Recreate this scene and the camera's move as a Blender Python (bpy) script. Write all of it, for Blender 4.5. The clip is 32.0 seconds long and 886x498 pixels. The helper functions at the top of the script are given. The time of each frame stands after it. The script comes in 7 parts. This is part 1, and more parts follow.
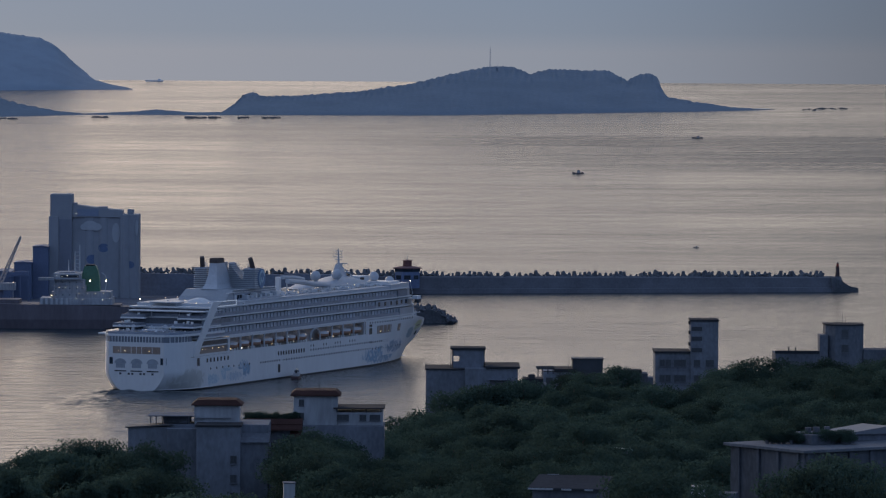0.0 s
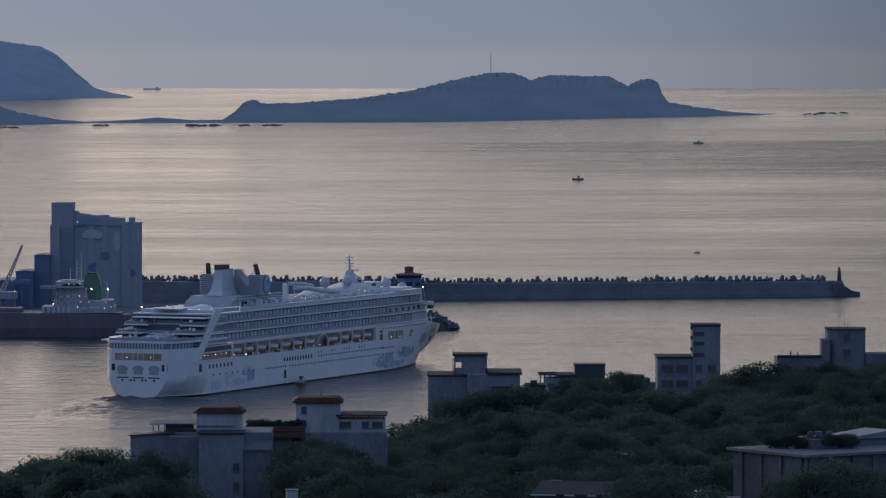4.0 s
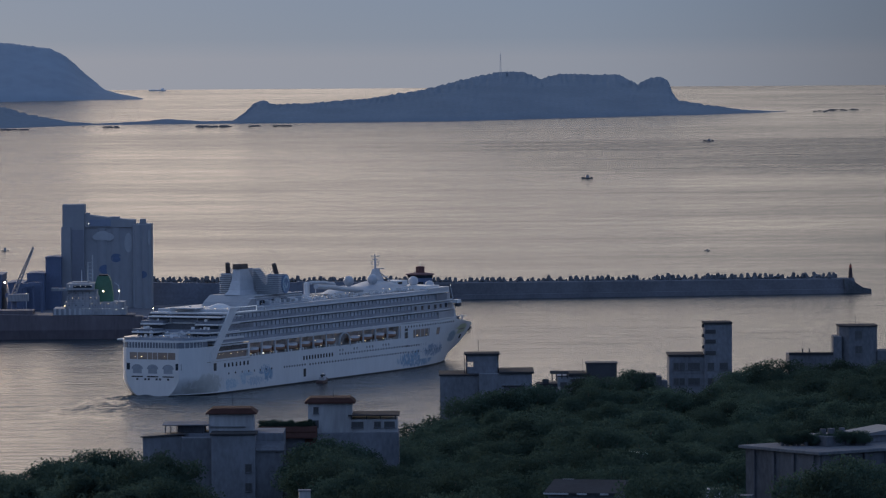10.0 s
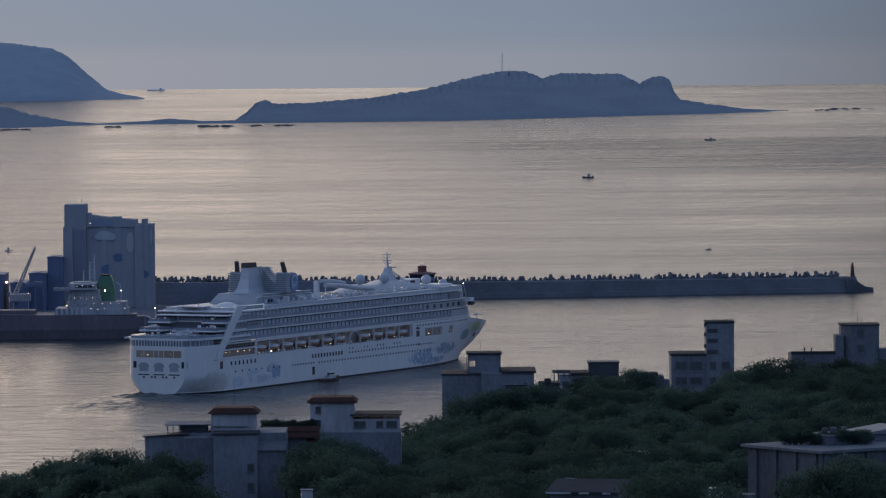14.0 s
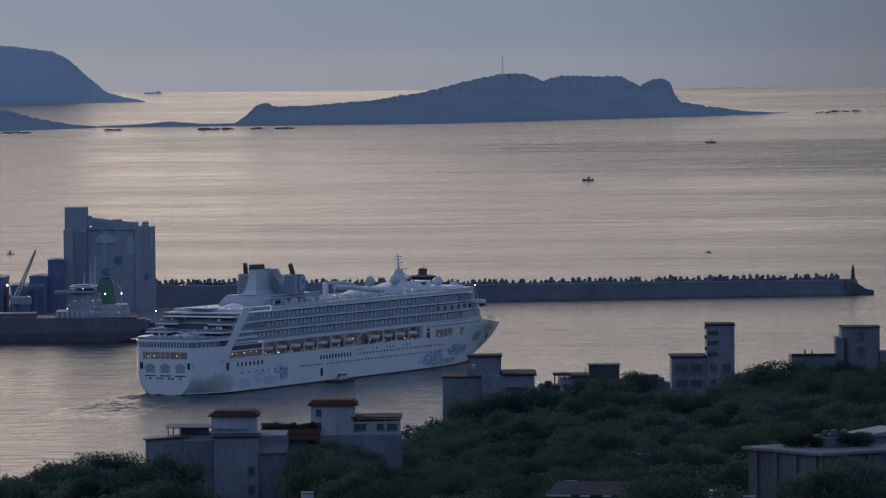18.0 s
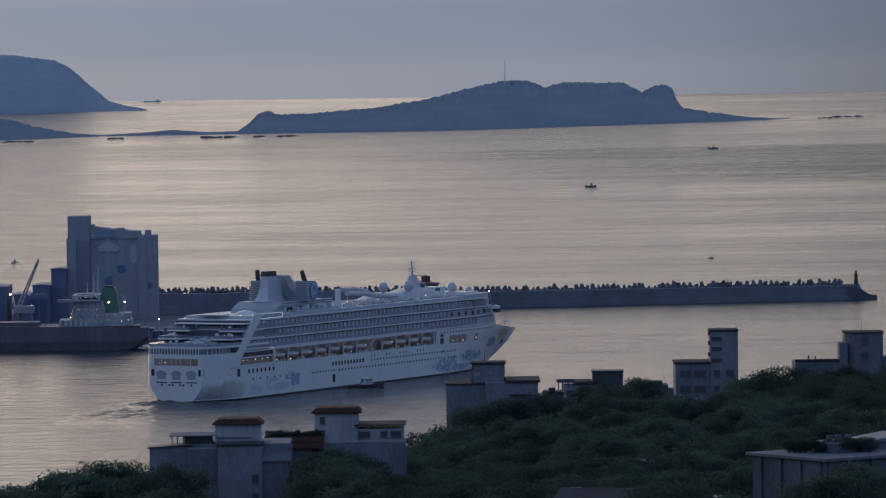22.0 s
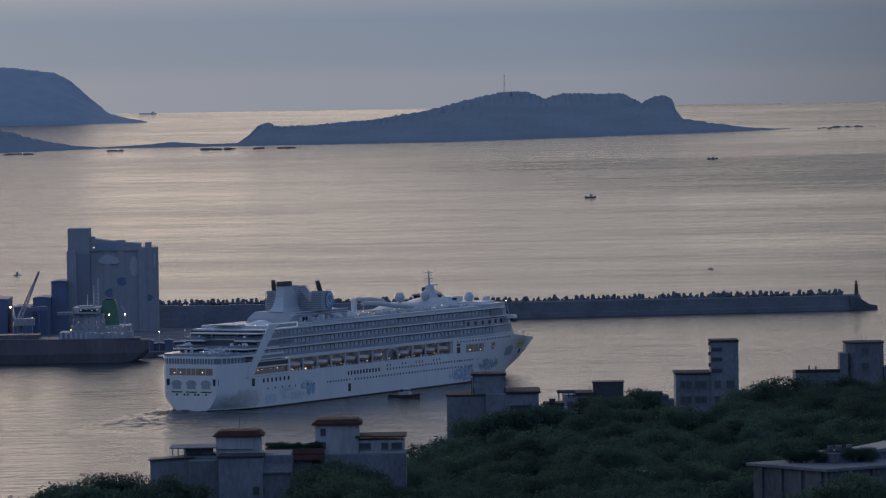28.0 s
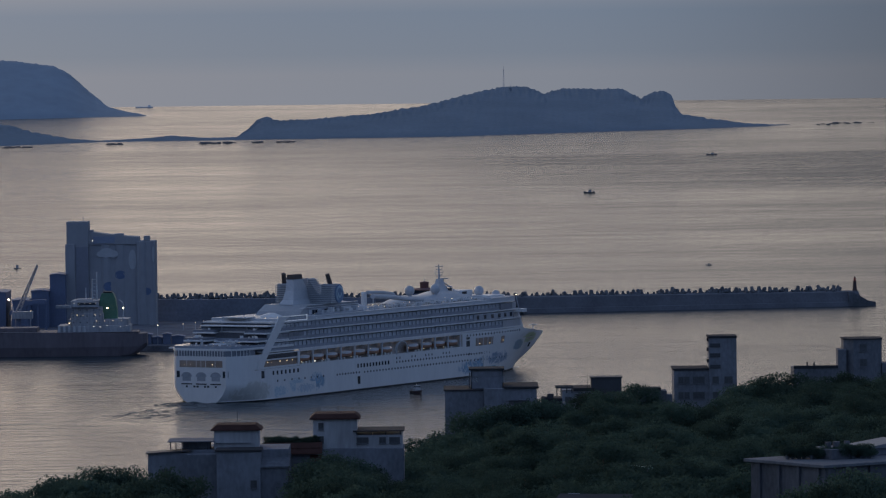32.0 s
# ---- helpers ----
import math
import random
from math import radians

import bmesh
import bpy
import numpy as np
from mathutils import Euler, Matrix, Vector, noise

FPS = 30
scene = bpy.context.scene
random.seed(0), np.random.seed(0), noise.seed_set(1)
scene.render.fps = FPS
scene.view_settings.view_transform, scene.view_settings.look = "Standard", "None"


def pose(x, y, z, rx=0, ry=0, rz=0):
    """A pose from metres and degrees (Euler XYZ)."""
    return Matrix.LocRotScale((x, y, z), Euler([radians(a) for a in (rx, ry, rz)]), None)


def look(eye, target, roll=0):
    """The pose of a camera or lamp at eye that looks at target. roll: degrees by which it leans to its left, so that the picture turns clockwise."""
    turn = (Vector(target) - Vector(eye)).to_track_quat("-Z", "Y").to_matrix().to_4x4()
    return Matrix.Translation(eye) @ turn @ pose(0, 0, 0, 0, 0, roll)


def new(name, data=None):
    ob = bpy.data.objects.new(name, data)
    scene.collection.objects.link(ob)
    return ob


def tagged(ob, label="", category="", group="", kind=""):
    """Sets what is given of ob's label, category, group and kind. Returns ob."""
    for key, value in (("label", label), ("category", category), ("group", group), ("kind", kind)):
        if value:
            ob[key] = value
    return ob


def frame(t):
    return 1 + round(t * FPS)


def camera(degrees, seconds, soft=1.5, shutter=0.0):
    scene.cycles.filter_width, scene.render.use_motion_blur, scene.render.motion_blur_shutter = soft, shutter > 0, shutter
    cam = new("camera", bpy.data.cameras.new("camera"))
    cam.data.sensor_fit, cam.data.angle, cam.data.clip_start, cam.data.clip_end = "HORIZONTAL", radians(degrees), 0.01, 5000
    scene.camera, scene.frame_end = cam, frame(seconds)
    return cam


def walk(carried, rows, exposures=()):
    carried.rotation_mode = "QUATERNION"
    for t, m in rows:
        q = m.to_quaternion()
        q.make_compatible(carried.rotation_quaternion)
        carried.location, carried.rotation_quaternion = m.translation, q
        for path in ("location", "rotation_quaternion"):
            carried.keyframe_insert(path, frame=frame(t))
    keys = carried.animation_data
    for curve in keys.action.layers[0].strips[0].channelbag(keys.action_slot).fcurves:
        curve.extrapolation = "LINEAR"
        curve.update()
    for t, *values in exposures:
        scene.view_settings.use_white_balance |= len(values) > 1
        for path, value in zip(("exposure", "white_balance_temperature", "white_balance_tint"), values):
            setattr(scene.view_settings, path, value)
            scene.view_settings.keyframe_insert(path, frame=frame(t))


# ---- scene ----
cam = camera(9.742, 32.0, soft=1.2)
EYE_Z = 121.0


def aim(yaw, pitch, lean):
    """The camera on its tripod: degrees to the left, up, and of lean."""
    return pose(0, 0, EYE_Z, 90 + pitch, 0, yaw) @ pose(0, 0, 0, 0, 0, lean)


walk(cam, [
    (0, aim(-0.1815, -2.1711, 0.311)),
    (0.5, aim(-0.1783, -2.1560, 0.248)),
    (1, aim(-0.1775, -2.1538, 0.261)),
    (1.5, aim(-0.1768, -2.1628, 0.288)),
    (2, aim(-0.1720, -2.1696, 0.246)),
    (2.5, aim(-0.1656, -2.1515, 0.196)),
    (3, aim(-0.1688, -2.1454, 0.213)),
    (3.5, aim(-0.1702, -2.1037, 0.115)),
    (5.5, aim(-0.1006, -2.0954, -0.227)),
    (6, aim(-0.0713, -2.0840, -0.305)),
    (6.5, aim(-0.0555, -2.0799, -0.410)),
    (7, aim(-0.0508, -2.0849, -0.398)),
    (7.5, aim(-0.0548, -2.0791, -0.412)),
    (8, aim(-0.0515, -2.0795, -0.385)),
    (8.5, aim(-0.0460, -2.0838, -0.474)),
    (9, aim(-0.0426, -2.1007, -0.395)),
    (9.5, aim(-0.0449, -2.1109, -0.354)),
    (10, aim(-0.0434, -2.1049, -0.384)),
    (10.5, aim(-0.0365, -2.0968, -0.444)),
    (11, aim(-0.0364, -2.1064, -0.440)),
    (11.5, aim(-0.0270, -2.0989, -0.515)),
    (12, aim(-0.0181, -2.1122, -0.470)),
    (12.5, aim(-0.0171, -2.1289, -0.415)),
    (13, aim(-0.0171, -2.1312, -0.472)),
    (13.5, aim(-0.0235, -2.1291, -0.404)),
    (14, aim(-0.0220, -2.1116, -0.455)),
    (14.5, aim(-0.0173, -2.1138, -0.468)),
    (16.5, aim(-0.0224, -2.1256, -0.386)),
    (17, aim(-0.0182, -2.0949, -0.467)),
    (17.5, aim(-0.0174, -2.0939, -0.471)),
    (18, aim(-0.0174, -2.0823, -0.500)),
    (18.5, aim(-0.0174, -2.0830, -0.507)),
    (19, aim(-0.0252, -2.0912, -0.430)),
    (19.5, aim(-0.0252, -2.0912, -0.430)),
    (20, aim(-0.0175, -2.0728, -0.498)),
    (20.5, aim(-0.0029, -2.0549, -0.628)),
    (21, aim(0.0070, -2.0135, -0.720)),
    (21.5, aim(0.0140, -2.0164, -0.757)),
    (22, aim(0.0147, -2.0033, -0.758)),
    (22.5, aim(0.0133, -1.9713, -0.810)),
    (23, aim(0.0297, -1.9745, -0.919)),
    (23.5, aim(0.0248, -1.9449, -0.923)),
    (24, aim(0.0221, -1.9315, -0.909)),
    (24.5, aim(0.0210, -1.9162, -0.930)),
    (25, aim(0.0217, -1.9101, -0.937)),
    (25.5, aim(0.0158, -1.9091, -0.899)),
    (27.5, aim(0.0189, -1.9017, -0.982)),
    (28, aim(0.0144, -1.8784, -0.924)),
    (28.5, aim(0.0201, -1.8721, -0.996)),
    (29, aim(0.0222, -1.8923, -0.976)),
    (29.5, aim(0.0178, -1.8797, -0.946)),
    (30, aim(0.0178, -1.8819, -0.975)),
    (30.5, aim(0.0263, -1.8855, -1.014)),
    (31, aim(0.0226, -1.8705, -1.033)),
    (31.5, aim(0.0116, -1.9113, -0.826)),
    (32, aim(-0.0000, -1.9368, -0.700)),
], exposures=[(0, 0.0), (22, 0.0), (28, -0.08), (32, -0.30)])

# ---- light: a hazy evening, the sun low behind cloud ahead and to the left ----
SUN_AZ, SUN_EL = 22.0, 9.0      # degrees to the left of straight ahead, degrees up
world = bpy.data.worlds.new("evening_sky")
scene.world = world
world.use_nodes = True
wn, wl = world.node_tree.nodes, world.node_tree.links
wn.clear()
w_out, w_bg = wn.new("ShaderNodeOutputWorld"), wn.new("ShaderNodeBackground")
w_sky, w_tc, w_sep = wn.new("ShaderNodeTexSky"), wn.new("ShaderNodeTexCoord"), wn.new("ShaderNodeSeparateXYZ")
w_sky.sky_type, w_sky.sun_disc = "NISHITA", False
w_sky.sun_elevation, w_sky.sun_rotation = radians(SUN_EL), radians(-SUN_AZ)
w_sky.air_density, w_sky.dust_density, w_sky.ozone_density = 1.4, 3.0, 1.5


def sky_ramp(stops):
    """Colour by height: the sine of the elevation and a colour."""
    r = wn.new("ShaderNodeValToRGB")
    e = r.color_ramp.elements
    e[0].position, e[0].color = stops[0][0], (*stops[0][1], 1)
    e[1].position, e[1].color = stops[-1][0], (*stops[-1][1], 1)
    for pos, col in stops[1:-1]:
        e.new(pos).color = (*col, 1)
    wl.new(w_sep.outputs["Z"], r.inputs["Fac"])
    return r


def colour_mix(a, b, factor):
    m = wn.new("ShaderNodeMix")
    m.data_type = "RGBA"
    wl.new(a, m.inputs["A"]), wl.new(b, m.inputs["B"])
    if isinstance(factor, float):
        m.inputs["Factor"].default_value = factor
    else:
        wl.new(factor, m.inputs["Factor"])
    return m.outputs["Result"]


wl.new(w_tc.outputs["Generated"], w_sep.inputs[0])
# towards the sunset: a grey-blue haze bank, the afterglow above it; away from it: dim blue dusk
glow_side = sky_ramp(((0.0, (0.318, 0.345, 0.396)), (0.004, (0.256, 0.312, 0.384)), (0.013, (0.221, 0.298, 0.394)), (0.027, (0.60, 0.55, 0.52)), (0.042, (1.30, 1.125, 0.97)), (0.10, (1.035, 0.878, 0.765)), (0.36, (1.19, 1.03, 0.93)), (0.60, (0.36, 0.45, 0.63)), (1.0, (0.18, 0.265, 0.46))))
dusk_side = sky_ramp(((0.0, (0.185, 0.275, 0.490)), (0.2, (0.200, 0.308, 0.57)), (1.0, (0.190, 0.285, 0.50))))
w_dot = wn.new("ShaderNodeVectorMath")
w_dot.operation = "DOT_PRODUCT"
w_dot.inputs[1].default_value = (-math.sin(radians(SUN_AZ)), math.cos(radians(SUN_AZ)), 0)
wl.new(w_tc.outputs["Generated"], w_dot.inputs[0])
w_side = wn.new("ShaderNodeMapRange")
w_side.interpolation_type = "SMOOTHSTEP"
w_side.inputs["From Min"].default_value, w_side.inputs["From Max"].default_value = -0.35, 0.85
wl.new(w_dot.outputs["Value"], w_side.inputs["Value"])
w_gain = wn.new("ShaderNodeVectorMath")
w_gain.operation = "SCALE"
w_gain.inputs["Scale"].default_value = 0.05
wl.new(w_sky.outputs["Color"], w_gain.inputs[0])
# forward scatter: the haze is brighter towards the hidden sun
w_pow = wn.new("ShaderNodeMath")
w_pow.operation = "POWER"
w_clip = wn.new("ShaderNodeMath")
w_clip.operation = "MAXIMUM"
w_clip.inputs[1].default_value = 0.0
w_pow.inputs[1].default_value = 16.0
wl.new(w_dot.outputs["Value"], w_clip.inputs[0])
wl.new(w_clip.outputs[0], w_pow.inputs[0])
w_amp = wn.new("ShaderNodeMix")
w_amp.data_type = "RGBA"
w_amp.inputs["A"].default_value, w_amp.inputs["B"].default_value = (0.69, 0.772, 0.872, 1), (1.80, 1.68, 1.58, 1)
w_even, w_part = wn.new("ShaderNodeMapRange"), wn.new("ShaderNodeMath")
w_even.inputs["From Min"].default_value, w_even.inputs["From Max"].default_value = 0.015, 0.05
w_even.inputs["To Min"].default_value, w_even.inputs["To Max"].default_value = 0.5, 1.0
wl.new(w_sep.outputs["Z"], w_even.inputs["Value"])
w_part.operation = "MULTIPLY"
wl.new(w_pow.outputs[0], w_part.inputs[0])
wl.new(w_even.outputs["Result"], w_part.inputs[1])
wl.new(w_part.outputs[0], w_amp.inputs["Factor"])
w_bright = wn.new("ShaderNodeVectorMath")
w_bright.operation = "MULTIPLY"
wl.new(glow_side.outputs["Color"], w_bright.inputs[0])
wl.new(w_amp.outputs["Result"], w_bright.inputs[1])
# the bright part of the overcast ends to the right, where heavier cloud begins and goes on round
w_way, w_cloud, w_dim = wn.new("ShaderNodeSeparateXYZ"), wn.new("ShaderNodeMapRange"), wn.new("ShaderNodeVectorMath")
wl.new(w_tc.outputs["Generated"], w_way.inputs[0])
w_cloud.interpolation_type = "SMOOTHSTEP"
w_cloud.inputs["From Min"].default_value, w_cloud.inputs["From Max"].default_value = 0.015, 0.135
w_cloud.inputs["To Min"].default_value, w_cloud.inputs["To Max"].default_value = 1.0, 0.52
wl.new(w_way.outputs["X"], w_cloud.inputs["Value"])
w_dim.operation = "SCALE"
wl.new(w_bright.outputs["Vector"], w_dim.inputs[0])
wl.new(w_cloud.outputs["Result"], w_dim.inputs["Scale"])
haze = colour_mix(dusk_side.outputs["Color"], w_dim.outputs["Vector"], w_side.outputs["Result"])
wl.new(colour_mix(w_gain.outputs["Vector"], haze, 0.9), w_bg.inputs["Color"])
wl.new(w_bg.outputs["Background"], w_out.inputs["Surface"])
w_bg.inputs["Strength"].default_value = 1.0

sun = new("sun", bpy.data.lights.new("sun", "SUN"))
sun.data.energy, sun.data.angle, sun.data.color = 0.5, radians(14), (1.0, 0.82, 0.66)
sun.matrix_world = look((0, 0, 0), (math.sin(radians(SUN_AZ)), -math.cos(radians(SUN_AZ)), -math.tan(radians(SUN_EL))))

# ---- materials ----
def mat(name, col, rough=0.6, metal=0.0, var=0.18, size=1.0, bump=0.15, dirt=0.0, glow=None, power=0.0, random_tint=0.0, streak=1.0, spec=0.5):
    """A surface with grain and broad patches of wear at real size (metres); streak > 1 draws the patches out downwards."""
    m = bpy.data.materials.new(name)
    m.use_nodes = True
    n, l = m.node_tree.nodes, m.node_tree.links
    b = n["Principled BSDF"]
    b.inputs["Roughness"].default_value, b.inputs["Metallic"].default_value, b.inputs["Specular IOR Level"].default_value = rough, metal, spec
    tc, mp = n.new("ShaderNodeTexCoord"), n.new("ShaderNodeMapping")
    mp.inputs["Scale"].default_value = (1 / size, 1 / size, 1 / (size * streak))
    l.new(tc.outputs["Object"], mp.inputs["Vector"])
    broad, fine = n.new("ShaderNodeTexNoise"), n.new("ShaderNodeTexNoise")
    broad.inputs["Scale"].default_value, broad.inputs["Detail"].default_value = 0.35, 4
    fine.inputs["Scale"].default_value, fine.inputs["Detail"].default_value = 4.0, 6
    l.new(mp.outputs["Vector"], broad.inputs["Vector"])
    l.new(mp.outputs["Vector"], fine.inputs["Vector"])
    mix = n.new("ShaderNodeMix")
    mix.data_type = "RGBA"
    mix.inputs["A"].default_value = (*[min(1, c * (1 + var)) for c in col], 1)
    mix.inputs["B"].default_value = (*[c * (1 - var) * (1 - dirt) for c in col], 1)
    add = n.new("ShaderNodeMath")
    add.operation = "MULTIPLY_ADD"
    add.inputs[1].default_value = 0.45
    half = n.new("ShaderNodeMath")
    half.operation = "MULTIPLY"
    half.inputs[1].default_value = 0.6
    l.new(broad.outputs["Fac"], half.inputs[0])
    l.new(fine.outputs["Fac"], add.inputs[0])
    l.new(half.outputs[0], add.inputs[2])
    ramp = n.new("ShaderNodeMapRange")
    ramp.inputs["From Min"].default_value, ramp.inputs["From Max"].default_value = 0.36, 0.70
    l.new(add.outputs[0], ramp.inputs["Value"])
    l.new(ramp.outputs["Result"], mix.inputs["Factor"])
    colour = mix.outputs["Result"]
    if random_tint:
        info, hsv = n.new("ShaderNodeObjectInfo"), n.new("ShaderNodeHueSaturation")
        r2 = n.new("ShaderNodeMapRange")
        r2.inputs["To Min"].default_value, r2.inputs["To Max"].default_value = 1 - random_tint, 1 + random_tint
        l.new(info.outputs["Random"], r2.inputs["Value"])
        l.new(r2.outputs["Result"], hsv.inputs["Value"])
        l.new(colour, hsv.inputs["Color"])
        colour = hsv.outputs["Color"]
    l.new(colour, b.inputs["Base Color"])
    if bump:
        bp = n.new("ShaderNodeBump")
        bp.inputs["Strength"].default_value, bp.inputs["Distance"].default_value = bump, 0.05 * size
        l.new(fine.outputs["Fac"], bp.inputs["Height"])
        l.new(bp.outputs["Normal"], b.inputs["Normal"])
    if glow:
        b.inputs["Emission Color"].default_value, b.inputs["Emission Strength"].default_value = (*glow, 1), power
    return m


def water_material(name, churn=0.0):
    """Wind-rippled sea; churn roughens it, as in a wake."""
    m = bpy.data.materials.new(name)
    m.use_nodes = True
    n, l = m.node_tree.nodes, m.node_tree.links
    b = n["Principled BSDF"]
    b.inputs["Base Color"].default_value = (0.020, 0.035, 0.045, 1)
    b.inputs["IOR"].default_value = 1.33
    tc = n.new("ShaderNodeTexCoord")

    def tex(scale, sx, sy, detail, rough=0.55):
        mp, t = n.new("ShaderNodeMapping"), n.new("ShaderNodeTexNoise")
        mp.inputs["Scale"].default_value = (sx, sy, 1)
        mp.inputs["Rotation"].default_value = (0, 0, radians(-6))
        t.inputs["Scale"].default_value, t.inputs["Detail"].default_value, t.inputs["Roughness"].default_value = scale, detail, rough
        l.new(tc.outputs["Object"], mp.inputs["Vector"])
        l.new(mp.outputs["Vector"], t.inputs["Vector"])
        return t
    def math_node(kind, a, b=None, value=0.0):
        k = n.new("ShaderNodeMath")
        k.operation = kind
        l.new(a, k.inputs[0])
        if b is None:
            k.inputs[1].default_value = value
        else:
            l.new(b, k.inputs[1])
        return k.outputs[0]

    def span(value, low, high, to_low, to_high, soft=False):
        k = n.new("ShaderNodeMapRange")
        if soft:
            k.interpolation_type = "SMOOTHSTEP"
        for key, v in (("From Min", low), ("From Max", high), ("To Min", to_low), ("To Max", to_high)):
            k.inputs[key].default_value = v
        l.new(value, k.inputs["Value"])
        return k.outputs["Result"]

    swell, chop, ripple, bands = tex(0.05, 1, 1.3, 6, 0.62), tex(0.12, 0.8, 1.3, 3, 0.6), tex(0.30, 1, 1.2, 5, 0.65), tex(0.004, 0.45, 1.6, 6, 0.6)
    streaks, threads = tex(0.035, 0.11, 2.0, 4, 0.6), tex(0.16, 0.10, 2.4, 3, 0.6)
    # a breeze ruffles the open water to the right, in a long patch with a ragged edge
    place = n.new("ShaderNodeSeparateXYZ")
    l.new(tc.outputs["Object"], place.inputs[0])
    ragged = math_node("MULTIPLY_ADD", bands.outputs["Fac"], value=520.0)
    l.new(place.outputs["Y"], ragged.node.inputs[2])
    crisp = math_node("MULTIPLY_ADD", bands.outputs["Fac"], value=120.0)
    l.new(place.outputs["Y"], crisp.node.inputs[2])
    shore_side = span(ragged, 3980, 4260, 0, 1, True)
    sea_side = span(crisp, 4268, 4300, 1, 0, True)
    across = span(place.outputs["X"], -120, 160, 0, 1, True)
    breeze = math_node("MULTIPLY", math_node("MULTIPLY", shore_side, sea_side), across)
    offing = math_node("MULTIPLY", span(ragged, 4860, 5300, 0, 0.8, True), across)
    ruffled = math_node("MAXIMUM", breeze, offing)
    mixed = math_node("ADD", math_node("MULTIPLY", bands.outputs["Fac"], value=0.5), math_node("ADD", math_node("MULTIPLY", streaks.outputs["Fac"], value=0.32), math_node("MULTIPLY", threads.outputs["Fac"], value=0.18)))
    b1, b2, b3 = n.new("ShaderNodeBump"), n.new("ShaderNodeBump"), n.new("ShaderNodeBump")
    lull = span(place.outputs["Y"], 2250, 2500, 0.8 + 0.2 * churn, 1.0)     # the harbour lies calmer
    l.new(lull, b1.inputs["Strength"])
    roll, b0 = tex(0.085, 0.42, 1.15, 1, 0.5), n.new("ShaderNodeBump")          # short wind waves across the harbour
    b0.inputs["Distance"].default_value = 0.9
    open_side = math_node("MULTIPLY", span(place.outputs["X"], -128, -100, 1, 0, True), span(place.outputs["Y"], 2250, 2500, 1 - churn, 0))   # the quay basin is windier than the ship's lee
    l.new(math_node("ADD", span(lull, 0.8, 1.0, 0.45, churn), math_node("MULTIPLY", open_side, value=1.7)), b0.inputs["Strength"])
    l.new(roll.outputs["Fac"], b0.inputs["Height"])
    l.new(b0.outputs["Normal"], b1.inputs["Normal"])
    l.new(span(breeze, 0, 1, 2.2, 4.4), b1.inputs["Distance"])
    l.new(swell.outputs["Fac"], b1.inputs["Height"])
    l.new(math_node("ADD", span(lull, 0.8, 1.0, 0.5, 1.0), math_node("MULTIPLY", open_side, value=1.1)), b3.inputs["Strength"])
    l.new(span(mixed, 0.38, 0.62, 0.50, 1.2), b3.inputs["Distance"])
    l.new(chop.outputs["Fac"], b3.inputs["Height"])
    l.new(b1.outputs["Normal"], b3.inputs["Normal"])
    b2.inputs["Distance"].default_value = 0.7
    l.new(math_node("MULTIPLY", span(mixed, 0.38, 0.62, 0.40, 1.0), span(lull, 0.8, 1.0, 0.6, 1.0)), b2.inputs["Strength"])
    l.new(ripple.outputs["Fac"], b2.inputs["Height"])
    l.new(b3.outputs["Normal"], b2.inputs["Normal"])
    calm = math_node("MULTIPLY", span(mixed, 0.38, 0.62, 0.10, 0.265), math_node("ADD", span(place.outputs["Y"], 2250, 2500, 0.6, 1.0), math_node("MULTIPLY", open_side, value=0.5)))
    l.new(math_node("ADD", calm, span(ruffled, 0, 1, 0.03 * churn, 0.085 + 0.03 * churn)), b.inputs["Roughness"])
    l.new(b2.outputs["Normal"], b.inputs["Normal"])
    return m


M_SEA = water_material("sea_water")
M_WAKE = water_material("churned_sea_water", 1.0)
M_WHITE = mat("ship_white_paint", (0.73, 0.73, 0.73), 0.4, var=0.035, size=6, bump=0.03, dirt=0.06, streak=4)
M_DECK = mat("deck_grey_teak", (0.30, 0.27, 0.23), 0.7, size=2)
M_GLASS = mat("tinted_window_glass", (0.025, 0.035, 0.05), 0.12, var=0.3, size=3, bump=0)
M_DARK = mat("dark_recess_paint", (0.05, 0.055, 0.065), 0.6, size=2)
M_BLACK = mat("soot_black_paint", (0.015, 0.015, 0.017), 0.6, size=2)
M_GREYP = mat("grey_ship_paint", (0.45, 0.47, 0.50), 0.45, size=3, bump=0.05)
M_WALLW = mat("off_white_wall_paint", (0.42, 0.43, 0.45), 0.75, var=0.14, size=2.5, bump=0.2, dirt=0.25, streak=5)
M_ROCK = mat("dark_sea_rock", (0.095, 0.095, 0.10), 0.9, var=0.3, size=6, bump=0.8)
# island scrub and rock, tinted pale blue to stand in for haze
M_ISLE = mat("scrub_on_rock", (0.215, 0.256, 0.298), 0.95, var=0.10, size=16, bump=0.25, spec=0.0)


def leaf_material():
    m = mat("broad_leaf_green", (0.060, 0.097, 0.076), 0.9, var=0.30, size=5.0, bump=0, random_tint=0.30, spec=0.05)
    n, l = m.node_tree.nodes, m.node_tree.links
    b, out = n["Principled BSDF"], n["Material Output"]
    t, mix = n.new("ShaderNodeBsdfTranslucent"), n.new("ShaderNodeMixShader")
    l.new(b.inputs["Base Color"].links[0].from_socket, t.inputs["Color"])
    mix.inputs["Fac"].default_value = 0.45
    l.new(b.outputs["BSDF"], mix.inputs[1])
    l.new(t.outputs["BSDF"], mix.inputs[2])
    l.new(mix.outputs["Shader"], out.inputs["Surface"])
    return m


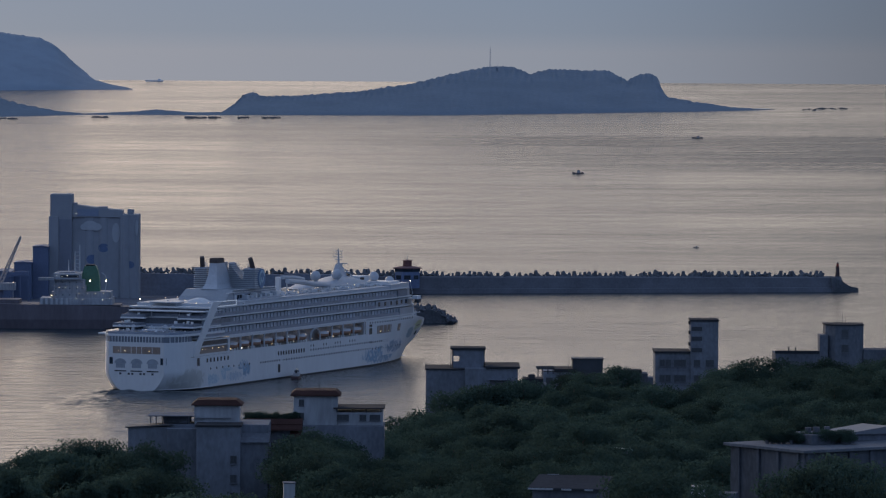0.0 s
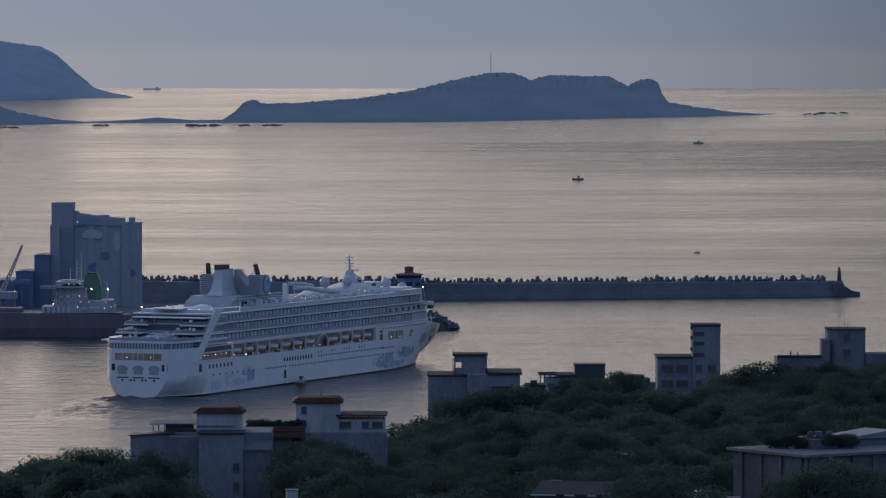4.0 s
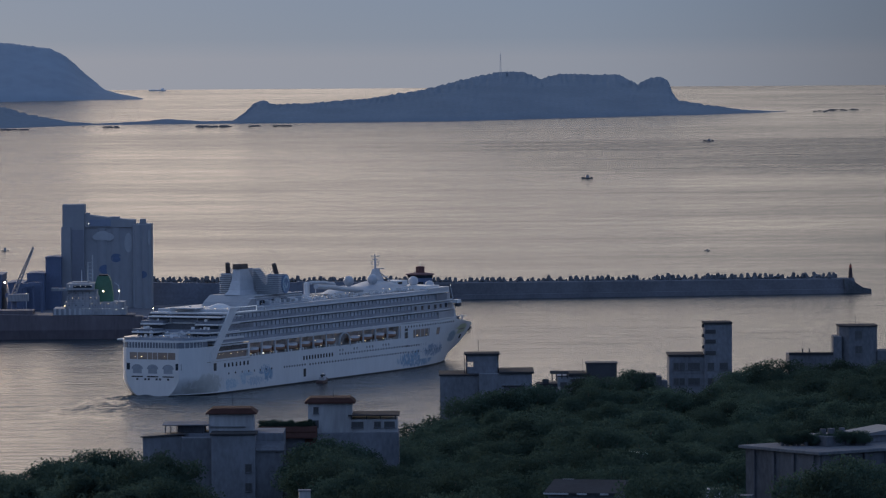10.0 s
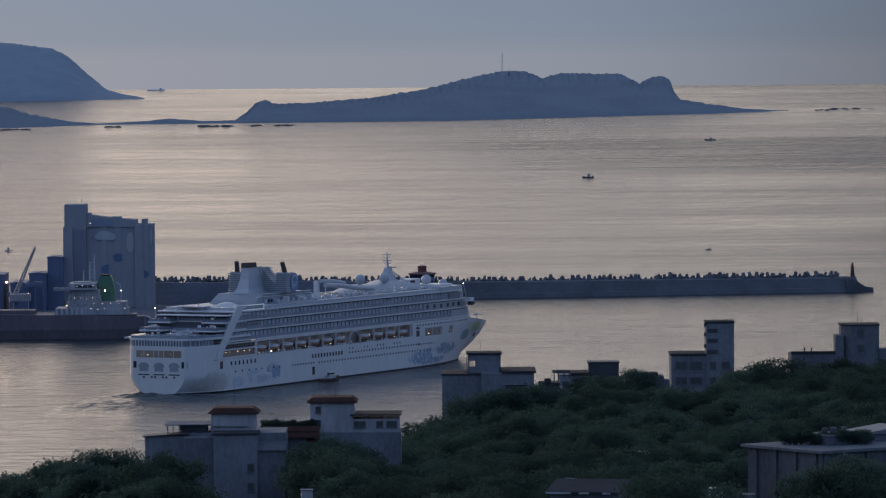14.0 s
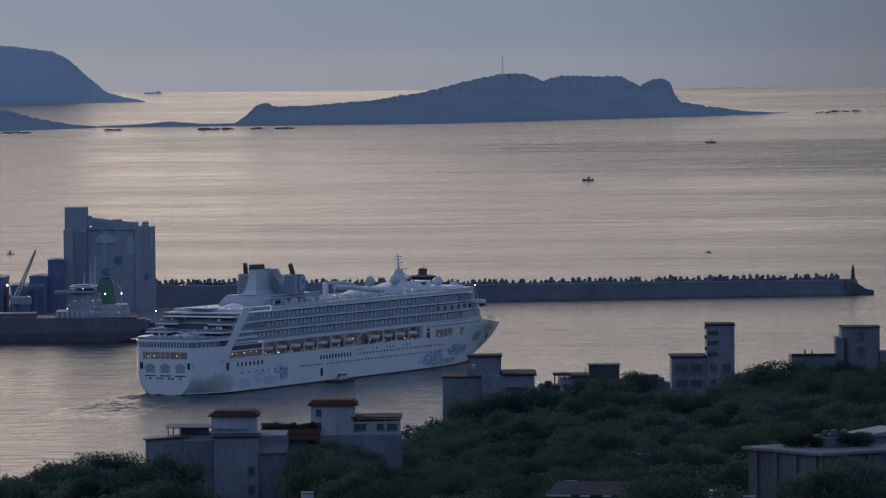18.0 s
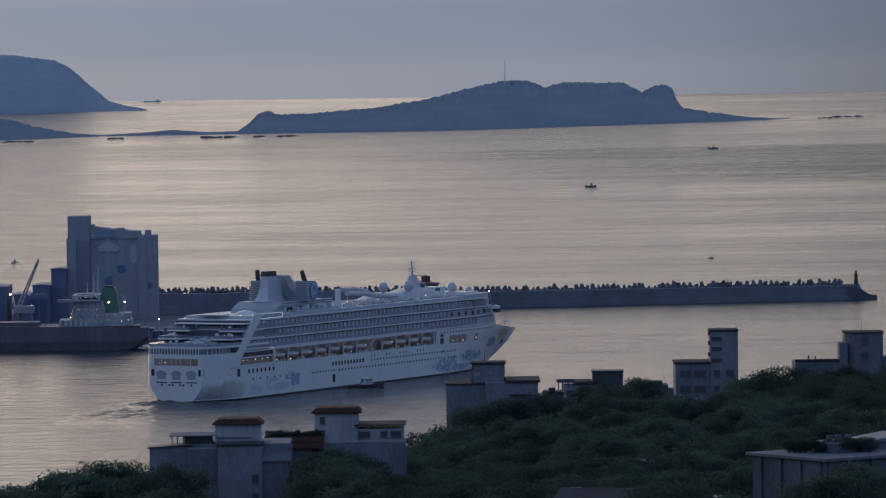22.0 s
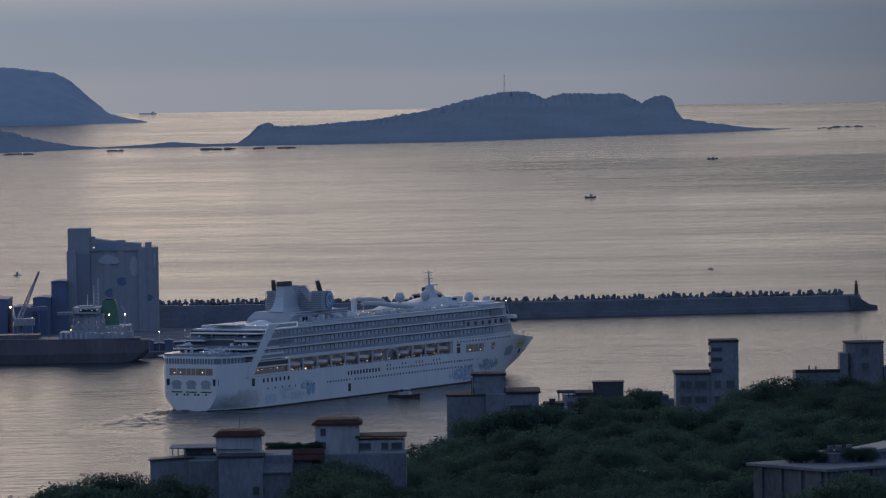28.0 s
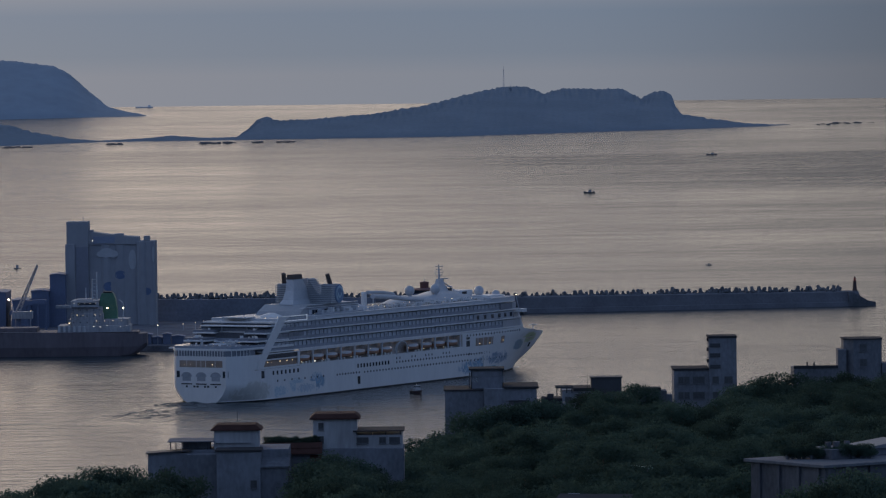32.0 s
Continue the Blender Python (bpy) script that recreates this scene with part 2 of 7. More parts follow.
M_LEAF = leaf_material()
M_BARK = mat("grey_bark", (0.11, 0.09, 0.07), 0.9, size=0.6, bump=0.8)
M_SOIL = mat("hillside_undergrowth", (0.066, 0.092, 0.070), 0.95, var=0.35, size=5, bump=0.8)
M_ROOTW = mat("blue_grey_quay_wall", (0.215, 0.235, 0.285), 0.9, var=0.15, size=6, bump=0.3, dirt=0.15, spec=0.1)
M_TETRA = mat("breakwater_concrete", (0.142, 0.150, 0.165), 0.9, var=0.25, size=4, bump=0.5, dirt=0.3, random_tint=0.15, spec=0.15)
M_MOLE = mat("weathered_mole_wall", (0.168, 0.172, 0.192), 0.9, var=0.14, size=4, bump=0.3, dirt=0.15, spec=0.15)


# ---- small geometry kit ----
def part(name, bm, material, parent=None, label="", smooth=False):
    """Links a bmesh as one mesh object, under a thing or part where one is given."""
    me = bpy.data.meshes.new(name)
    bmesh.ops.recalc_face_normals(bm, faces=bm.faces)
    bm.to_mesh(me)
    bm.free()
    me.materials.append(material)
    if smooth:
        me.polygons.foreach_set("use_smooth", [True] * len(me.polygons))
    ob = new(name, me)
    if parent:
        ob.parent = parent
    if label:
        ob["label"] = label
    return ob


def share(ob, m):
    """Another object on the same mesh, under the same parent."""
    o = bpy.data.objects.new(ob.name.split(".")[0], ob.data)
    scene.collection.objects.link(o)
    o.parent, o.matrix_basis = ob.parent, m
    return o


def bmnew():
    return bmesh.new()


def box(bm, x0, x1, y0, y1, z0, z1, bev=0.0):
    v = [bm.verts.new((x, y, z)) for z in (z0, z1) for x, y in ((x0, y0), (x1, y0), (x1, y1), (x0, y1))]
    f = [bm.faces.new([v[i] for i in q]) for q in ((3, 2, 1, 0), (4, 5, 6, 7), (0, 1, 5, 4), (1, 2, 6, 5), (2, 3, 7, 6), (3, 0, 4, 7))]
    if bev:
        bmesh.ops.bevel(bm, geom=list({e for q in f for e in q.edges}), offset=bev, segments=1, affect="EDGES")
    return bm


def prism(bm, pts, z0, z1, axis="z"):
    """A polygon drawn out from z0 to z1 along an axis; points are (x, y), (y, z) or (x, z)."""
    def at(p, z):
        return {"z": (p[0], p[1], z), "x": (z, p[0], p[1]), "y": (p[0], z, p[1])}[axis]
    a, b = [bm.verts.new(at(p, z0)) for p in pts], [bm.verts.new(at(p, z1)) for p in pts]
    k = len(pts)
    bm.faces.new(a[::-1]), bm.faces.new(b)
    for i in range(k):
        bm.faces.new((a[i], a[(i + 1) % k], b[(i + 1) % k], b[i]))
    return bm


def tube(bm, p, q, r0, r1=None, seg=8):
    """A tapered rod from p to q."""
    p, q = Vector(p), Vector(q)
    r1 = r0 if r1 is None else r1
    m = (q - p).to_track_quat("Z", "Y").to_matrix()
    rings = [[bm.verts.new(c + m @ Vector((r * math.cos(2 * math.pi * i / seg), r * math.sin(2 * math.pi * i / seg), 0))) for i in range(seg)] for c, r in ((p, r0), (q, max(r1, 1e-3)))]
    for i in range(seg):
        j = (i + 1) % seg
        bm.faces.new((rings[0][i], rings[0][j], rings[1][j], rings[1][i]))
    bm.faces.new(rings[0][::-1]), bm.faces.new(rings[1])
    return bm


def ball(bm, c, r, sx=1, sy=1, sz=1, seg=14, ring=9):
    bmesh.ops.create_uvsphere(bm, u_segments=seg, v_segments=ring, radius=r, matrix=Matrix.Translation(c) @ Matrix.Diagonal((sx, sy, sz, 1)))
    return bm


def loft(bm, rings, closed=False, cap=False):
    """Skins rows of points."""
    vs = [[bm.verts.new(p) for p in ring] for ring in rings]
    k = len(vs[0])
    for a, b in zip(vs, vs[1:]):
        for i in range(k if closed else k - 1):
            j = (i + 1) % k
            bm.faces.new((a[i], a[j], b[j], b[i]))
    if cap:
        bm.faces.new(vs[0][::-1]), bm.faces.new(vs[-1])
    return bm


def thing(name, m, label, category, group="", kind=""):
    ob = new(name)
    ob.empty_display_size = 1
    ob.matrix_world = m
    return tagged(ob, label, category, group, kind)


def interp(x, *pairs):
    xs, ys = zip(*pairs)
    return float(np.interp(x, xs, ys))


def smooth(x, *pairs):
    """Eased steps from value to value."""
    for (x0, y0), (x1, y1) in zip(pairs, pairs[1:]):
        if x <= x1:
            k = min(1, max(0, (x - x0) / (x1 - x0)))
            return y0 + (y1 - y0) * k * k * (3 - 2 * k)
    return pairs[-1][1]


# ---- sea: one sheet to the horizon; past the breakwater it lifts gently, so that the far shores keep their height in view within 5 km ----
def sea_z(r):
    u = (r - 2900) / 2080
    if u <= 0:
        return 0.0
    return 105.5 * (u * u * 2 if u < 0.25 else u - 0.125)


def dist_at(slope):
    """How far out the sheet lies where it is seen at this fall below eye level."""
    lo, hi = 500.0, 4980.0
    for _ in range(40):
        mid = (lo + hi) / 2
        lo, hi = (mid, hi) if (EYE_Z - sea_z(mid)) / mid > slope else (lo, mid)
    return lo


def build_sea():
    bm = bmnew()
    radii = [1, 400, 800, 1200, 1600, 2000, 2400, 2800] + [2900 + 45 * i for i in range(1, 46)] + [4980]
    n = 720
    loft(bm, [[(r * math.sin(2 * math.pi * i / n), r * math.cos(2 * math.pi * i / n), sea_z(r)) for i in range(n)] for r in radii], closed=True)
    ob = part("water", bm, M_SEA, smooth=True)
    tagged(ob, "calm grey sea with faint wind bands and sunset sheen", "sea", kind="structure")


build_sea()


# ---- far shores ----
def island(name, label, shore, a0, a1, ridge, material, seed, rough=1.0, na=240, drop=0.0003):
    """A rocky island from bearing a0 to a1 (sideways per metre ahead); shore gives the fall of the line of sight to its
    waterline, ridge the fall to its crest, which stands well back from the beach."""
    n1, n2 = 16, 6
    rows = [[] for _ in range(n1 + n2 + 1)]
    for i in range(na + 1):
        a = a0 + (a1 - a0) * i / na
        d0 = dist_at(shore(a))
        rise = max(0.0, shore(a) - ridge(a) - drop) * d0
        back = max(14.0, min(6.5 * rise, 4930 - d0))
        crest = max(0.0, EYE_Z - (ridge(a) + drop) * (d0 + back) - sea_z(d0 + back))
        for j in range(n1 + n2 + 1):
            k = j / n1 if j <= n1 else 1 + (j - n1) / n2
            y = d0 + back * (k if k <= 1 else 1 + 0.25 * (k - 1))
            p = Vector((a * 900, k * 6, seed))
            bump = (2.0 * noise.fractal(p * 1.7, 0.9, 2.0, 5) + 0.9 * abs(noise.noise(p * 6))) * rough * min(1, rise / 8)
            gully = 0.018 * noise.fractal(Vector((a * 420, k * 3, seed + 5)), 1.0, 2.0, 4) * max(0, 1 - k)
            shape = k ** 0.85 if k <= 1 else math.cos((k - 1) * math.pi / 2)
            edge = 0 < j < n1 + n2
            rows[j].append((a * y, y, sea_z(y) + (crest * max(0, shape + gully) + bump * min(1, 4 * k) * (0.16 if k < 0.8 else 0.9) if edge else -2.0)))
    ob = part(name, loft(bmnew(), rows), material, smooth=True)
    return tagged(ob, label, "island", kind="structure")


def main_shore(a):
    return interp(a, (-0.04, 0.01245), (0.002, 0.01231), (0.051, 0.01139), (0.068, 0.01093), (0.079, 0.01068))


def main_ridge(a):
    return interp(a, (-0.0405, 0.0124), (-0.0372, 0.0103), (-0.0352, 0.0083), (-0.0335, 0.0079), (-0.0318, 0.0087), (-0.026, 0.0086), (-0.013, 0.0076), (-0.003, 0.0061), (0.006, 0.0039),
                  (0.0125, 0.0026), (0.0165, 0.0028), (0.0198, 0.0041), (0.0236, 0.0032), (0.030, 0.0034), (0.0348, 0.0034), (0.0384, 0.0053), (0.0408, 0.0040), (0.0432, 0.0039), (0.0444, 0.0050), (0.0450, 0.0069), (0.0464, 0.0085), (0.0520, 0.0094), (0.0575, 0.0102), (0.064, 0.0106), (0.070, 0.01062), (0.0745, 0.01058), (0.0785, 0.01072))


def low_shore(a):
    return interp(a, (-0.13, 0.0136), (-0.085, 0.0133), (-0.065, 0.0126), (-0.036, 0.0124))


def low_ridge(a):
    return interp(a, (-0.13, 0.0080), (-0.095, 0.0085), (-0.0835, 0.0089), (-0.078, 0.0105), (-0.071, 0.0117), (-0.066, 0.0121), (-0.058, 0.0118), (-0.052, 0.0113), (-0.045, 0.0118), (-0.0395, 0.0117), (-0.036, 0.0125))


def far_shore(a):
    return interp(a, (-0.18, 0.0086), (-0.085, 0.00812), (-0.058, 0.00772), (-0.0522, 0.0076))


def far_ridge(a):
    return interp(a, (-0.18, 0.001), (-0.14, -0.002), (-0.10, -0.0041), (-0.0825, -0.0037), (-0.0745, -0.0026), (-0.0715, -0.0012), (-0.0672, 0.0028), (-0.064, 0.0054), (-0.061, 0.0063), (-0.058, 0.0068), (-0.0560, 0.0073), (-0.0522, 0.0077))


# distance haze is mixed into the slope's colour, paler and bluer than scrub
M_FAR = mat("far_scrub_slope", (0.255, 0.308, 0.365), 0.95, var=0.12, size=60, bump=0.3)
far_island = island("far_island", "steep far headland, coloured blue for the evening haze", far_shore, -0.18, -0.0522, far_ridge, M_FAR, 3.0, 0.5, drop=0.0003)
low_island = island("low_island", "low dark skerry and spit of scrub and rock", low_shore, -0.13, -0.0355, low_ridge, M_ISLE, 8.0, 0.8, drop=0.0001)
main_island = island("rocky_island", "long rocky island with scrub and a steep head", main_shore, -0.0408, 0.0785, main_ridge, M_ISLE, 1.0, 0.8, na=440, drop=0.00005)


def rocks(a0, a1, slope, n, size, seed):
    rnd = random.Random(seed)
    bm = bmnew()
    d = dist_at(slope)
    for i in range(n):
        a = a0 + (a1 - a0) * rnd.random()
        y = d + rnd.uniform(-6, 6)
        r = size * rnd.uniform(0.4, 1)
        tmp = bmesh.ops.create_icosphere(bm, subdivisions=2, radius=1, matrix=Matrix.Translation((a * y, y, sea_z(y))) @ Matrix.Diagonal((r * rnd.uniform(1.5, 3), r * 1.5, r, 1)))
        for v in tmp["verts"]:
            v.co += 0.3 * r * noise.noise_vector(v.co / r)
    ob = part("sea_rocks", bm, M_ROCK)
    tagged(ob, "dark wave-washed rocks standing just out of the sea", "rocks", kind="stuff")


rocks(-0.0462, -0.0398, 0.01300, 26, 1.6, 1)
rocks(-0.0362, -0.0345, 0.01292, 6, 1.5, 2)
rocks(-0.0325, -0.0283, 0.01290, 12, 1.2, 3)
rocks(-0.0640, -0.0615, 0.01300, 8, 1.6, 4)
rocks(-0.0720, -0.0660, 0.01290, 6, 0.9, 5)
rocks(-0.0900, -0.0795, 0.01345, 22, 2.0, 6)
rocks(0.0715, 0.0745, 0.01085, 6, 1.6, 7)
rocks(0.0750, 0.0835, 0.01068, 16, 2.0, 8)


def island_mast():
    d = dist_at(0.0122) + 200
    z = EYE_Z - 0.0030 * d
    base = thing("radio_mast", pose(0.01205 * d, d, z), "tall slender lattice radio mast on the island top", "mast")
    bm = bmnew()
    hgt = 0.0042 * d
    for sx, sy in ((-1, -1), (1, -1), (1, 1), (-1, 1)):
        tube(bm, (sx * 0.7, sy * 0.7, -2), (sx * 0.22, sy * 0.22, hgt * 0.85), 0.13, 0.09, 5)
    for i in range(9):
        s = 0.7 - 0.48 * i / 9
        z0, z1 = hgt * 0.85 * i / 9, hgt * 0.85 * (i + 1) / 9
        for p, q in (((-s, -s), (s, -s)), ((s, -s), (s, s)), ((s, s), (-s, s)), ((-s, s), (-s, -s))):
            tube(bm, (*p, z0), (*q, z1), 0.06, 0.06, 4)
    part("lattice", bm, M_GREYP, base)
    part("whip", tube(bmnew(), (0, 0, hgt * 0.83), (0, 0, hgt), 0.10, 0.05, 5), M_GREYP, base)
    bm = bmnew()
    box(bm, 5, 7, -1, 1, -3, 0.3, 0.1)
    part("hut", bm, M_ISLE, base)
    part("side_pole", tube(bmnew(), (6.5, 0, 0), (6.5, 0, 5), 0.1, 0.05, 5), M_GREYP, base)


island_mast()


# ---- the breakwater, its light, the watch house and the inner mole ----
BW = ((-200.0, 2564.0), (207.0, 2645.0))


def bw_at(k):
    """A point of the breakwater's line, k from its root to its tip, and the way along it."""
    (x0, y0), (x1, y1) = BW
    return Vector((x0 + (x1 - x0) * k, y0 + (y1 - y0) * k, 0)), Vector((x1 - x0, y1 - y0, 0)).normalized()


def armour_mesh():
    """One armour block: three thick tapered legs."""
    bm = bmnew()
    for d in ((0, 0, 1), (0.94, 0, -0.33), (-0.47, 0.82, -0.33), (-0.47, -0.82, -0.33)):
        v = Vector(d)
        tube(bm, (0, 0, 0), v * 2.1, 1.0, 0.62, 8)
    return bm


def breakwater():
    base = thing("breakwater", pose(0, 0, 0), "long dark concrete breakwater with a wall and armour blocks", "breakwater", kind="structure")
    p, w = bw_at(0)
    q, _ = bw_at(1)
    n = Vector((w.y, -w.x, 0))        # towards the harbour
    def sect(c):
        up = 3.2 * max(0, min(1, (60 - c.x) / 200))
        return [(c + n * a + Vector((0, 0, z))) for a, z in ((5.0, -2), (4.4, 2.2), (3.4, 2.4), (2.6, 7.2 + up), (-1.5, 7.9 + up), (-5.6, 7.5 + up), (-13, -2))]
    part("wall", loft(bmnew(), [sect(p), sect(p.lerp(q, 0.5)), sect(q - w * 10), sect(q - w * 2) , [v * 1 for v in sect(q + w * 1)]], closed=True, cap=True), M_MOLE, base)
    end = bmnew()
    prism(end, [(-2, -2), (-2, 7.5), (3, 6.0), (8, 2.8), (12, 2.2), (12.5, -2)], -5, 6.5, axis="y")
    e = part("round_head", end, M_TETRA, base)
    e.matrix_basis = Matrix.Translation(q) @ Matrix.Rotation(math.atan2(w.y, w.x), 4, "Z")
    rnd = random.Random(4)
    first = part("armour_block", armour_mesh(), M_TETRA, base)
    count = 0
    length = (q - p).length
    s = 2.0
    while s < length - 4 and count < 290:
        c = p + w * s
        up = 3.2 * max(0, min(1, (60 - c.x) / 200))
        for off, zz, chance in ((-1.4, 8.2 + up, 1.0), (-4.6, 8.1 + up, 0.6)):
            if rnd.random() > chance:
                continue
            m = Matrix.Translation(c + n * off + Vector((0, 0, zz + rnd.uniform(-0.9, 0.5)))) @ Euler((rnd.uniform(-0.4, 0.4), rnd.uniform(-0.4, 0.4), rnd.uniform(0, 6))).to_matrix().to_4x4() @ Matrix.Scale(rnd.choice((0.8, 0.95, 1.1, 1.3)), 4)
            if count == 0:
                first.matrix_basis = m
            else:
                share(first, m)
            count += 1
        s += rnd.uniform(2.0, 3.4)


breakwater()


def root_wall():
    w = thing("root_wall", pose(-141, 2514, 0), "high dark concrete wall at the breakwater's root", "wall", kind="structure")
    for i in range(9):
        part("wall_bay", box(bmnew(), 12 * i, 12 * i + 11.99, 0, 4, -1, 13.2 - 0.2 * (i % 3)), M_ROOTW, w)


root_wall()


def mole():
    base = thing("inner_mole", pose(0, 0, 0), "short inner mole of dark armour blocks", "mole", kind="structure")
    part("core", prism(bmnew(), [(-110, -2), (-110, 6.0), (3, 5.9), (8, 3.4), (12.5, 0.3), (14, -2)], 2316, 2334, axis="y"), M_TETRA, base)
    rnd = random.Random(9)
    first = part("armour_block", armour_mesh(), M_TETRA, base)
    for i in range(70):
        k = i / 69
        x = -40 + 53 * rnd.random()
        top = 6.4 if x < 3 else max(0.6, 6.4 - (x - 3) * 0.6)
        m = Matrix.Translation((x, rnd.uniform(2314, 2330), top + rnd.uniform(-0.6, 0.6))) @ Euler((rnd.uniform(-0.5, 0.5), rnd.uniform(-0.5, 0.5), rnd.uniform(0, 6))).to_matrix().to_4x4() @ Matrix.Scale(rnd.uniform(0.6, 0.95), 4)
        if i == 0:
            first.matrix_basis = m
        else:
            share(first, m)


mole()


M_RED = mat("red_light_tower_paint", (0.075, 0.045, 0.048), 0.6, size=1, dirt=0.3)
M_LAMP_RED = mat("red_lantern", (0.14, 0.04, 0.035), 0.4, glow=(1.0, 0.12, 0.06), power=0.05)
M_LAMP = mat("warm_lamp_glass", (0.9, 0.8, 0.6), 0.4, glow=(1.0, 0.74, 0.42), power=3)
M_LAMPW = mat("white_lamp_glass", (0.9, 0.9, 0.85), 0.4, glow=(1.0, 0.93, 0.8), power=3.5)
M_LAMPF = mat("flood_lamp_glass", (0.9, 0.85, 0.7), 0.4, glow=(1.0, 0.80, 0.52), power=14)


def lighthouse():
    p, w = bw_at(1)
    p = p + w * 2.5
    b = thing("lighthouse", pose(p.x, p.y, 3.0), "small dark red harbour lighthouse at the breakwater's tip", "lighthouse")
    part("plinth", tube(bmnew(), (0, 0, 0), (0, 0, 4.8), 3.6, 1.7, 12), M_TETRA, b)
    part("tower", tube(bmnew(), (0, 0, 4.8), (0, 0, 9.6), 1.2, 0.8, 12), M_RED, b, smooth=False)
    part("gallery", tube(bmnew(), (0, 0, 9.6), (0, 0, 9.9), 1.25, 1.25, 12), M_RED, b)
    part("lantern", tube(bmnew(), (0, 0, 9.9), (0, 0, 11.1), 0.55, 0.6, 8), M_LAMP_RED, b, "glowing red lantern")
    part("cap", tube(bmnew(), (0, 0, 11.1), (0, 0, 12.0), 0.7, 0.1, 8), M_RED, b)


lighthouse()
M_BLUEW = mat("blue_wall_panels", (0.15, 0.205, 0.34), 0.6, size=3, dirt=0.2)
M_REDR = mat("faded_red_roof", (0.16, 0.065, 0.06), 0.7, size=2)
M_REDD = mat("dark_brown_roof", (0.19, 0.11, 0.11), 0.8, size=2, spec=0.15)


def watch_house():
    b = thing("watch_house", pose(-9.5, 2594, 3.2), "eight-sided blue watch house with a red roof lantern", "building")
    def ring(r, z):
        return [(r * math.cos(math.pi / 8 + i * math.pi / 4), r * math.sin(math.pi / 8 + i * math.pi / 4), z) for i in range(8)]
    part("wall", loft(bmnew(), [ring(6.6, 0), ring(6.6, 8.2)], True, True), M_BLUEW, b)
    part("window_band", loft(bmnew(), [ring(6.75, 8.2), ring(6.9, 9.7)], True, True), M_GLASS, b)
    part("roof", loft(bmnew(), [ring(7.7, 9.7), ring(7.7, 10.1), ring(3.0, 10.8)], True, True), M_REDD, b)
    part("roof_lantern", loft(bmnew(), [ring(2.35, 10.8), ring(2.35, 13.4)], True, True), M_REDR, b, "red lantern room")
    part("lantern_cap", loft(bmnew(), [ring(2.6, 13.4), ring(2.6, 13.65), ring(0.4, 14.1)], True, True), M_REDR, b)
    part("pole", tube(bmnew(), (0, 0, 14.0), (0, 0, 16.4), 0.12, 0.06, 6), M_GREYP, b)
    for i in range(8):
        a = i * math.pi / 4
        pt = bmnew()
        box(pt, 6.05, 6.3, -1.6, 1.6, 4.4, 6.4)
        o = part("window", pt, M_GLASS, b)
        o.matrix_basis = Matrix.Rotation(a, 4, "Z")


watch_house()


# ---- the near hillside ----
def ridge_d(a):
    """How far the near hill's crest lies, by bearing."""
    return smooth(a, (-0.2, 700), (-0.05, 735), (-0.03, 790), (-0.012, 850), (0.0, 960), (0.03, 990), (0.07, 1020), (0.2, 1040))


def crest_fall(a):
    """Fall of the line of sight to the tree tops on the crest, by bearing."""
    return smooth(a, (-0.2, 0.082), (-0.083, 0.0795), (-0.067, 0.0748), (-0.055, 0.0770), (-0.03, 0.0765), (-0.024, 0.0725), (-0.018, 0.0712), (-0.008, 0.0722), (0.012, 0.0668), (0.034, 0.0603), (0.044, 0.0632), (0.056, 0.0612), (0.068, 0.0595), (0.083, 0.0570), (0.2, 0.055))


TREE_H = 8.0


def ground_z(x, y):
    a = x / max(y, 60.0)
    a = max(-0.2, min(0.2, a))
    d = ridge_d(a)
    if y < 420:
        z = interp(y, (-400, 119.0), (20, 119.0), (60, 110), (150, 96), (300, 77), (420, 121 - 0.0925 * 420 - TREE_H))
    elif y <= d:
        k = (y - 420) / (d - 420)
        f = 0.0925 + (crest_fall(a) - 0.0925) * k ** 0.8
        z = EYE_Z - f * y - TREE_H
    else:
        z = EYE_Z - crest_fall(a) * d - TREE_H
        z -= (y - d) * 0.28
    return max(-4.0, z + 1.2 * noise.noise(Vector((x * 0.02, y * 0.02, 3))))


def build_land():
    xs = [-700, -450, -300, -220] + [-160 + 5 * i for i in range(65)] + [220, 300, 450, 700]
    ys = [-700, -300, -100, 0, 30, 60, 100, 150, 220, 300, 360] + [420 + 10 * i for i in range(85)]
    ob = part("ground", loft(bmnew(), [[(x, y, ground_z(x, y)) for x in xs] for y in ys]), M_SOIL, smooth=True)
    tagged(ob, "wooded hillside with dark green undergrowth", "hillside", kind="structure")


build_land()


# ---- the cruise ship: x to starboard, y forward from the stern, z up from the waterline ----
ship = thing("cruise_ship", pose(-100, 1880, 0, 0, 0, -27), "large white cruise ship with blue wave painting, lifeboats and balconies", "cruise ship")
# blue-grey holds the balcony recesses' shade as colour
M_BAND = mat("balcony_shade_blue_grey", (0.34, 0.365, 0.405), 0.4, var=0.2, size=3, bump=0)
M_RAILD = mat("smoked_terrace_glass", (0.20, 0.22, 0.26), 0.45, var=0.3, size=3, bump=0, spec=0.25)
M_RAILG = mat("blue_grey_rail_glass", (0.255, 0.285, 0.335), 0.2, var=0.2, size=4, bump=0)
M_BALC = mat("grey_balcony_partition", (0.33, 0.35, 0.38), 0.45, var=0.15, size=3, bump=0)
M_BALD = mat("smoked_balcony_door", (0.37, 0.40, 0.45), 0.25, var=0.2, size=5, bump=0, random_tint=0.2)
M_SOOT = mat("sooty_brown_steel", (0.075, 0.06, 0.055), 0.7, var=0.3, size=2, bump=0.1)
M_PALE = mat("pale_grey_panels", (0.47, 0.495, 0.53), 0.4, var=0.1, size=4, bump=0.03)
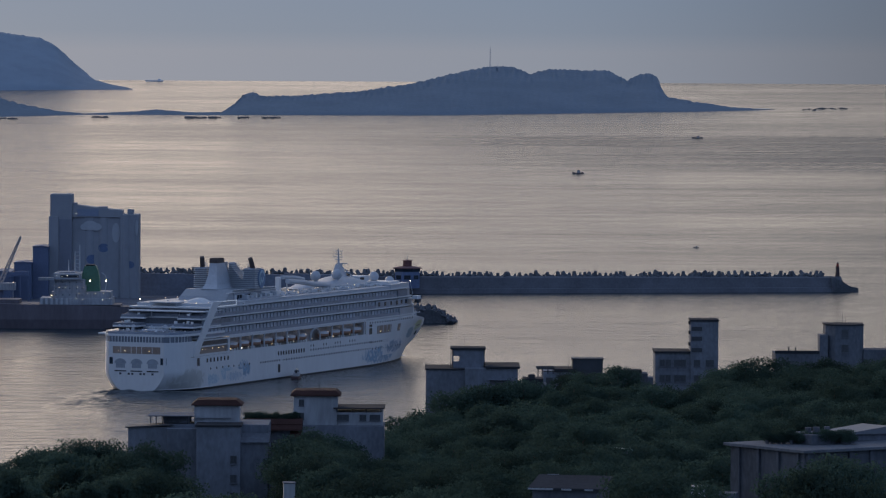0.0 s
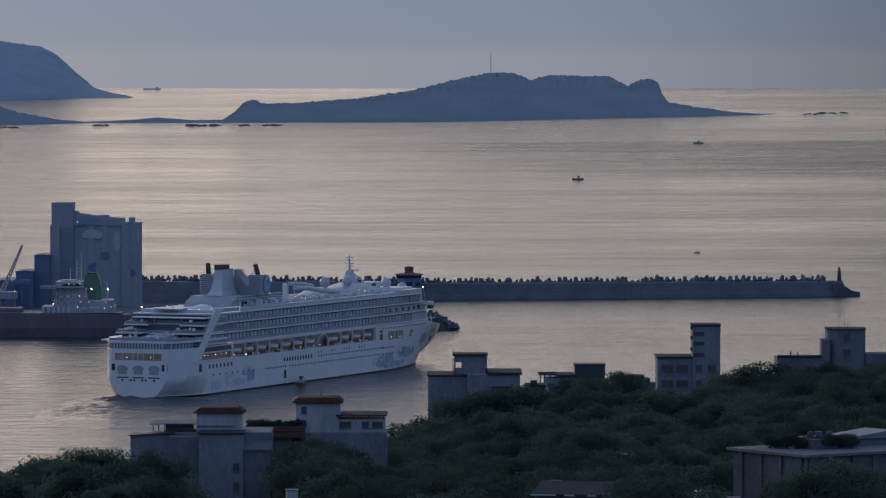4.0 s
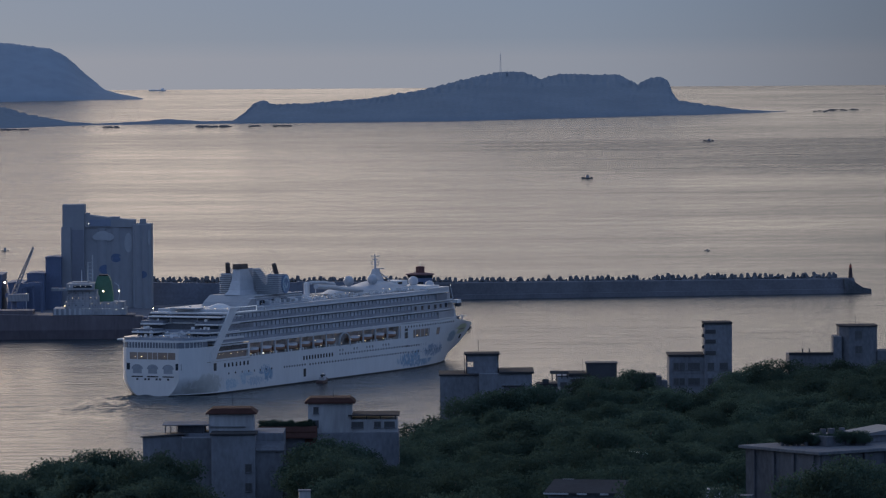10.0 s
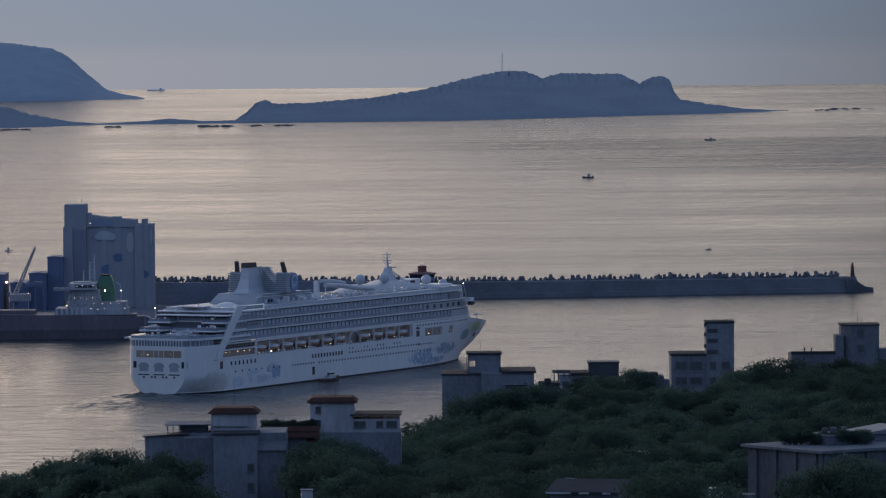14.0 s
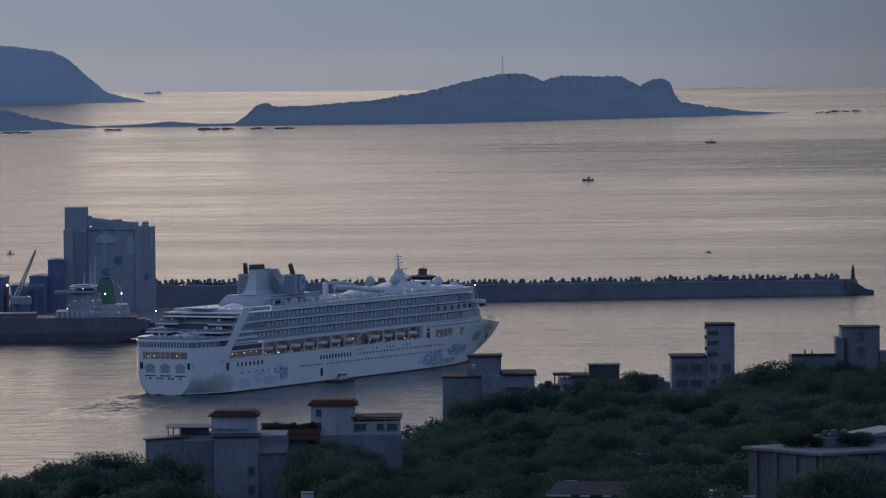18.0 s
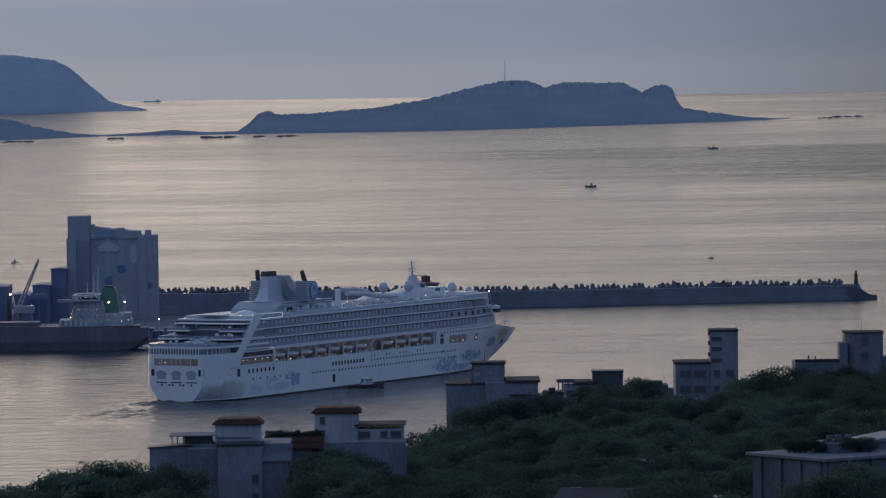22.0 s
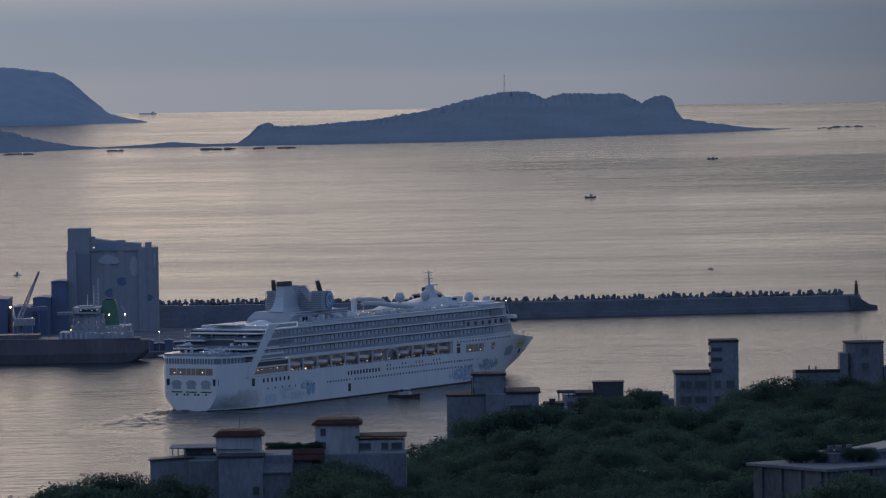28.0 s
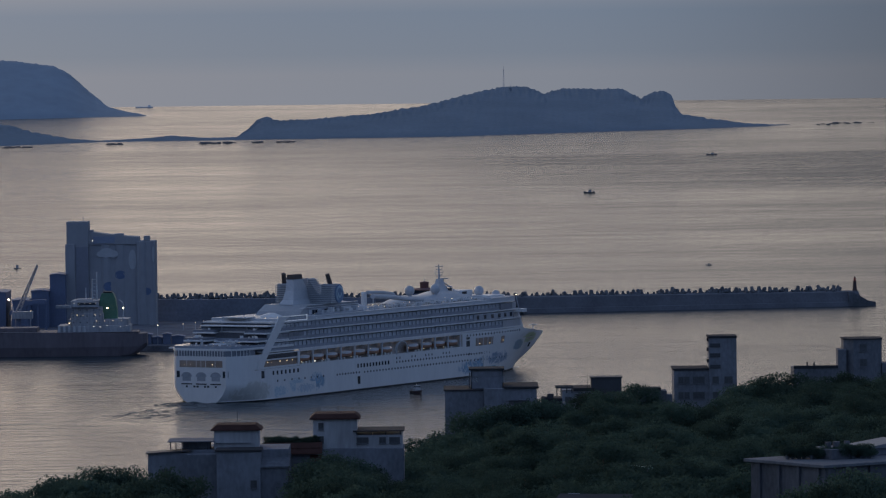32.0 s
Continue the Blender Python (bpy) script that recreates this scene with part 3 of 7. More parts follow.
M_EMBLEM = mat("deep_blue_emblem_paint", (0.17, 0.26, 0.40), 0.4, var=0.1, size=3, bump=0)
# dark colour that paints in the shade of the stern court
M_COURT = mat("shaded_terrace_wall", (0.095, 0.102, 0.118), 0.8, var=0.3, size=2, bump=0, spec=0.1)
M_TEALART = mat("pale_teal_hull_art", (0.46, 0.60, 0.68), 0.4, var=0.25, size=4, bump=0)
M_STERNW = mat("shaded_stern_glass", (0.18, 0.20, 0.235), 0.2, var=0.3, size=2, bump=0)
M_STRIP = mat("warm_strip_light", (0.9, 0.8, 0.65), 0.4, glow=(1.0, 0.76, 0.52), power=0.8)
# cream toned down to hold the dimness of the promenade recess
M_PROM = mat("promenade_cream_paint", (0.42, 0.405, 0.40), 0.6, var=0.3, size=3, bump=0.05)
M_ORANGE = mat("lifeboat_orange", (0.36, 0.20, 0.13), 0.45, size=2)
M_AMBER = mat("lit_amber_interior", (0.22, 0.19, 0.175), 0.6, var=0.3, size=2, bump=0, glow=(1.0, 0.75, 0.55), power=0.012)


def half(u, w):
    """The hull's half breadth at u metres from the stern and w above the water."""
    deck = interp(u, (0, 10.8), (1, 12.2), (3, 13.7), (6, 14.9), (10, 15.7), (16, 16.1), (195, 16.1), (212, 15.4), (228, 13.4), (240, 10.8), (250, 7.9), (260, 4.2), (266, 1.5), (268.6, 0.15))
    line = interp(u, (0, 5.0), (3, 8.0), (7, 11.5), (14, 14.6), (24, 16.0), (30, 16.1), (165, 16.1), (185, 15.5), (205, 12.8), (220, 9.4), (232, 5.2), (239, 1.8), (241.5, 0.15), (268.6, 0.05))
    k = min(1, max(0, w / 13.0))
    if u < 100:
        k = min(1, w / 6.0) ** 0.5 if w > 0 else 0
    else:
        k = min(1, max(0, w / 16.0)) ** 0.95
    b = line + (deck - line) * k
    s = stem(u)
    if s > 0:          # raked stem
        b = 0.12 + (b - 0.12) * min(1, max(0, (w - s) / 2.5)) ** 0.6
    return b


def stem(u):
    """How high the raked stem stands over the water at u."""
    return (u - 241) * 13.0 / 27.6 if u > 241 else -9


US = [0, 0.5, 1, 2, 3, 4.5, 6, 8, 10, 13, 16, 22, 28] + list(range(40, 196, 12)) + [196 + 2.4 * i for i in range(31)]
US = [u for u in US if u < 268.6] + [268.6]


def hull_band(name, us, ws, material, label="", out=0.0):
    """A belt of the hull's skin; ws gives the levels, or a function of u that does."""
    rings = []
    for u in us:
        side = [(half(u, max(w, stem(u))) + out, u, max(w, stem(u))) for w in (ws(u) if callable(ws) else ws)]
        rings.append(side + [(-x, y, z) for x, y, z in reversed(side)])
    bm = loft(bmnew(), rings, closed=True)
    bm.normal_update()
    for f in bm.faces:
        f.smooth = True
    for e in bm.edges:
        e.smooth = len(e.link_faces) == 2 and e.calc_face_angle(0) < 0.6
    for ring in (rings[0], rings[-1]):      # the ends keep a crisp edge
        bm.faces.new([bm.verts.new(p) for p in ring])
    return part(name, bm, material, ship, label)


def fore_top(u):
    return interp(u, (171, 17.8), (224, 17.8), (231, 16.8), (250, 15.2), (262, 14.3), (268.6, 14.0))


hull = hull_band("hull", US, [-2, 0, 0.7, 1.5, 2.5, 4, 5.5, 7, 9.5, 11.9], M_WHITE)
hull_band("boot_line", [u for u in US if 3 <= u <= 241], [-1.0, 0.0, 0.55], M_BLACK, "dark waterline stripe", 0.03)
hull_band("aft_hull", [u for u in US if u <= 16], [11.9, 14, 16.0, 17.5], M_WHITE)
hull_band("aft_window_band", [u for u in US if u <= 13], [17.5, 18.4, 19.5], M_STERNW, "shaded stern window band", -0.35)
hull_band("stern_deck", [u for u in US if u <= 40], [19.5, 19.9, 20.25], M_WHITE, out=0.12)
hull_band("fore_hull", [171] + [u for u in US if u > 171], lambda u: [11.9, 11.9 + (fore_top(u) - 11.9) * 0.35, 11.9 + (fore_top(u) - 11.9) * 0.7, fore_top(u)], M_WHITE)
# window mullions in the stern band
fb = bmnew()
box(fb, -0.12, 0.12, -0.1, 0.1, 17.5, 19.5)
post0 = part("window_post", fb, M_WHITE, ship)
post0.matrix_basis = pose(0, -0.02, 0)
for i in range(1, 15):
    for s in (-1, 1):
        u = -0.02 if i < 9 else (i - 8) * 1.6
        x = i * 1.2 if i < 9 else half(u, 18) - 0.3
        share(post0, pose(s * x, u, 0))


def hull_paint(name, centre, radius, stops, grain, jag, strength):
    """White ship paint with a soft-edged painted or stained patch: centre and radius along and up the side, stops from
    its rim to its heart."""
    m = M_WHITE.copy()
    m.name = name
    n, l = m.node_tree.nodes, m.node_tree.links
    b = n["Principled BSDF"]
    base = b.inputs["Base Color"].links[0].from_socket
    tc, mp, ball_tex, spots = n.new("ShaderNodeTexCoord"), n.new("ShaderNodeMapping"), n.new("ShaderNodeTexGradient"), n.new("ShaderNodeTexNoise")
    mp.vector_type = "TEXTURE"
    mp.inputs["Location"].default_value = (0, *centre)
    mp.inputs["Scale"].default_value = (900, *radius)
    ball_tex.gradient_type = "SPHERICAL"
    spots.inputs["Scale"].default_value, spots.inputs["Detail"].default_value, spots.inputs["Distortion"].default_value = grain, 5, 1.6
    l.new(tc.outputs["Object"], mp.inputs["Vector"])
    l.new(mp.outputs["Vector"], ball_tex.inputs["Vector"])
    l.new(tc.outputs["Object"], spots.inputs["Vector"])
    add = n.new("ShaderNodeMath")
    add.operation = "MULTIPLY_ADD"
    add.inputs[1].default_value = jag
    shift = n.new("ShaderNodeMath")
    shift.operation = "SUBTRACT"
    shift.inputs[1].default_value = 0.5 * jag
    flat = n.new("ShaderNodeMath")
    flat.operation = "MINIMUM"
    flat.inputs[1].default_value = 0.42
    l.new(ball_tex.outputs["Fac"], flat.inputs[0])
    l.new(flat.outputs[0], shift.inputs[0])
    l.new(spots.outputs["Fac"], add.inputs[0])
    l.new(shift.outputs[0], add.inputs[2])
    ramp, amount = n.new("ShaderNodeValToRGB"), n.new("ShaderNodeMapRange")
    e = ramp.color_ramp.elements
    e[0].position, e[0].color = stops[0][0], (*stops[0][1], 1)
    e[1].position, e[1].color = stops[-1][0], (*stops[-1][1], 1)
    for pos, col in stops[1:-1]:
        e.new(pos).color = (*col, 1)
    l.new(add.outputs[0], ramp.inputs["Fac"])
    amount.inputs["From Min"].default_value, amount.inputs["From Max"].default_value = 0.10, 0.32
    l.new(add.outputs[0], amount.inputs["Value"])
    inside = n.new("ShaderNodeMath")
    inside.operation = "MULTIPLY"
    rim = n.new("ShaderNodeMapRange")
    rim.inputs["From Min"].default_value, rim.inputs["From Max"].default_value, rim.inputs["To Max"].default_value = 0.0, 0.25, strength
    l.new(ball_tex.outputs["Fac"], rim.inputs["Value"])
    l.new(amount.outputs["Result"], inside.inputs[0])
    l.new(rim.outputs["Result"], inside.inputs[1])
    mix = n.new("ShaderNodeMix")
    mix.data_type = "RGBA"
    l.new(base, mix.inputs["A"])
    l.new(ramp.outputs["Color"], mix.inputs["B"])
    l.new(inside.outputs[0], mix.inputs["Factor"])
    l.new(mix.outputs["Result"], b.inputs["Base Color"])
    return m


def hull_patch(name, label, centre, radius, stops, grain=0.5, jag=0.9, out=0.05, strength=0.85):
    """A painted field that follows the starboard skin."""
    m = hull_paint(label.replace(" ", "_"), centre, radius, stops, grain, jag, strength)
    (cu, cw), (ru, rw) = centre, radius
    rows = []
    for j in range(9):
        row = []
        for i in range(21):
            u = cu + ru * (i / 10 - 1)
            w = min(max(0.62, cw + rw * (j / 4 - 1)), 17 if u < 171 else fore_top(u) - 0.15)
            row.append((half(u, w) + out, u, w))
        rows.append(row)
    return part(name, loft(bmnew(), rows), m, ship, label, smooth=True)


TEAL, PALE_BLUE, DEEP = (0.46, 0.58, 0.65), (0.34, 0.47, 0.58), (0.12, 0.23, 0.35)


def hull_art():
    waves = ((0.1, TEAL), (0.26, PALE_BLUE), (0.40, DEEP), (0.7, (0.16, 0.36, 0.55)))
    faint = ((0.1, (0.56, 0.66, 0.71)), (0.35, TEAL), (0.6, PALE_BLUE))
    hull_patch("painted_wave", "deep blue and teal painted waves", (57.0, 5.4), (6.4, 4.0), waves, 0.45, 2.0)
    hull_patch("painted_wave", "blue painted wave tail", (48.5, 3.3), (7.5, 2.2), waves, 0.6, 2.5, 0.08, 0.45)
    hull_patch("painted_wave", "faint teal painted wave", (27.5, 3.1), (9.5, 2.5), faint, 0.7, 2.4, 0.07)
    hull_patch("painted_wave", "faint teal painted spray", (41.5, 4.8), (7.0, 3.0), faint, 0.8, 2.6, 0.03)
    hull_patch("painted_wave", "blue painted waves along the bow", (186.0, 3.9), (22.0, 3.9), waves, 0.38, 2.3)
    hull_patch("painted_wave", "violet and blue painted wave", (204.0, 6.4), (15.0, 3.0), ((0.1, TEAL), (0.26, (0.36, 0.40, 0.52)), (0.45, DEEP)), 0.42, 2.2, 0.09)
    hull_patch("painted_curl", "dark teal painted curl", (226.0, 10.4), (8.5, 2.6), ((0.1, TEAL), (0.26, (0.16, 0.33, 0.38)), (0.5, DEEP)), 0.35, 1.2, 0.06)
    hull_patch("painted_flash", "yellow-green painted flash", (240.5, 12.6), (14.0, 2.6), ((0.1, (0.56, 0.60, 0.36)), (0.28, (0.47, 0.52, 0.20)), (0.6, (0.38, 0.45, 0.16))), 0.35, 1.0, 0.05, 0.75)
    hull_patch("soot_stain", "yellowish grey exhaust stain", (12.6, 3.6), (13.0, 5.0), ((0.1, (0.55, 0.535, 0.46)), (0.32, (0.36, 0.34, 0.27)), (0.6, (0.24, 0.225, 0.18))), 0.3, 1.1, 0.10, 0.4)


hull_art()


def side_panel(name, u0, u1, w0, w1, material, proud=0.04, label="", thick=0.12):
    """A small upright panel on the starboard skin."""
    bm = bmnew()
    us = [u0, (u0 + u1) / 2, u1]
    rings = []
    for u in us:
        a, b = half(u, w0) + proud, half(u, w1) + proud
        rings.append([(a - thick, u, w0), (a, u, w0), (b, u, w1), (b - thick, u, w1)])
    loft(bm, rings, closed=True, cap=True)
    return part(name, bm, material, ship, label)


def portholes():
    """Rows of small dark scuttles along the starboard side."""
    disc = bmnew()
    tube(disc, (-0.05, 0, 0), (0.05, 0, 0), 0.42, 0.42, 10)
    first = part("porthole", disc, M_GLASS, ship)
    used = False
    rows = [(28, 44, 7.1, 5.2), (48, 66, 7.0, 4.6), (72, 90, 6.9, 2.1), (93, 176, 6.8, 2.35), (118, 178, 9.2, 2.35), (176, 196, 9.1, 2.3), (175, 223, 16.6, 2.5), (178, 214, 6.6, 3.0)]
    for u0, u1, w, step in rows:
        u = u0
        while u <= u1:
            m = pose(half(u, w) + 0.02, u, w)
            if not used:
                first.matrix_basis, used = m, True
            else:
                share(first, m)
            u += step
    sq = bmnew()
    box(sq, -0.08, 0.08, -0.55, 0.55, -0.75, 0.75, 0.03)
    first = part("hull_window", sq, M_GLASS, ship)
    spots = [(25 + 3.0 * i, 10.2) for i in range(7)] + [(88 + 2.35 * i, 9.4) for i in range(11)]
    for i, (u, w) in enumerate(spots):
        if i == 0:
            first.matrix_basis = pose(half(u, w) + 0.01, u, w)
        else:
            share(first, pose(half(u, w) + 0.01, u, w))
    for u in (118, 120.5, 130, 132.5, 141, 143.5, 146, 155, 157.5, 160):
        share(first, pose(half(u, 10.7) + 0.01, u, 10.7) @ Matrix.Scale(0.55, 4))


portholes()
side_panel("shell_door", 16.4, 18.6, 8.6, 11.4, M_GLASS, label="dark shell door")
side_panel("shell_door", 87.6, 89.6, 2.4, 5.4, M_BLACK, label="open pilot door")
side_panel("fore_window", 174.2, 177.0, 12.2, 14.6, M_GLASS)
side_panel("fore_window", 174.2, 177.0, 15.0, 16.0, M_GLASS)
side_panel("mooring_opening", 182.0, 197.0, 12.1, 15.2, M_AMBER, label="lit amber opening in the bow side")
side_panel("mooring_opening", 204.4, 207.6, 12.2, 15.0, M_AMBER, label="lit amber opening in the bow side")
for u in (183.5, 188, 192, 195.5):
    side_panel("opening_post", u, u + 0.5, 12.1, 15.2, M_PALE, 0.1)
for u in (9.5, 11.5, 14.5, 20.5, 22.5):
    side_panel("vent_slot", u, u + 1.3, 6.9, 7.4, M_DARK)


def transom():
    """The stern's flat face: a lit window, three arches, doors and fairlead slots."""
    bm = bmnew()
    box(bm, -9.3, 9.3, -0.06, 0.1, 13.4, 15.9)
    part("stern_window", bm, M_AMBER, ship, "lit amber stern lounge window")
    bm = bmnew()
    box(bm, -0.09, 0.09, -0.1, 0.1, 13.4, 15.9)
    first = part("window_bar", bm, M_WHITE, ship)
    for i in (-3, -1, 1, 3):
        if i:
            share(first, pose(i * 2.05, 0, 0))
    for x in (-6.3, 0, 6.3):
        arch = bmnew()
        pts = [(x + r * math.cos(a), 9.9 + r * math.sin(a) * 0.75) for r, aa in ((2.3, 1), (1.8, -1)) for a in [math.pi * (k if aa > 0 else 12 - k) / 12 for k in range(13)]]
        prism(arch, pts, -0.12, 0.1, axis="y")
        part("stern_arch", arch, M_BALC, ship)
        fill = bmnew()
        prism(fill, [(x - 1.8, 8.3), (x + 1.8, 8.3)] + [(x + 1.8 * math.cos(a), 9.9 + 1.35 * math.sin(a)) for a in [math.pi * k / 10 for k in range(11)]], -0.04, 0.1, axis="y")
        part("arch_shutter", fill, M_BALD, ship)
        for k in range(3):
            b2 = bmnew()
            box(b2, x - 1.8, x + 1.8, -0.08, 0.1, 8.5 + 0.55 * k, 8.75 + 0.55 * k)
            part("shutter", b2, M_BALC, ship)
        b3 = bmnew()
        box(b3, x - 2.3, x + 2.3, -0.1, 0.1, 7.0, 7.4)
        part("fairlead", b3, M_BLACK, ship)
    for x0, x1 in ((-10.6, -9.3), (9.4, 10.4), (10.6, 11.5)):
        b4 = bmnew()
        y0 = 0.0 if x1 < 10.6 else 0.5
        box(b4, x0, x1, y0 - 0.1, y0 + 0.25, 9.6, 12.0)
        part("stern_door", b4, M_GLASS, ship)
    for x in (-3, -1.6, 1.6, 3, -6.3, 6.3):
        b5 = bmnew()
        box(b5, x - 0.4, x + 0.4, -0.08, 0.1, 5.9, 6.6)
        part("mooring_port", b5, M_DARK, ship)


transom()

# promenade: long recess with its shade painted into the back wall; posts, deck, ceiling
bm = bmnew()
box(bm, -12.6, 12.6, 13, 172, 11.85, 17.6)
part("promenade_wall", bm, M_PROM, ship, "cream promenade wall darkened for the recess shade")
bm = bmnew()
box(bm, -16.0, 16.0, 12, 172, 11.8, 12.0)
part("promenade_deck", bm, M_DECK, ship)
bm = bmnew()
box(bm, 15.9, 16.15, 13.5, 43.3, 12.0, 12.7)
part("gallery_sill", bm, M_WHITE, ship)
bm = bmnew()
box(bm, 14.9, 15.3, 14.2, 43, 12.6, 15.0)
part("gallery_window", bm, M_AMBER, ship, "lit amber aft gallery")
bm = bmnew()
box(bm, 15.7, 16.1, 14, 44, 15.0, 15.5)
box(bm, 15.7, 16.1, 14, 44, 17.2, 17.6)
part("gallery_beam", bm, M_WHITE, ship)
bm = bmnew()
box(bm, 15.4, 15.8, 15.5, 43, 15.5, 17.2)
part("gallery_upper_window", bm, M_GLASS, ship)
bm = bmnew()
box(bm, 15.3, 16.15, 43.3, 44.6, 12.0, 17.6, 0.05)
pillar = part("promenade_pillar", bm, M_WHITE, ship)
pb = bmnew()
box(pb, 15.5, 16.05, -0.35, 0.35, 12.0, 17.6)
post1 = part("davit_post", pb, M_PALE, ship)
post1.matrix_basis = pose(0, 54.5, 0)
for u in (65.0, 75.5, 86.0, 96.5, 107.0, 138.5, 149.0, 159.5, 169.5):
    share(post1, pose(0, u, 0))
# the white arch amidships
arch = bmnew()
pts = [(122.4 + r * math.cos(a), 13.6 + r * 0.78 * math.sin(a)) for r, aa in ((4.7, 1), (4.1, -1)) for a in [math.pi * (k if aa > 0 else 16 - k) / 16 for k in range(17)]]
prism(arch, pts, 15.6, 16.2, axis="x")
box(arch, 15.6, 16.2, 117.7, 118.3, 12, 13.6)
box(arch, 15.6, 16.2, 126.5, 127.1, 12, 13.6)
part("promenade_arch", arch, M_PALE, ship)
# low bulwark of the promenade
bm = bmnew()
box(bm, 15.95, 16.12, 44.6, 171, 11.9, 12.45)
part("bulwark", bm, M_WHITE, ship)


strip = part("strip_light", box(bmnew(), 12.9, 13.15, -3.6, 3.6, 17.5, 17.62), M_STRIP, ship, "warm strip light under the promenade ceiling")
part("promenade_fascia", box(bmnew(), 15.7, 16.0, 44.6, 171, 17.25, 17.97), M_WHITE, ship)
strip.matrix_basis = pose(0, 49.5, 0)
for k in range(1, 12):
    share(strip, pose(0, 49.5 + 10.5 * k, 0))
vb = bmnew()
box(vb, -0.22, 0.22, -0.5, 0.5, 0, 1.15, 0.1)
vent = part("vent_head", vb, M_WHITE, ship)
vent.matrix_basis = pose(15.8, 47.0, 12.0)
for k in range(1, 52):
    u = 47.0 + 2.4 * k
    if k % 5 not in (0, 4) and not 116 < u < 129:
        share(vent, pose(15.8, u, 11.95 + 0.15 * (k % 3), 0, 0, 8 * (k % 4)))


def lifeboats():
    """Covered boats in their davits over the promenade."""
    def boat(u):
        rings = []
        for k in range(9):
            s = k / 8
            y = u - 4.2 + 8.4 * s
            b = 1.55 * math.sin(math.pi * min(0.97, max(0.03, s))) ** 0.45
            rings.append([(14.6 + b * x, y, 14.2 + z * (1 if z > 0 else 1.0) + 0.25 * (2 * s - 1) ** 2) for x, z in ((-1, 0.25), (-0.9, -0.6), (-0.35, -1.1), (0.35, -1.1), (0.9, -0.6), (1, 0.25))])
        h = part("lifeboat", loft(bmnew(), rings, closed=True, cap=True), M_ORANGE, ship, "orange lifeboat with a white cover")
        tops = []
        for k in range(9):
            s = k / 8
            y = u - 4.0 + 8.0 * s
            b = 1.5 * math.sin(math.pi * min(0.95, max(0.05, s))) ** 0.45
            hh = 1.15 * math.sin(math.pi * min(0.93, max(0.07, s))) ** 0.4
            tops.append([(14.6 + b * x, y, 14.45 + z * hh + 0.25 * (2 * s - 1) ** 2) for x, z in ((-1, 0), (-0.85, 0.7), (-0.4, 1), (0.4, 1), (0.85, 0.7), (1, 0))])
        part("cover", loft(bmnew(), tops, closed=True, cap=True), M_PALE, h, "white boat cover")
        for y in (u - 3.0, u + 3.0):
            arm = tube(bmnew(), (13.0, y, 17.2), (15.4, y, 16.9), 0.16, 0.12, 6)
            tube(arm, (15.0, y, 16.9), (14.8, y, 15.3), 0.06, 0.06, 4)
            part("davit_arm", arm, M_PALE, h)
    for u in (49.5, 59.8, 70.2, 80.8, 91.2, 101.8, 112.0, 133.0, 143.8, 154.2, 164.5):
        boat(u)


lifeboats()


def lamps():
    """Small warm lights on the promenade and the open decks."""
    bm = bmnew()
    ball(bm, (0, 0, 0), 0.13, seg=8, ring=5)
    first = part("deck_lamp", bm, M_LAMP, ship, "warm deck lamp")
    spots = [(15.3, u, 13.2 + 1.0 * ((i * 7) % 3)) for i, u in enumerate((47, 51.5, 56, 63, 68, 77, 84, 89, 99, 104, 109.5, 115, 121, 129, 136, 141, 147, 152, 157, 162, 167))]
    spots += [(15.5, u, 14.3) for u in (17, 22, 25, 31, 36, 40)]
    spots += [(-4.5, -0.2, 14.4), (5.0, -0.2, 14.5), (-7, -0.2, 14.3)]
    spots += [(12.2 - 1.9 * (i * 5 % 3), u, 30.7 + 0.35 * (i * 7 % 4)) for i, u in enumerate((62, 75, 99, 103, 104.5, 110, 111, 117, 119, 131, 142, 144, 163, 171, 173, 186, 195))]
    spots += [(9, 19, 22.6), (2, 24, 21.2), (-6, 26, 21.2), (-2, 12, 21.5), (8, 33, 30.2), (11.5, 36, 30.4), (3, 34, 31.0)]
    spots += [(16.2, 185.0, 13.0), (15.8, 194, 12.8), (15.3, 206, 13.2)]
    for i, p in enumerate(spots):
        s = 0.6 + 0.5 * ((i * 37) % 10) / 10
        if i == 0:
            first.matrix_basis = pose(*p)
        else:
            share(first, pose(*p) @ Matrix.Scale(s, 4))
    bm = bmnew()
    ball(bm, (15.0, 57.5, 12.9), 0.2, 1, 1.6, 0.8, 8, 5)
    part("bright_work_lamp", bm, M_LAMPW, ship, "bright white promenade lamp")


lamps()
# balcony decks
LEVELS = (17.6, 21.15, 24.7, 28.1)


def deck_ends(i):
    """Aft and forward end of a balcony deck."""
    return 17.5 + 3.4 * i, (226.5, 225.0, 222.0, 218.0)[i]


def breadth(u, i):
    return min(16.1, half(u, 18) if u > 205 else 16.1) - (0.0 if u < 205 else 0.12)


def outline(a, f, i, inset=0.0):
    us = [a] + [u for u in range(int(a) + 6, int(f) - 3, 10)] + [f]
    return [(breadth(u, i) - inset, u) for u in us] + [(-breadth(u, i) + inset, u) for u in reversed(us)]


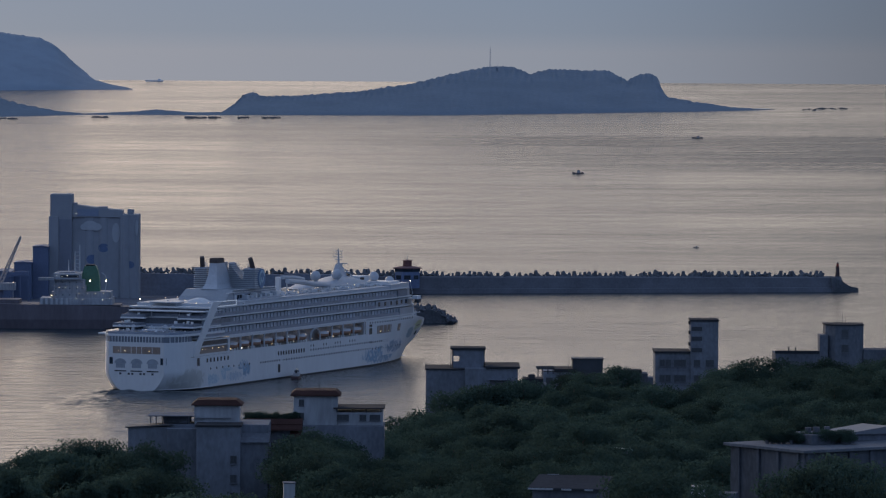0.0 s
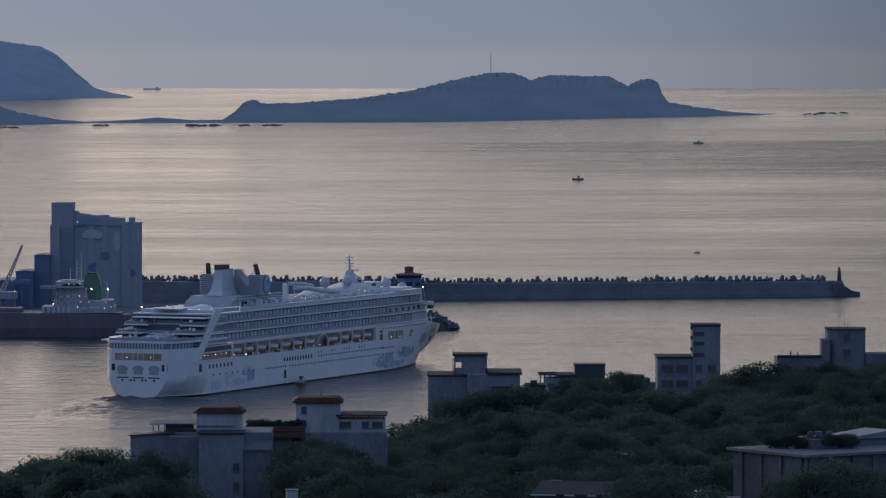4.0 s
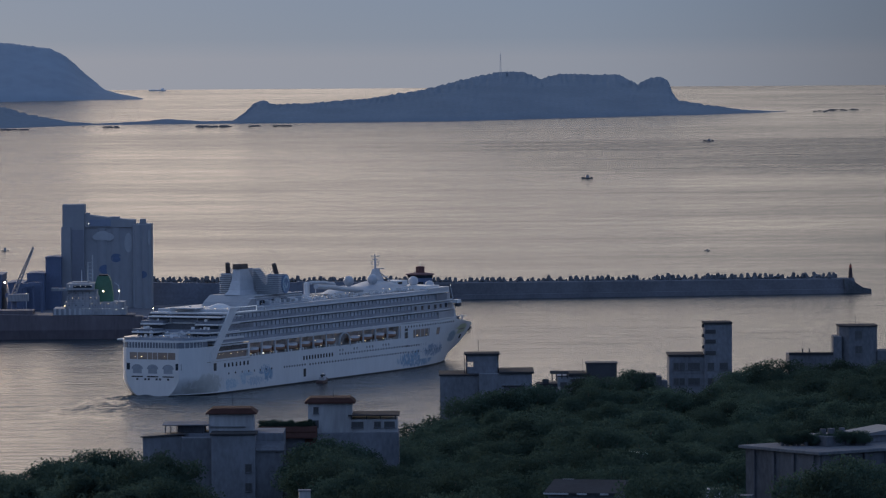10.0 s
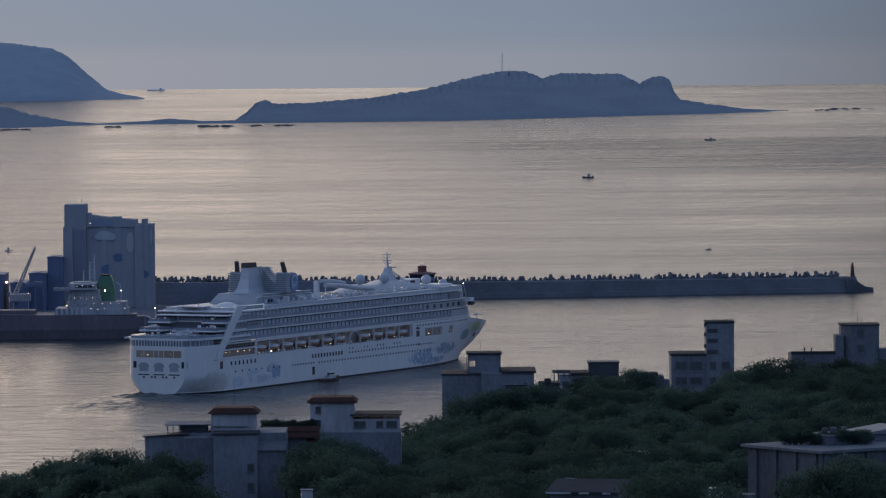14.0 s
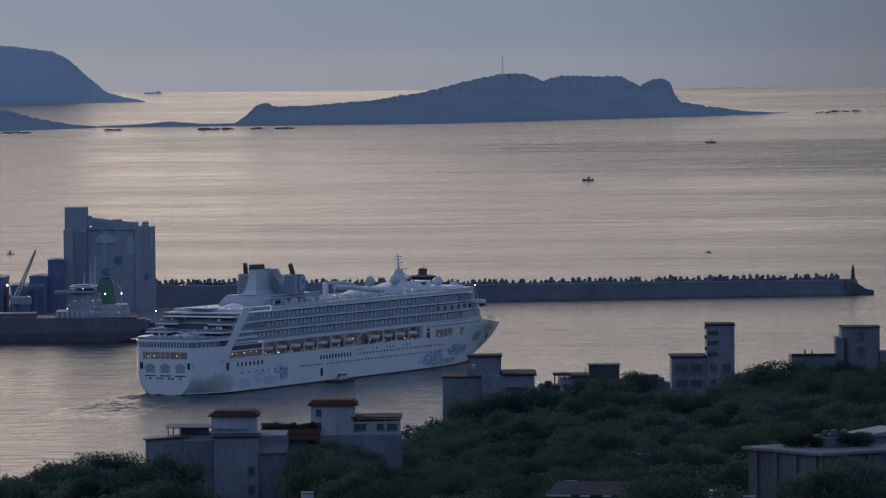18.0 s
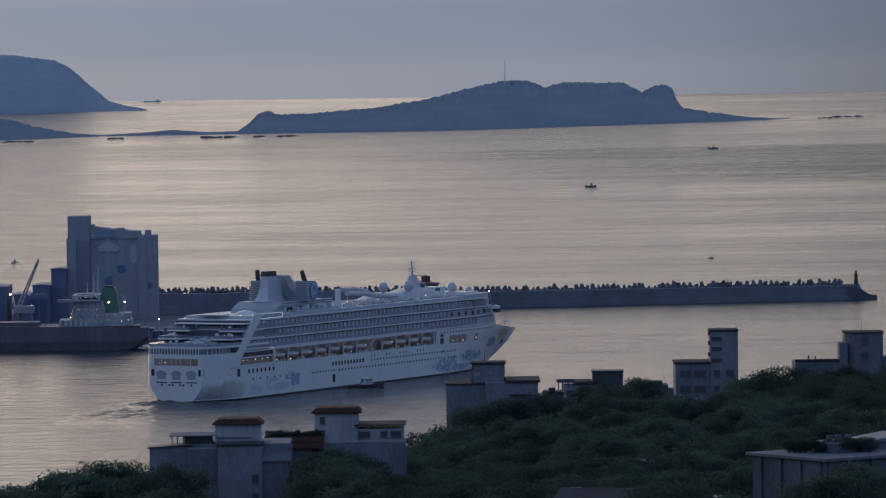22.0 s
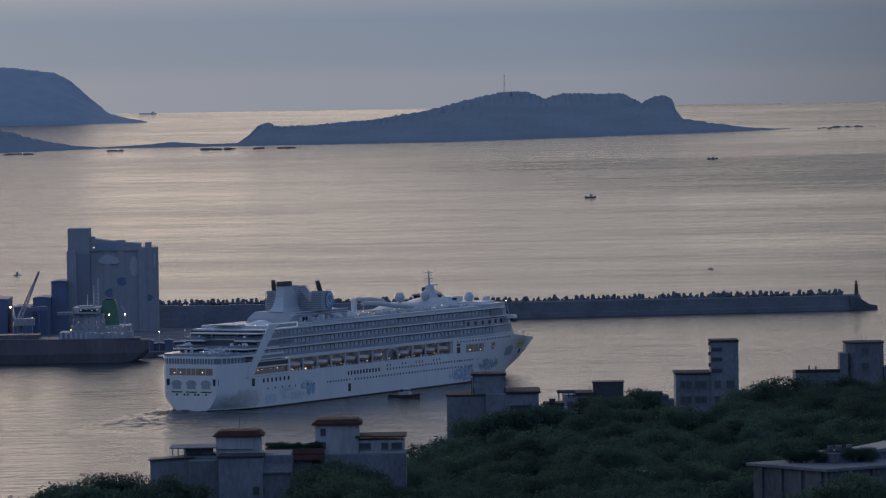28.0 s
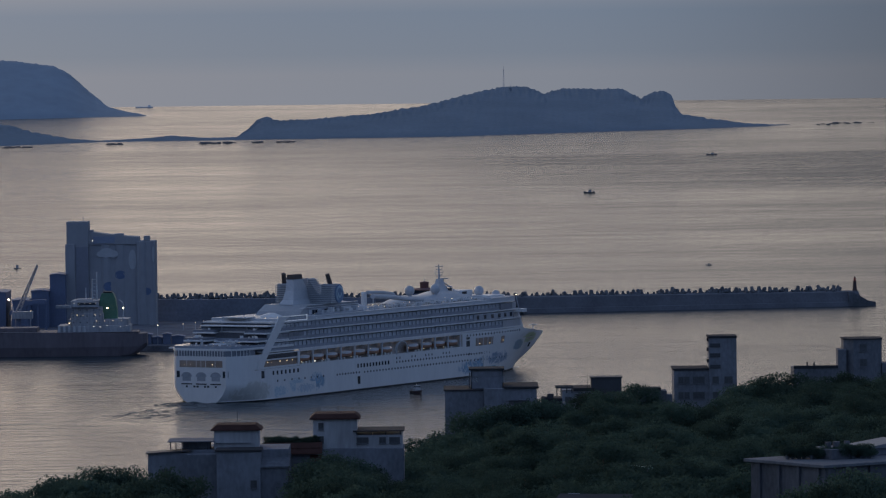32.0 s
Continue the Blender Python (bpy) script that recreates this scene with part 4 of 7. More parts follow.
for i, w in enumerate(LEVELS):
    a, f = deck_ends(i)
    part("deck_slab", prism(bmnew(), outline(a, f, i), w + 0.35, w + 0.85), M_WHITE, ship)
    if i < 3:
        top = LEVELS[i + 1]
        # thin dark panel added so the terrace recess reads as shaded
        part("terrace_back_wall", box(bmnew(), -15.2, 15.2, a + 0.95, a + 1.15, w + 0.87, top + 0.3), M_COURT, ship, "dark panel painted as the shade behind the stern terraces")
        part("cabin_wall", prism(bmnew(), outline(a + 1.2, f - 1.6, i, 0.55), w + 0.8, top + 0.02), M_BAND, ship, "cabin wall with the balcony shade in its colour")
        part("balcony_rail", prism(bmnew(), outline(a + 0.5, f - 8, i, 0.14), w + 0.85, w + 1.95), M_RAILG, ship, "blue-grey glass balcony rail")
        db = bmnew()
        box(db, 15.5, 15.85, -0.06, 0.06, w + 0.85, top)
        first = part("balcony_divider", db, M_BALC, ship)
        first.matrix_basis = pose(0, a + 5, 0)
        u = a + 8.1
        while u < 204:
            share(first, pose(0, u, 0))
            u += 3.1
        wb = bmnew()
        box(wb, 15.5, 15.6, -0.8, 0.8, w + 1.0, top - 0.5)
        wfirst = part("balcony_door", wb, M_BALD, ship)
        wfirst.matrix_basis = pose(0, a + 6.5, 0)
        u = a + 9.6
        while u < 200:
            share(wfirst, pose(0, u, 0))
            u += 3.1
for k in range(6):
    part("aft_lounge_window", box(bmnew(), 15.8, 15.92, 25.0 + 3.9 * k, 28.7 + 3.9 * k, 22.3, 24.5), M_STERNW, ship, "dark aft lounge window")
# forward cabin front: solid white with square windows
for i, (w, u0, u1) in enumerate(((21.15, 181, 216), (17.6, 205, 224))):
    rings = []
    for u in (u0, (u0 + u1) / 2, u1):
        b = breadth(u, 0)
        rings.append([(b - 0.3, u, w + 0.85), (b - 0.02, u, w + 0.85), (b - 0.02, u, w + 3.5), (b - 0.3, u, w + 3.5)])
    part("cabin_front_side", loft(bmnew(), rings, closed=True, cap=True), M_BAND, ship)
wq = bmnew()
box(wq, -0.05, 0.06, -0.9, 0.9, -0.8, 0.8, 0.02)
fw = part("cabin_window", wq, M_GLASS, ship)
fw.matrix_basis = pose(breadth(184, 0), 184, 23.4)
for u in (190, 196, 202, 208, 213.5):
    share(fw, pose(breadth(u, 0), u, 23.4))
# sloping fore front, bridge and its wings
part("fore_front", prism(bmnew(), [(214, 17.6), (227.5, 17.6), (225.5, 21.2), (223, 24.7), (219.5, 28.2), (214, 28.2)], -13.2, 13.2, axis="x"), M_WHITE, ship)
part("bridge_window", prism(bmnew(), [(215, 25.6), (222.7, 25.6), (220.4, 28.0), (215, 28.0)], -13.6, 13.6, axis="x"), M_GLASS, ship, "dark bridge windows")
bm = bmnew()
box(bm, -18.0, 18.0, 217.8, 222.0, 24.0, 24.5, 0.1)
box(bm, 15.6, 18.0, 218.2, 221.6, 24.5, 25.4, 0.1)
box(bm, -18.6, -15.6, 217.8, 222.3, 24.5, 25.7, 0.1)
part("bridge_wing", bm, M_WHITE, ship)
bm = bmnew()
box(bm, 16.6, 18.2, 218.5, 221.5, 22.6, 24.0, 0.1)
part("wing_bracket", bm, M_DARK, ship)
for s in (-1, 1):
    rings = []
    for u in (203, 209, 215):
        b = breadth(u, 0)
        rings.append([(s * (b - 0.3), u, 25.6), (s * (b + 0.03), u, 25.6), (s * (b + 0.03), u, 28.0), (s * (b - 0.3), u, 28.0)])
    part("bridge_side_window", loft(bmnew(), rings, closed=True, cap=True), M_RAILD, ship, "dark bridge side windows")
# top deck: screens, sports decks, roofs
part("top_screen", prism(bmnew(), outline(33, 205, 3, 0.5), 28.95, 30.0), M_PALE, ship, "pale wind screens round the top deck")
part("bridge_roof", prism(bmnew(), outline(196, 218.5, 3, 0.25), 28.95, 30.6), M_PALE, ship)
part("fore_roof", prism(bmnew(), outline(200, 214, 3, 3.0), 30.6, 31.4), M_WHITE, ship)
bm = bmnew()
box(bm, -10, 10, 100, 200, 29.9, 30.4)
part("sun_deck", bm, M_DECK, ship)
bm = bmnew()
for k in range(44):
    u = 104 + 2.15 * k
    tube(bm, (12.6, u, 29.9), (12.6, u, 31.2), 0.06, 0.06, 4)
tube(bm, (12.6, 104, 31.2), (12.6, 198, 31.2), 0.07, 0.07, 4)
tube(bm, (12.6, 104, 30.6), (12.6, 198, 30.6), 0.05, 0.05, 4)
part("top_railing", bm, M_WHITE, ship)
# loungers, lockers and screens on the sun deck
rnd = random.Random(5)
lb = bmnew()
box(lb, -0.35, 0.35, -0.9, 0.5, 0, 0.35, 0.03)
box(lb, -0.35, 0.35, 0.5, 0.7, 0.2, 0.95, 0.03)
lounger = part("deck_lounger", lb, M_WHITE, ship)
lounger.matrix_basis = pose(11.2, 104, 30.0)
for k in range(95):
    share(lounger, pose(rnd.uniform(5, 12.2), 101 + 98 * rnd.random(), 30.4 if k % 2 else 30.0, 0, 0, rnd.uniform(0, 360)) @ Matrix.Scale(rnd.uniform(0.8, 1.3), 4))
cb = bmnew()
box(cb, -0.6, 0.6, -1.2, 1.2, 0, 1.4, 0.05)
locker = part("deck_locker", cb, M_PALE, ship)
locker.matrix_basis = pose(10.8, 110, 30.0)
for k in range(26):
    share(locker, pose(rnd.uniform(8, 12.0), 104 + 92 * rnd.random(), 30.0, 0, 0, rnd.choice((0, 90))) @ Matrix.Scale(rnd.uniform(0.6, 1.1), 4))
# diagonal white fin that closes the decks aft
part("aft_fin", prism(bmnew(), [(13.6, 12.0), (17.6, 12.0), (19.6, 15.3), (34.5, 29.6), (38, 30.8), (29.5, 30.8), (27.3, 28.4), (14.6, 15.4)], 15.85, 16.25, axis="x"), M_WHITE, ship)
part("aft_fin", prism(bmnew(), [(13.6, 12.0), (17.6, 12.0), (19.6, 15.3), (26.6, 22.0), (20.4, 21.4), (14.6, 15.4)], -16.25, -15.85, axis="x"), M_WHITE, ship)
# stern terraces: two arms round an open pool court
for w, a in ((22.35, 13.5), (25.05, 20.0)):
    for s in (-1, 1):
        x0, x1 = (6.5, 16.0) if s > 0 else (-16.0, -6.5)
        bm = bmnew()
        box(bm, x0, x1, a, 37, w - 0.35, w + 0.25, 0.12)
        part("terrace_deck", bm, M_WHITE, ship)
        bm = bmnew()
        box(bm, x0 + 0.2, x1 - 0.2, a + 0.3, 36.8, w + 0.25, w + 1.15)
        part("terrace_rail", bm, M_RAILD, ship)
        bm = bmnew()
        box(bm, x0 + 0.8, x1 - 0.8, a + 3.5, 36.5, w - 2.3, w - 0.3)
        part("terrace_room", bm, M_COURT, ship)
bm = bmnew()
box(bm, -13.5, 15.8, 21.5, 40, 27.3, 27.85, 0.25)
part("terrace_roof", bm, M_WHITE, ship)
bm = bmnew()
box(bm, -6.5, 6.5, 33, 40, 20.2, 27.4)
part("court_wall", bm, M_COURT, ship)
hull_band("stern_rail", [u for u in US if 1 <= u <= 30], [20.25, 20.7, 21.2], M_RAILG, "blue-grey glass stern rail", -0.3)
for x in (-5.5, 5.5):
    for y in (24, 30):
        part("court_column", tube(bmnew(), (x, y, 20.2), (x, y, 27.4), 0.22, 0.22, 8), M_PALE, ship)
bm = bmnew()
box(bm, -4, 4, 12, 19, 20.9, 21.5, 0.3)
part("pool_surround", bm, M_PALE, ship)
for i, (x, y) in enumerate(((-8, 6), (-3, 5), (3, 6), (8, 5), (10, 9), (-11, 9), (-9, 17), (9, 18), (11, 23), (-11, 24), (-6, 10), (6, 11))):
    bm = bmnew()
    tube(bm, (x, y, 21.0), (x, y, 23.0), 0.05, 0.05, 5)
    tube(bm, (x, y, 22.6), (x, y, 23.3), 1.15, 0.1, 8)
    part("parasol", bm, M_BAND, ship)
# roof over the aft top deck: gazebo and rounded canopy
bm = bmnew()
box(bm, -9, 2, 29.5, 36, 30.1, 30.5, 0.1)
for x in (-8.5, 1.5):
    for y in (30, 35.5):
        tube(bm, (x, y, 27.9), (x, y, 30.2), 0.12, 0.12, 6)
part("gazebo", bm, M_PALE, ship)
rings = []
for k in range(9):
    a = math.pi * k / 8
    rings.append([(4.5 + 4.2 * s, 43 - 4.0 * math.cos(a), 28.6 + (1.6 + 1.5 * (1 - abs(s) ** 2)) * math.sin(a) ** 0.7) for s in (-1, -0.6, -0.2, 0.2, 0.6, 1)])
part("rounded_canopy", loft(bmnew(), [list(r) for r in zip(*rings)], cap=True), M_WHITE, ship, smooth=False)
bm = bmnew()
box(bm, -15.5, 15.5, 36, 62, 27.9, 29.0)
part("aft_top_deck", bm, M_PALE, ship)
# clutter on the aft top decks
rnd = random.Random(15)
for k in range(46):
    y = rnd.uniform(28, 62)
    z = 27.95 if y < 36 else 29.0
    share(lounger, pose(rnd.uniform(-12, 15.2), y, z, 0, 0, rnd.uniform(0, 360)) @ Matrix.Scale(rnd.uniform(0.8, 1.5), 4))
for k in range(16):
    y = rnd.uniform(37, 60)
    share(locker, pose(rnd.uniform(2, 14.6), y, 29.0, 0, 0, rnd.choice((0, 90))) @ Matrix.Scale(rnd.uniform(0.5, 0.95), 4))
for k in range(26):
    share(lounger, pose(rnd.uniform(-13, 14), rnd.uniform(3, 24), 20.3, 0, 0, rnd.uniform(0, 360)) @ Matrix.Scale(rnd.uniform(1.0, 1.7), 4))
for s, y0, z in ((1, 13.8, 23.5), (1, 20.3, 26.2), (-1, 13.8, 23.5), (-1, 20.3, 26.2)):
    for k in range(5):
        share(lounger, pose(s * rnd.uniform(7.5, 15), y0 + rnd.uniform(0.5, 8), z - 0.9, 0, 0, rnd.uniform(0, 360)) @ Matrix.Scale(rnd.uniform(1.2, 1.9), 4))
# white sign frame on the starboard edge
M_SIGN = mat("lit_white_sign_tube", (0.85, 0.87, 0.9), 0.4, var=0.02, bump=0, glow=(0.85, 0.92, 1.0), power=0.22)
bm = bmnew()
for z0, z1 in ((28.95, 29.2), (30.6, 30.85)):
    box(bm, 15.75, 16.05, 33.5, 50.5, z0, z1)
for y0 in (33.5, 50.2):
    box(bm, 15.75, 16.05, y0, y0 + 0.3, 28.95, 30.85)
part("sign_frame", bm, M_SIGN, ship, "lit white sign frame")
bm = bmnew()
box(bm, 15.8, 15.95, 34, 50, 29.2, 30.6)
part("sign_back", bm, M_BALD, ship)
rnd = random.Random(8)
u = 35.2
while u < 48.6:
    wide = rnd.uniform(0.5, 1.3)
    part("sign_bar", box(bmnew(), 15.96, 16.02, u, u + wide, 29.6, 30.2), M_PALE, ship)
    u += wide + 0.35


def funnel():
    f = part("funnel", prism(bmnew(), [(54, 28.9), (100, 28.9), (100, 33.0), (92, 33.8), (62, 33.8), (57, 31.5)], -9.5, 9.5, axis="x"), M_BALC, ship, "white twin-winged funnel with louvres and black caps")
    bm = bmnew()
    box(bm, 9.4, 9.7, 62, 90, 29.2, 32.6)
    part("trunk_window", bm, M_BALD, f)
    for k in range(12):
        part("trunk_pane", box(bmnew(), 9.68, 9.78, 62.6 + 2.3 * k, 64.3 + 2.3 * k, 30.2, 31.8), M_GLASS if k % 3 else M_PALE, f)
    for z in (29.1, 32.7, 33.6):
        part("trunk_ledge", box(bmnew(), 9.4, 10.1, 56 if z < 33 else 62, 99, z, z + 0.18), M_WHITE, f)
    part("service_house", box(bmnew(), 9.6, 13.6, 66, 97, 28.9, 30.6, 0.1), M_BAND, f)
    for k, (y, l, hh) in enumerate(((67.5, 1.6, 1.2), (71, 2.4, 0.8), (75.5, 1.2, 1.7), (79, 2.0, 1.0), (83.6, 1.4, 1.4), (88, 2.6, 0.9), (93, 1.5, 1.5))):
        part("deck_unit", box(bmnew(), 10.4, 12.6, y, y + l, 30.6, 30.6 + hh, 0.06), (M_PALE, M_GREYP, M_WHITE)[k % 3], f)
    # centre stack, sweeping down aft
    def ring(w, y0, y1, b):
        return [(-b, y0, w), (b, y0, w), (b, y1, w), (-b, y1, w)]
    part("stack_casing", loft(bmnew(), [ring(33.8, 61.5, 76, 3.2), ring(35.5, 63.2, 76, 2.4), ring(39, 64.6, 75, 1.8), ring(43.6, 65.3, 71.2, 1.5)], closed=True, cap=True), M_PALE, f)
    part("stack_cap", loft(bmnew(), [ring(43.3, 65.0, 71.5, 1.65), ring(45.1, 65.2, 71.3, 1.5)], closed=True, cap=True), M_SOOT, f, "sooty brown stack cap")
    for s in (-1, 1):
        core = bmnew()
        prism(core, [(s * 1.4, 33.8), (s * 1.4, 43.2), (s * 3.8, 40.2), (s * 6.6, 37.2), (s * 7.4, 37.4), (s * 7.6, 41.2), (s * 12.0, 41.2), (s * 12.2, 33.8)], 75.6, 81.0, axis="y")
        part("wing_core", core, M_BALD, f)
        sl = bmnew()
        for k in range(13):
            z = 34.0 + 0.72 * k
            x0 = 1.8
            if z > 37.2:
                if z < 41.0:
                    box(sl, *sorted((s * 7.4, s * 12.3)), 74.5, 81.7, z, z + 0.30)
                xx = 1.8 + (43.4 - z) / 6.0 * 4.3
                box(sl, *sorted((s * 1.8, s * xx)), 74.5, 81.7, z, z + 0.30)
            else:
                box(sl, *sorted((s * x0, s * 12.3)), 74.5, 81.7, z, z + 0.30)
        part("louvres", sl, M_PALE, f, "pale horizontal louvres")
        pipe = bmnew()
        tube(pipe, (s * 10.2, 77.8, 41.0), (s * 9.7, 76.4, 45.0), 0.95, 0.85, 10)
        part("exhaust_pipe", pipe, M_SOOT, f, "sooty leaning exhaust pipe")
        cage = bmnew()
        for k in range(4):
            tube(cage, (s * (7.8 + 0.5 * k), 77.4, 41.2), (s * 9.5, 77.2, 44.4 - 0.3 * k), 0.09, 0.07, 4)
        part("pipe_stay", cage, M_PALE, f)
        fin = bmnew()
        pts = [(80.8 + 3.2 * math.cos(a), 37.4 + 3.6 * math.sin(a)) for a in [math.pi * 2 * k / 20 for k in range(20)]]
        prism(fin, pts, *sorted((s * 11.6, s * 12.5)), axis="x")
        part("wing_disc", fin, M_EMBLEM, f, "dark blue emblem panel")
        logo = bmnew()
        for r, a0, a1 in ((2.7, 0.3, 4.2), (1.5, 2.8, 6.6)):
            k = 14
            o = [(s * 12.65, 80.8 + r * math.cos(a0 + (a1 - a0) * i / k), 37.4 + 1.15 * r * math.sin(a0 + (a1 - a0) * i / k)) for i in range(k + 1)]
            q = [(s * 12.65, 80.8 + (r - 0.8) * math.cos(a0 + (a1 - a0) * i / k), 37.4 + 1.15 * (r - 0.8) * math.sin(a0 + (a1 - a0) * i / k)) for i in range(k + 1)]
            loft(logo, [o, q])
        part("emblem", logo, M_TEALART, f, "pale blue swirl emblem")
    # smooth white fairing ahead of the funnel
    rings = []
    for k in range(8):
        y = 86 + 27 * k / 7
        hh = 4.9 * math.cos(math.pi / 2 * k / 7.4) ** 0.75
        rings.append([(10.8 * math.cos(a), y, 30.0 + hh * math.sin(a) ** 0.8) for a in [math.pi * j / 10 for j in range(11)]])
    part("fairing", loft(bmnew(), rings), M_PALE, f, smooth=True)


funnel()


def slides():
    s = part("slide_tower", box(bmnew(), 4.6, 6.4, 110.6, 112.4, 30, 36.6, 0.2), M_WHITE, ship, "white water slide tower and tubes")
    for y in (107.5, 116.0):
        part("tower_leg", tube(bmnew(), (7, y, 30), (7, y, 36.2), 0.22, 0.22, 6), M_WHITE, s)
    bm = bmnew()
    pts = [(6.8, 112, 36.4), (7.5, 122, 36.0), (7.2, 131, 35.0), (4, 138, 33.8)]
    for p, q in zip(pts, pts[1:]):
        tube(bm, p, q, 0.75, 0.75, 10)
    part("slide_tube", bm, M_PALE, s)
    bm = bmnew()
    pts = [(8.8, 112.5, 34.9), (9.0, 125, 34.2), (9, 137, 32.9), (8.6, 152, 31.9)]
    for p, q in zip(pts, pts[1:]):
        tube(bm, p, q, 0.95, 0.95, 10)
    part("slide_tube", bm, M_PALE, s)


slides()


def mast():
    rings = []
    for k in range(10):
        y = 138 + 68 * k / 9
        hh = interp(y, (138, 0.6), (148, 2.6), (156, 3.6), (165, 2.4), (175, 4.0), (184, 4.2), (195, 2.6), (206, 0.6))
        b = interp(y, (138, 3), (150, 6), (190, 7), (206, 5))
        rings.append([(b * math.cos(a), y, 30.2 + hh * math.sin(a) ** 0.7) for a in [math.pi * j / 8 for j in range(9)]])
    m = part("forward_house", loft(bmnew(), rings), M_PALE, ship, smooth=True)
    tower = part("mast_tower", loft(bmnew(), [[(x * b, y0 + (y1 - y0) * (y + 1) / 2, w) for x, y in ((-1, -1), (1, -1), (1, 1), (-1, 1))] for w, b, y0, y1 in ((30, 2.6, 175, 189), (34, 1.9, 177.5, 186), (36.5, 1.2, 179.3, 183.8), (38.8, 0.75, 180.2, 182.7))], closed=True, cap=True), M_PALE, ship, "white radar mast")
    bm = bmnew()
    tube(bm, (0, 181.5, 38.6), (0, 181.0, 44.8), 0.5, 0.16, 8)
    for w, l in ((40.4, 1.5), (41.5, 2.0), (42.6, 1.3), (43.8, 1.8)):
        tube(bm, (-l, 181.2, w), (l, 181.2, w), 0.14, 0.14, 5)
        tube(bm, (0, 181.2 - l * 0.5, w), (0, 181.2 + l * 0.5, w), 0.12, 0.12, 5)
        for x in (-l, l):
            tube(bm, (x, 181.2, w), (x, 181.2, w + 0.7), 0.08, 0.06, 4)
    part("yard", bm, M_GREYP, tower, "grey mast yards")
    bm = bmnew()
    box(bm, -2.2, 2.2, 184.6, 185.2, 38.6, 39.0, 0.05)
    tube(bm, (0, 184.9, 37), (0, 184.9, 38.6), 0.2, 0.2, 6)
    part("radar_scanner", bm, M_GREYP, tower)
    bm = bmnew()
    for x in (-1.6, 1.6):
        tube(bm, (x * 0.5, 183.0, 37.6), (x, 191.5, 33.6), 0.22, 0.28, 6)
        tube(bm, (x, 187.4, 30.6), (x, 187.4, 35.6), 0.16, 0.16, 6)
    box(bm, -2.2, 2.2, 184.4, 188.2, 35.4, 35.7, 0.05)
    part("mast_platform", bm, M_PALE, tower)
    bm = bmnew()
    box(bm, 1.75, 2.05, 185.2, 188.0, 33.4, 34.9)
    part("mast_window", bm, M_GLASS, tower)
    bm = bmnew()
    box(bm, -5, 5, 190, 200, 31.6, 33.8, 0.2)
    part("lookout_house", bm, M_WHITE, ship)
    bm = bmnew()
    box(bm, -5.05, 5.05, 191, 195, 32.3, 33.3)
    part("lookout_window", bm, M_GLASS, ship)
    for x, y, z, r in ((3.5, 151.0, 35.4, 2.0), (3.6, 171.5, 35.2, 2.0), (4, 207, 33.0, 2.0), (7.6, 214.5, 31.2, 1.8)):
        dome = bmnew()
        ball(dome, (x, y, z), r, seg=18, ring=12)
        tube(dome, (x, y, 29.6), (x, y, z), r * 0.45, r * 0.4, 10)
        part("radome", dome, M_PALE, ship, "round white radome", smooth=True)
    bm = bmnew()
    tube(bm, (15.6, 219.2, 25.8), (14.6, 218.8, 31.0), 0.14, 0.11, 5)
    part("fore_pole", bm, M_PALE, ship)
    bm = bmnew()
    ball(bm, (14.6, 218.8, 31.1), 0.15, seg=8, ring=6)
    part("masthead_lamp", bm, M_LAMPF, ship, "white masthead lamp")


mast()
bm = bmnew()
box(bm, -18.8, -15.4, 7.5, 13.5, 19.6, 20.2, 0.1)
part("mooring_platform", bm, M_WHITE, ship)
# foredeck and its gear
bm = bmnew()
prism(bm, [(-11, 228), (11, 228), (9.4, 240), (5.6, 252), (1.2, 263), (-1.2, 263), (-5.6, 252), (-9.4, 240)], 12.4, 12.8)
part("foredeck", bm, M_DECK, ship)
bm = bmnew()
tube(bm, (0, 260.5, 12.8), (0, 260.3, 17.4), 0.3, 0.2, 6)
tube(bm, (-1.9, 260.3, 16.6), (1.9, 260.3, 16.7), 0.16, 0.16, 5)
tube(bm, (1.7, 260.3, 16.6), (1.7, 260.3, 17.2), 0.12, 0.1, 4)
part("foremast", bm, M_GREYP, ship)
for x, y in ((-4, 240), (4, 240), (-2, 246), (2, 246)):
    bm = bmnew()
    tube(bm, (x - 1, y, 13.4), (x + 1, y, 13.4), 0.55, 0.55, 8)
    part("winch", bm, M_GREYP, ship)
for s in (-1, 1):
    bm = bmnew()
    tube(bm, (s * (half(246, 8.6) + 0.1), 246, 8.6), (s * (half(246, 10.2) + 0.1), 246, 10.2), 0.35, 0.35, 6)
    part("anchor", bm, M_BLACK, ship)


def ship_pose(t):
    s = (t - 16) / 16
    return pose(-101.557 + 6.354 * s + 5.214 * s * s, 1880.5 + 38.837 * s + 0.197 * s * s, 0, 0, 0, -math.degrees(0.47224 + 0.06015 * s - 0.02386 * s * s))


# ---- the quay: silos, sheds, crane and a moored bulk carrier ----
M_CLAD = mat("pale_blue_cladding", (0.22, 0.265, 0.355), 0.7, var=0.1, size=4, bump=0.05)
M_SILO = mat("stained_silo_concrete", (0.31, 0.325, 0.355), 0.9, var=0.07, size=9, bump=0.1, dirt=0.05, streak=2, spec=0.15)
M_SILOD = mat("dark_stained_silo_concrete", (0.225, 0.24, 0.285), 0.9, var=0.1, size=9, bump=0.1, spec=0.1)
M_MURAL = mat("white_mural_paint", (0.40, 0.42, 0.45), 0.8, var=0.1, size=4, bump=0)
M_MURALB = mat("blue_mural_paint", (0.11, 0.16, 0.27), 0.8, var=0.2, size=4, bump=0)
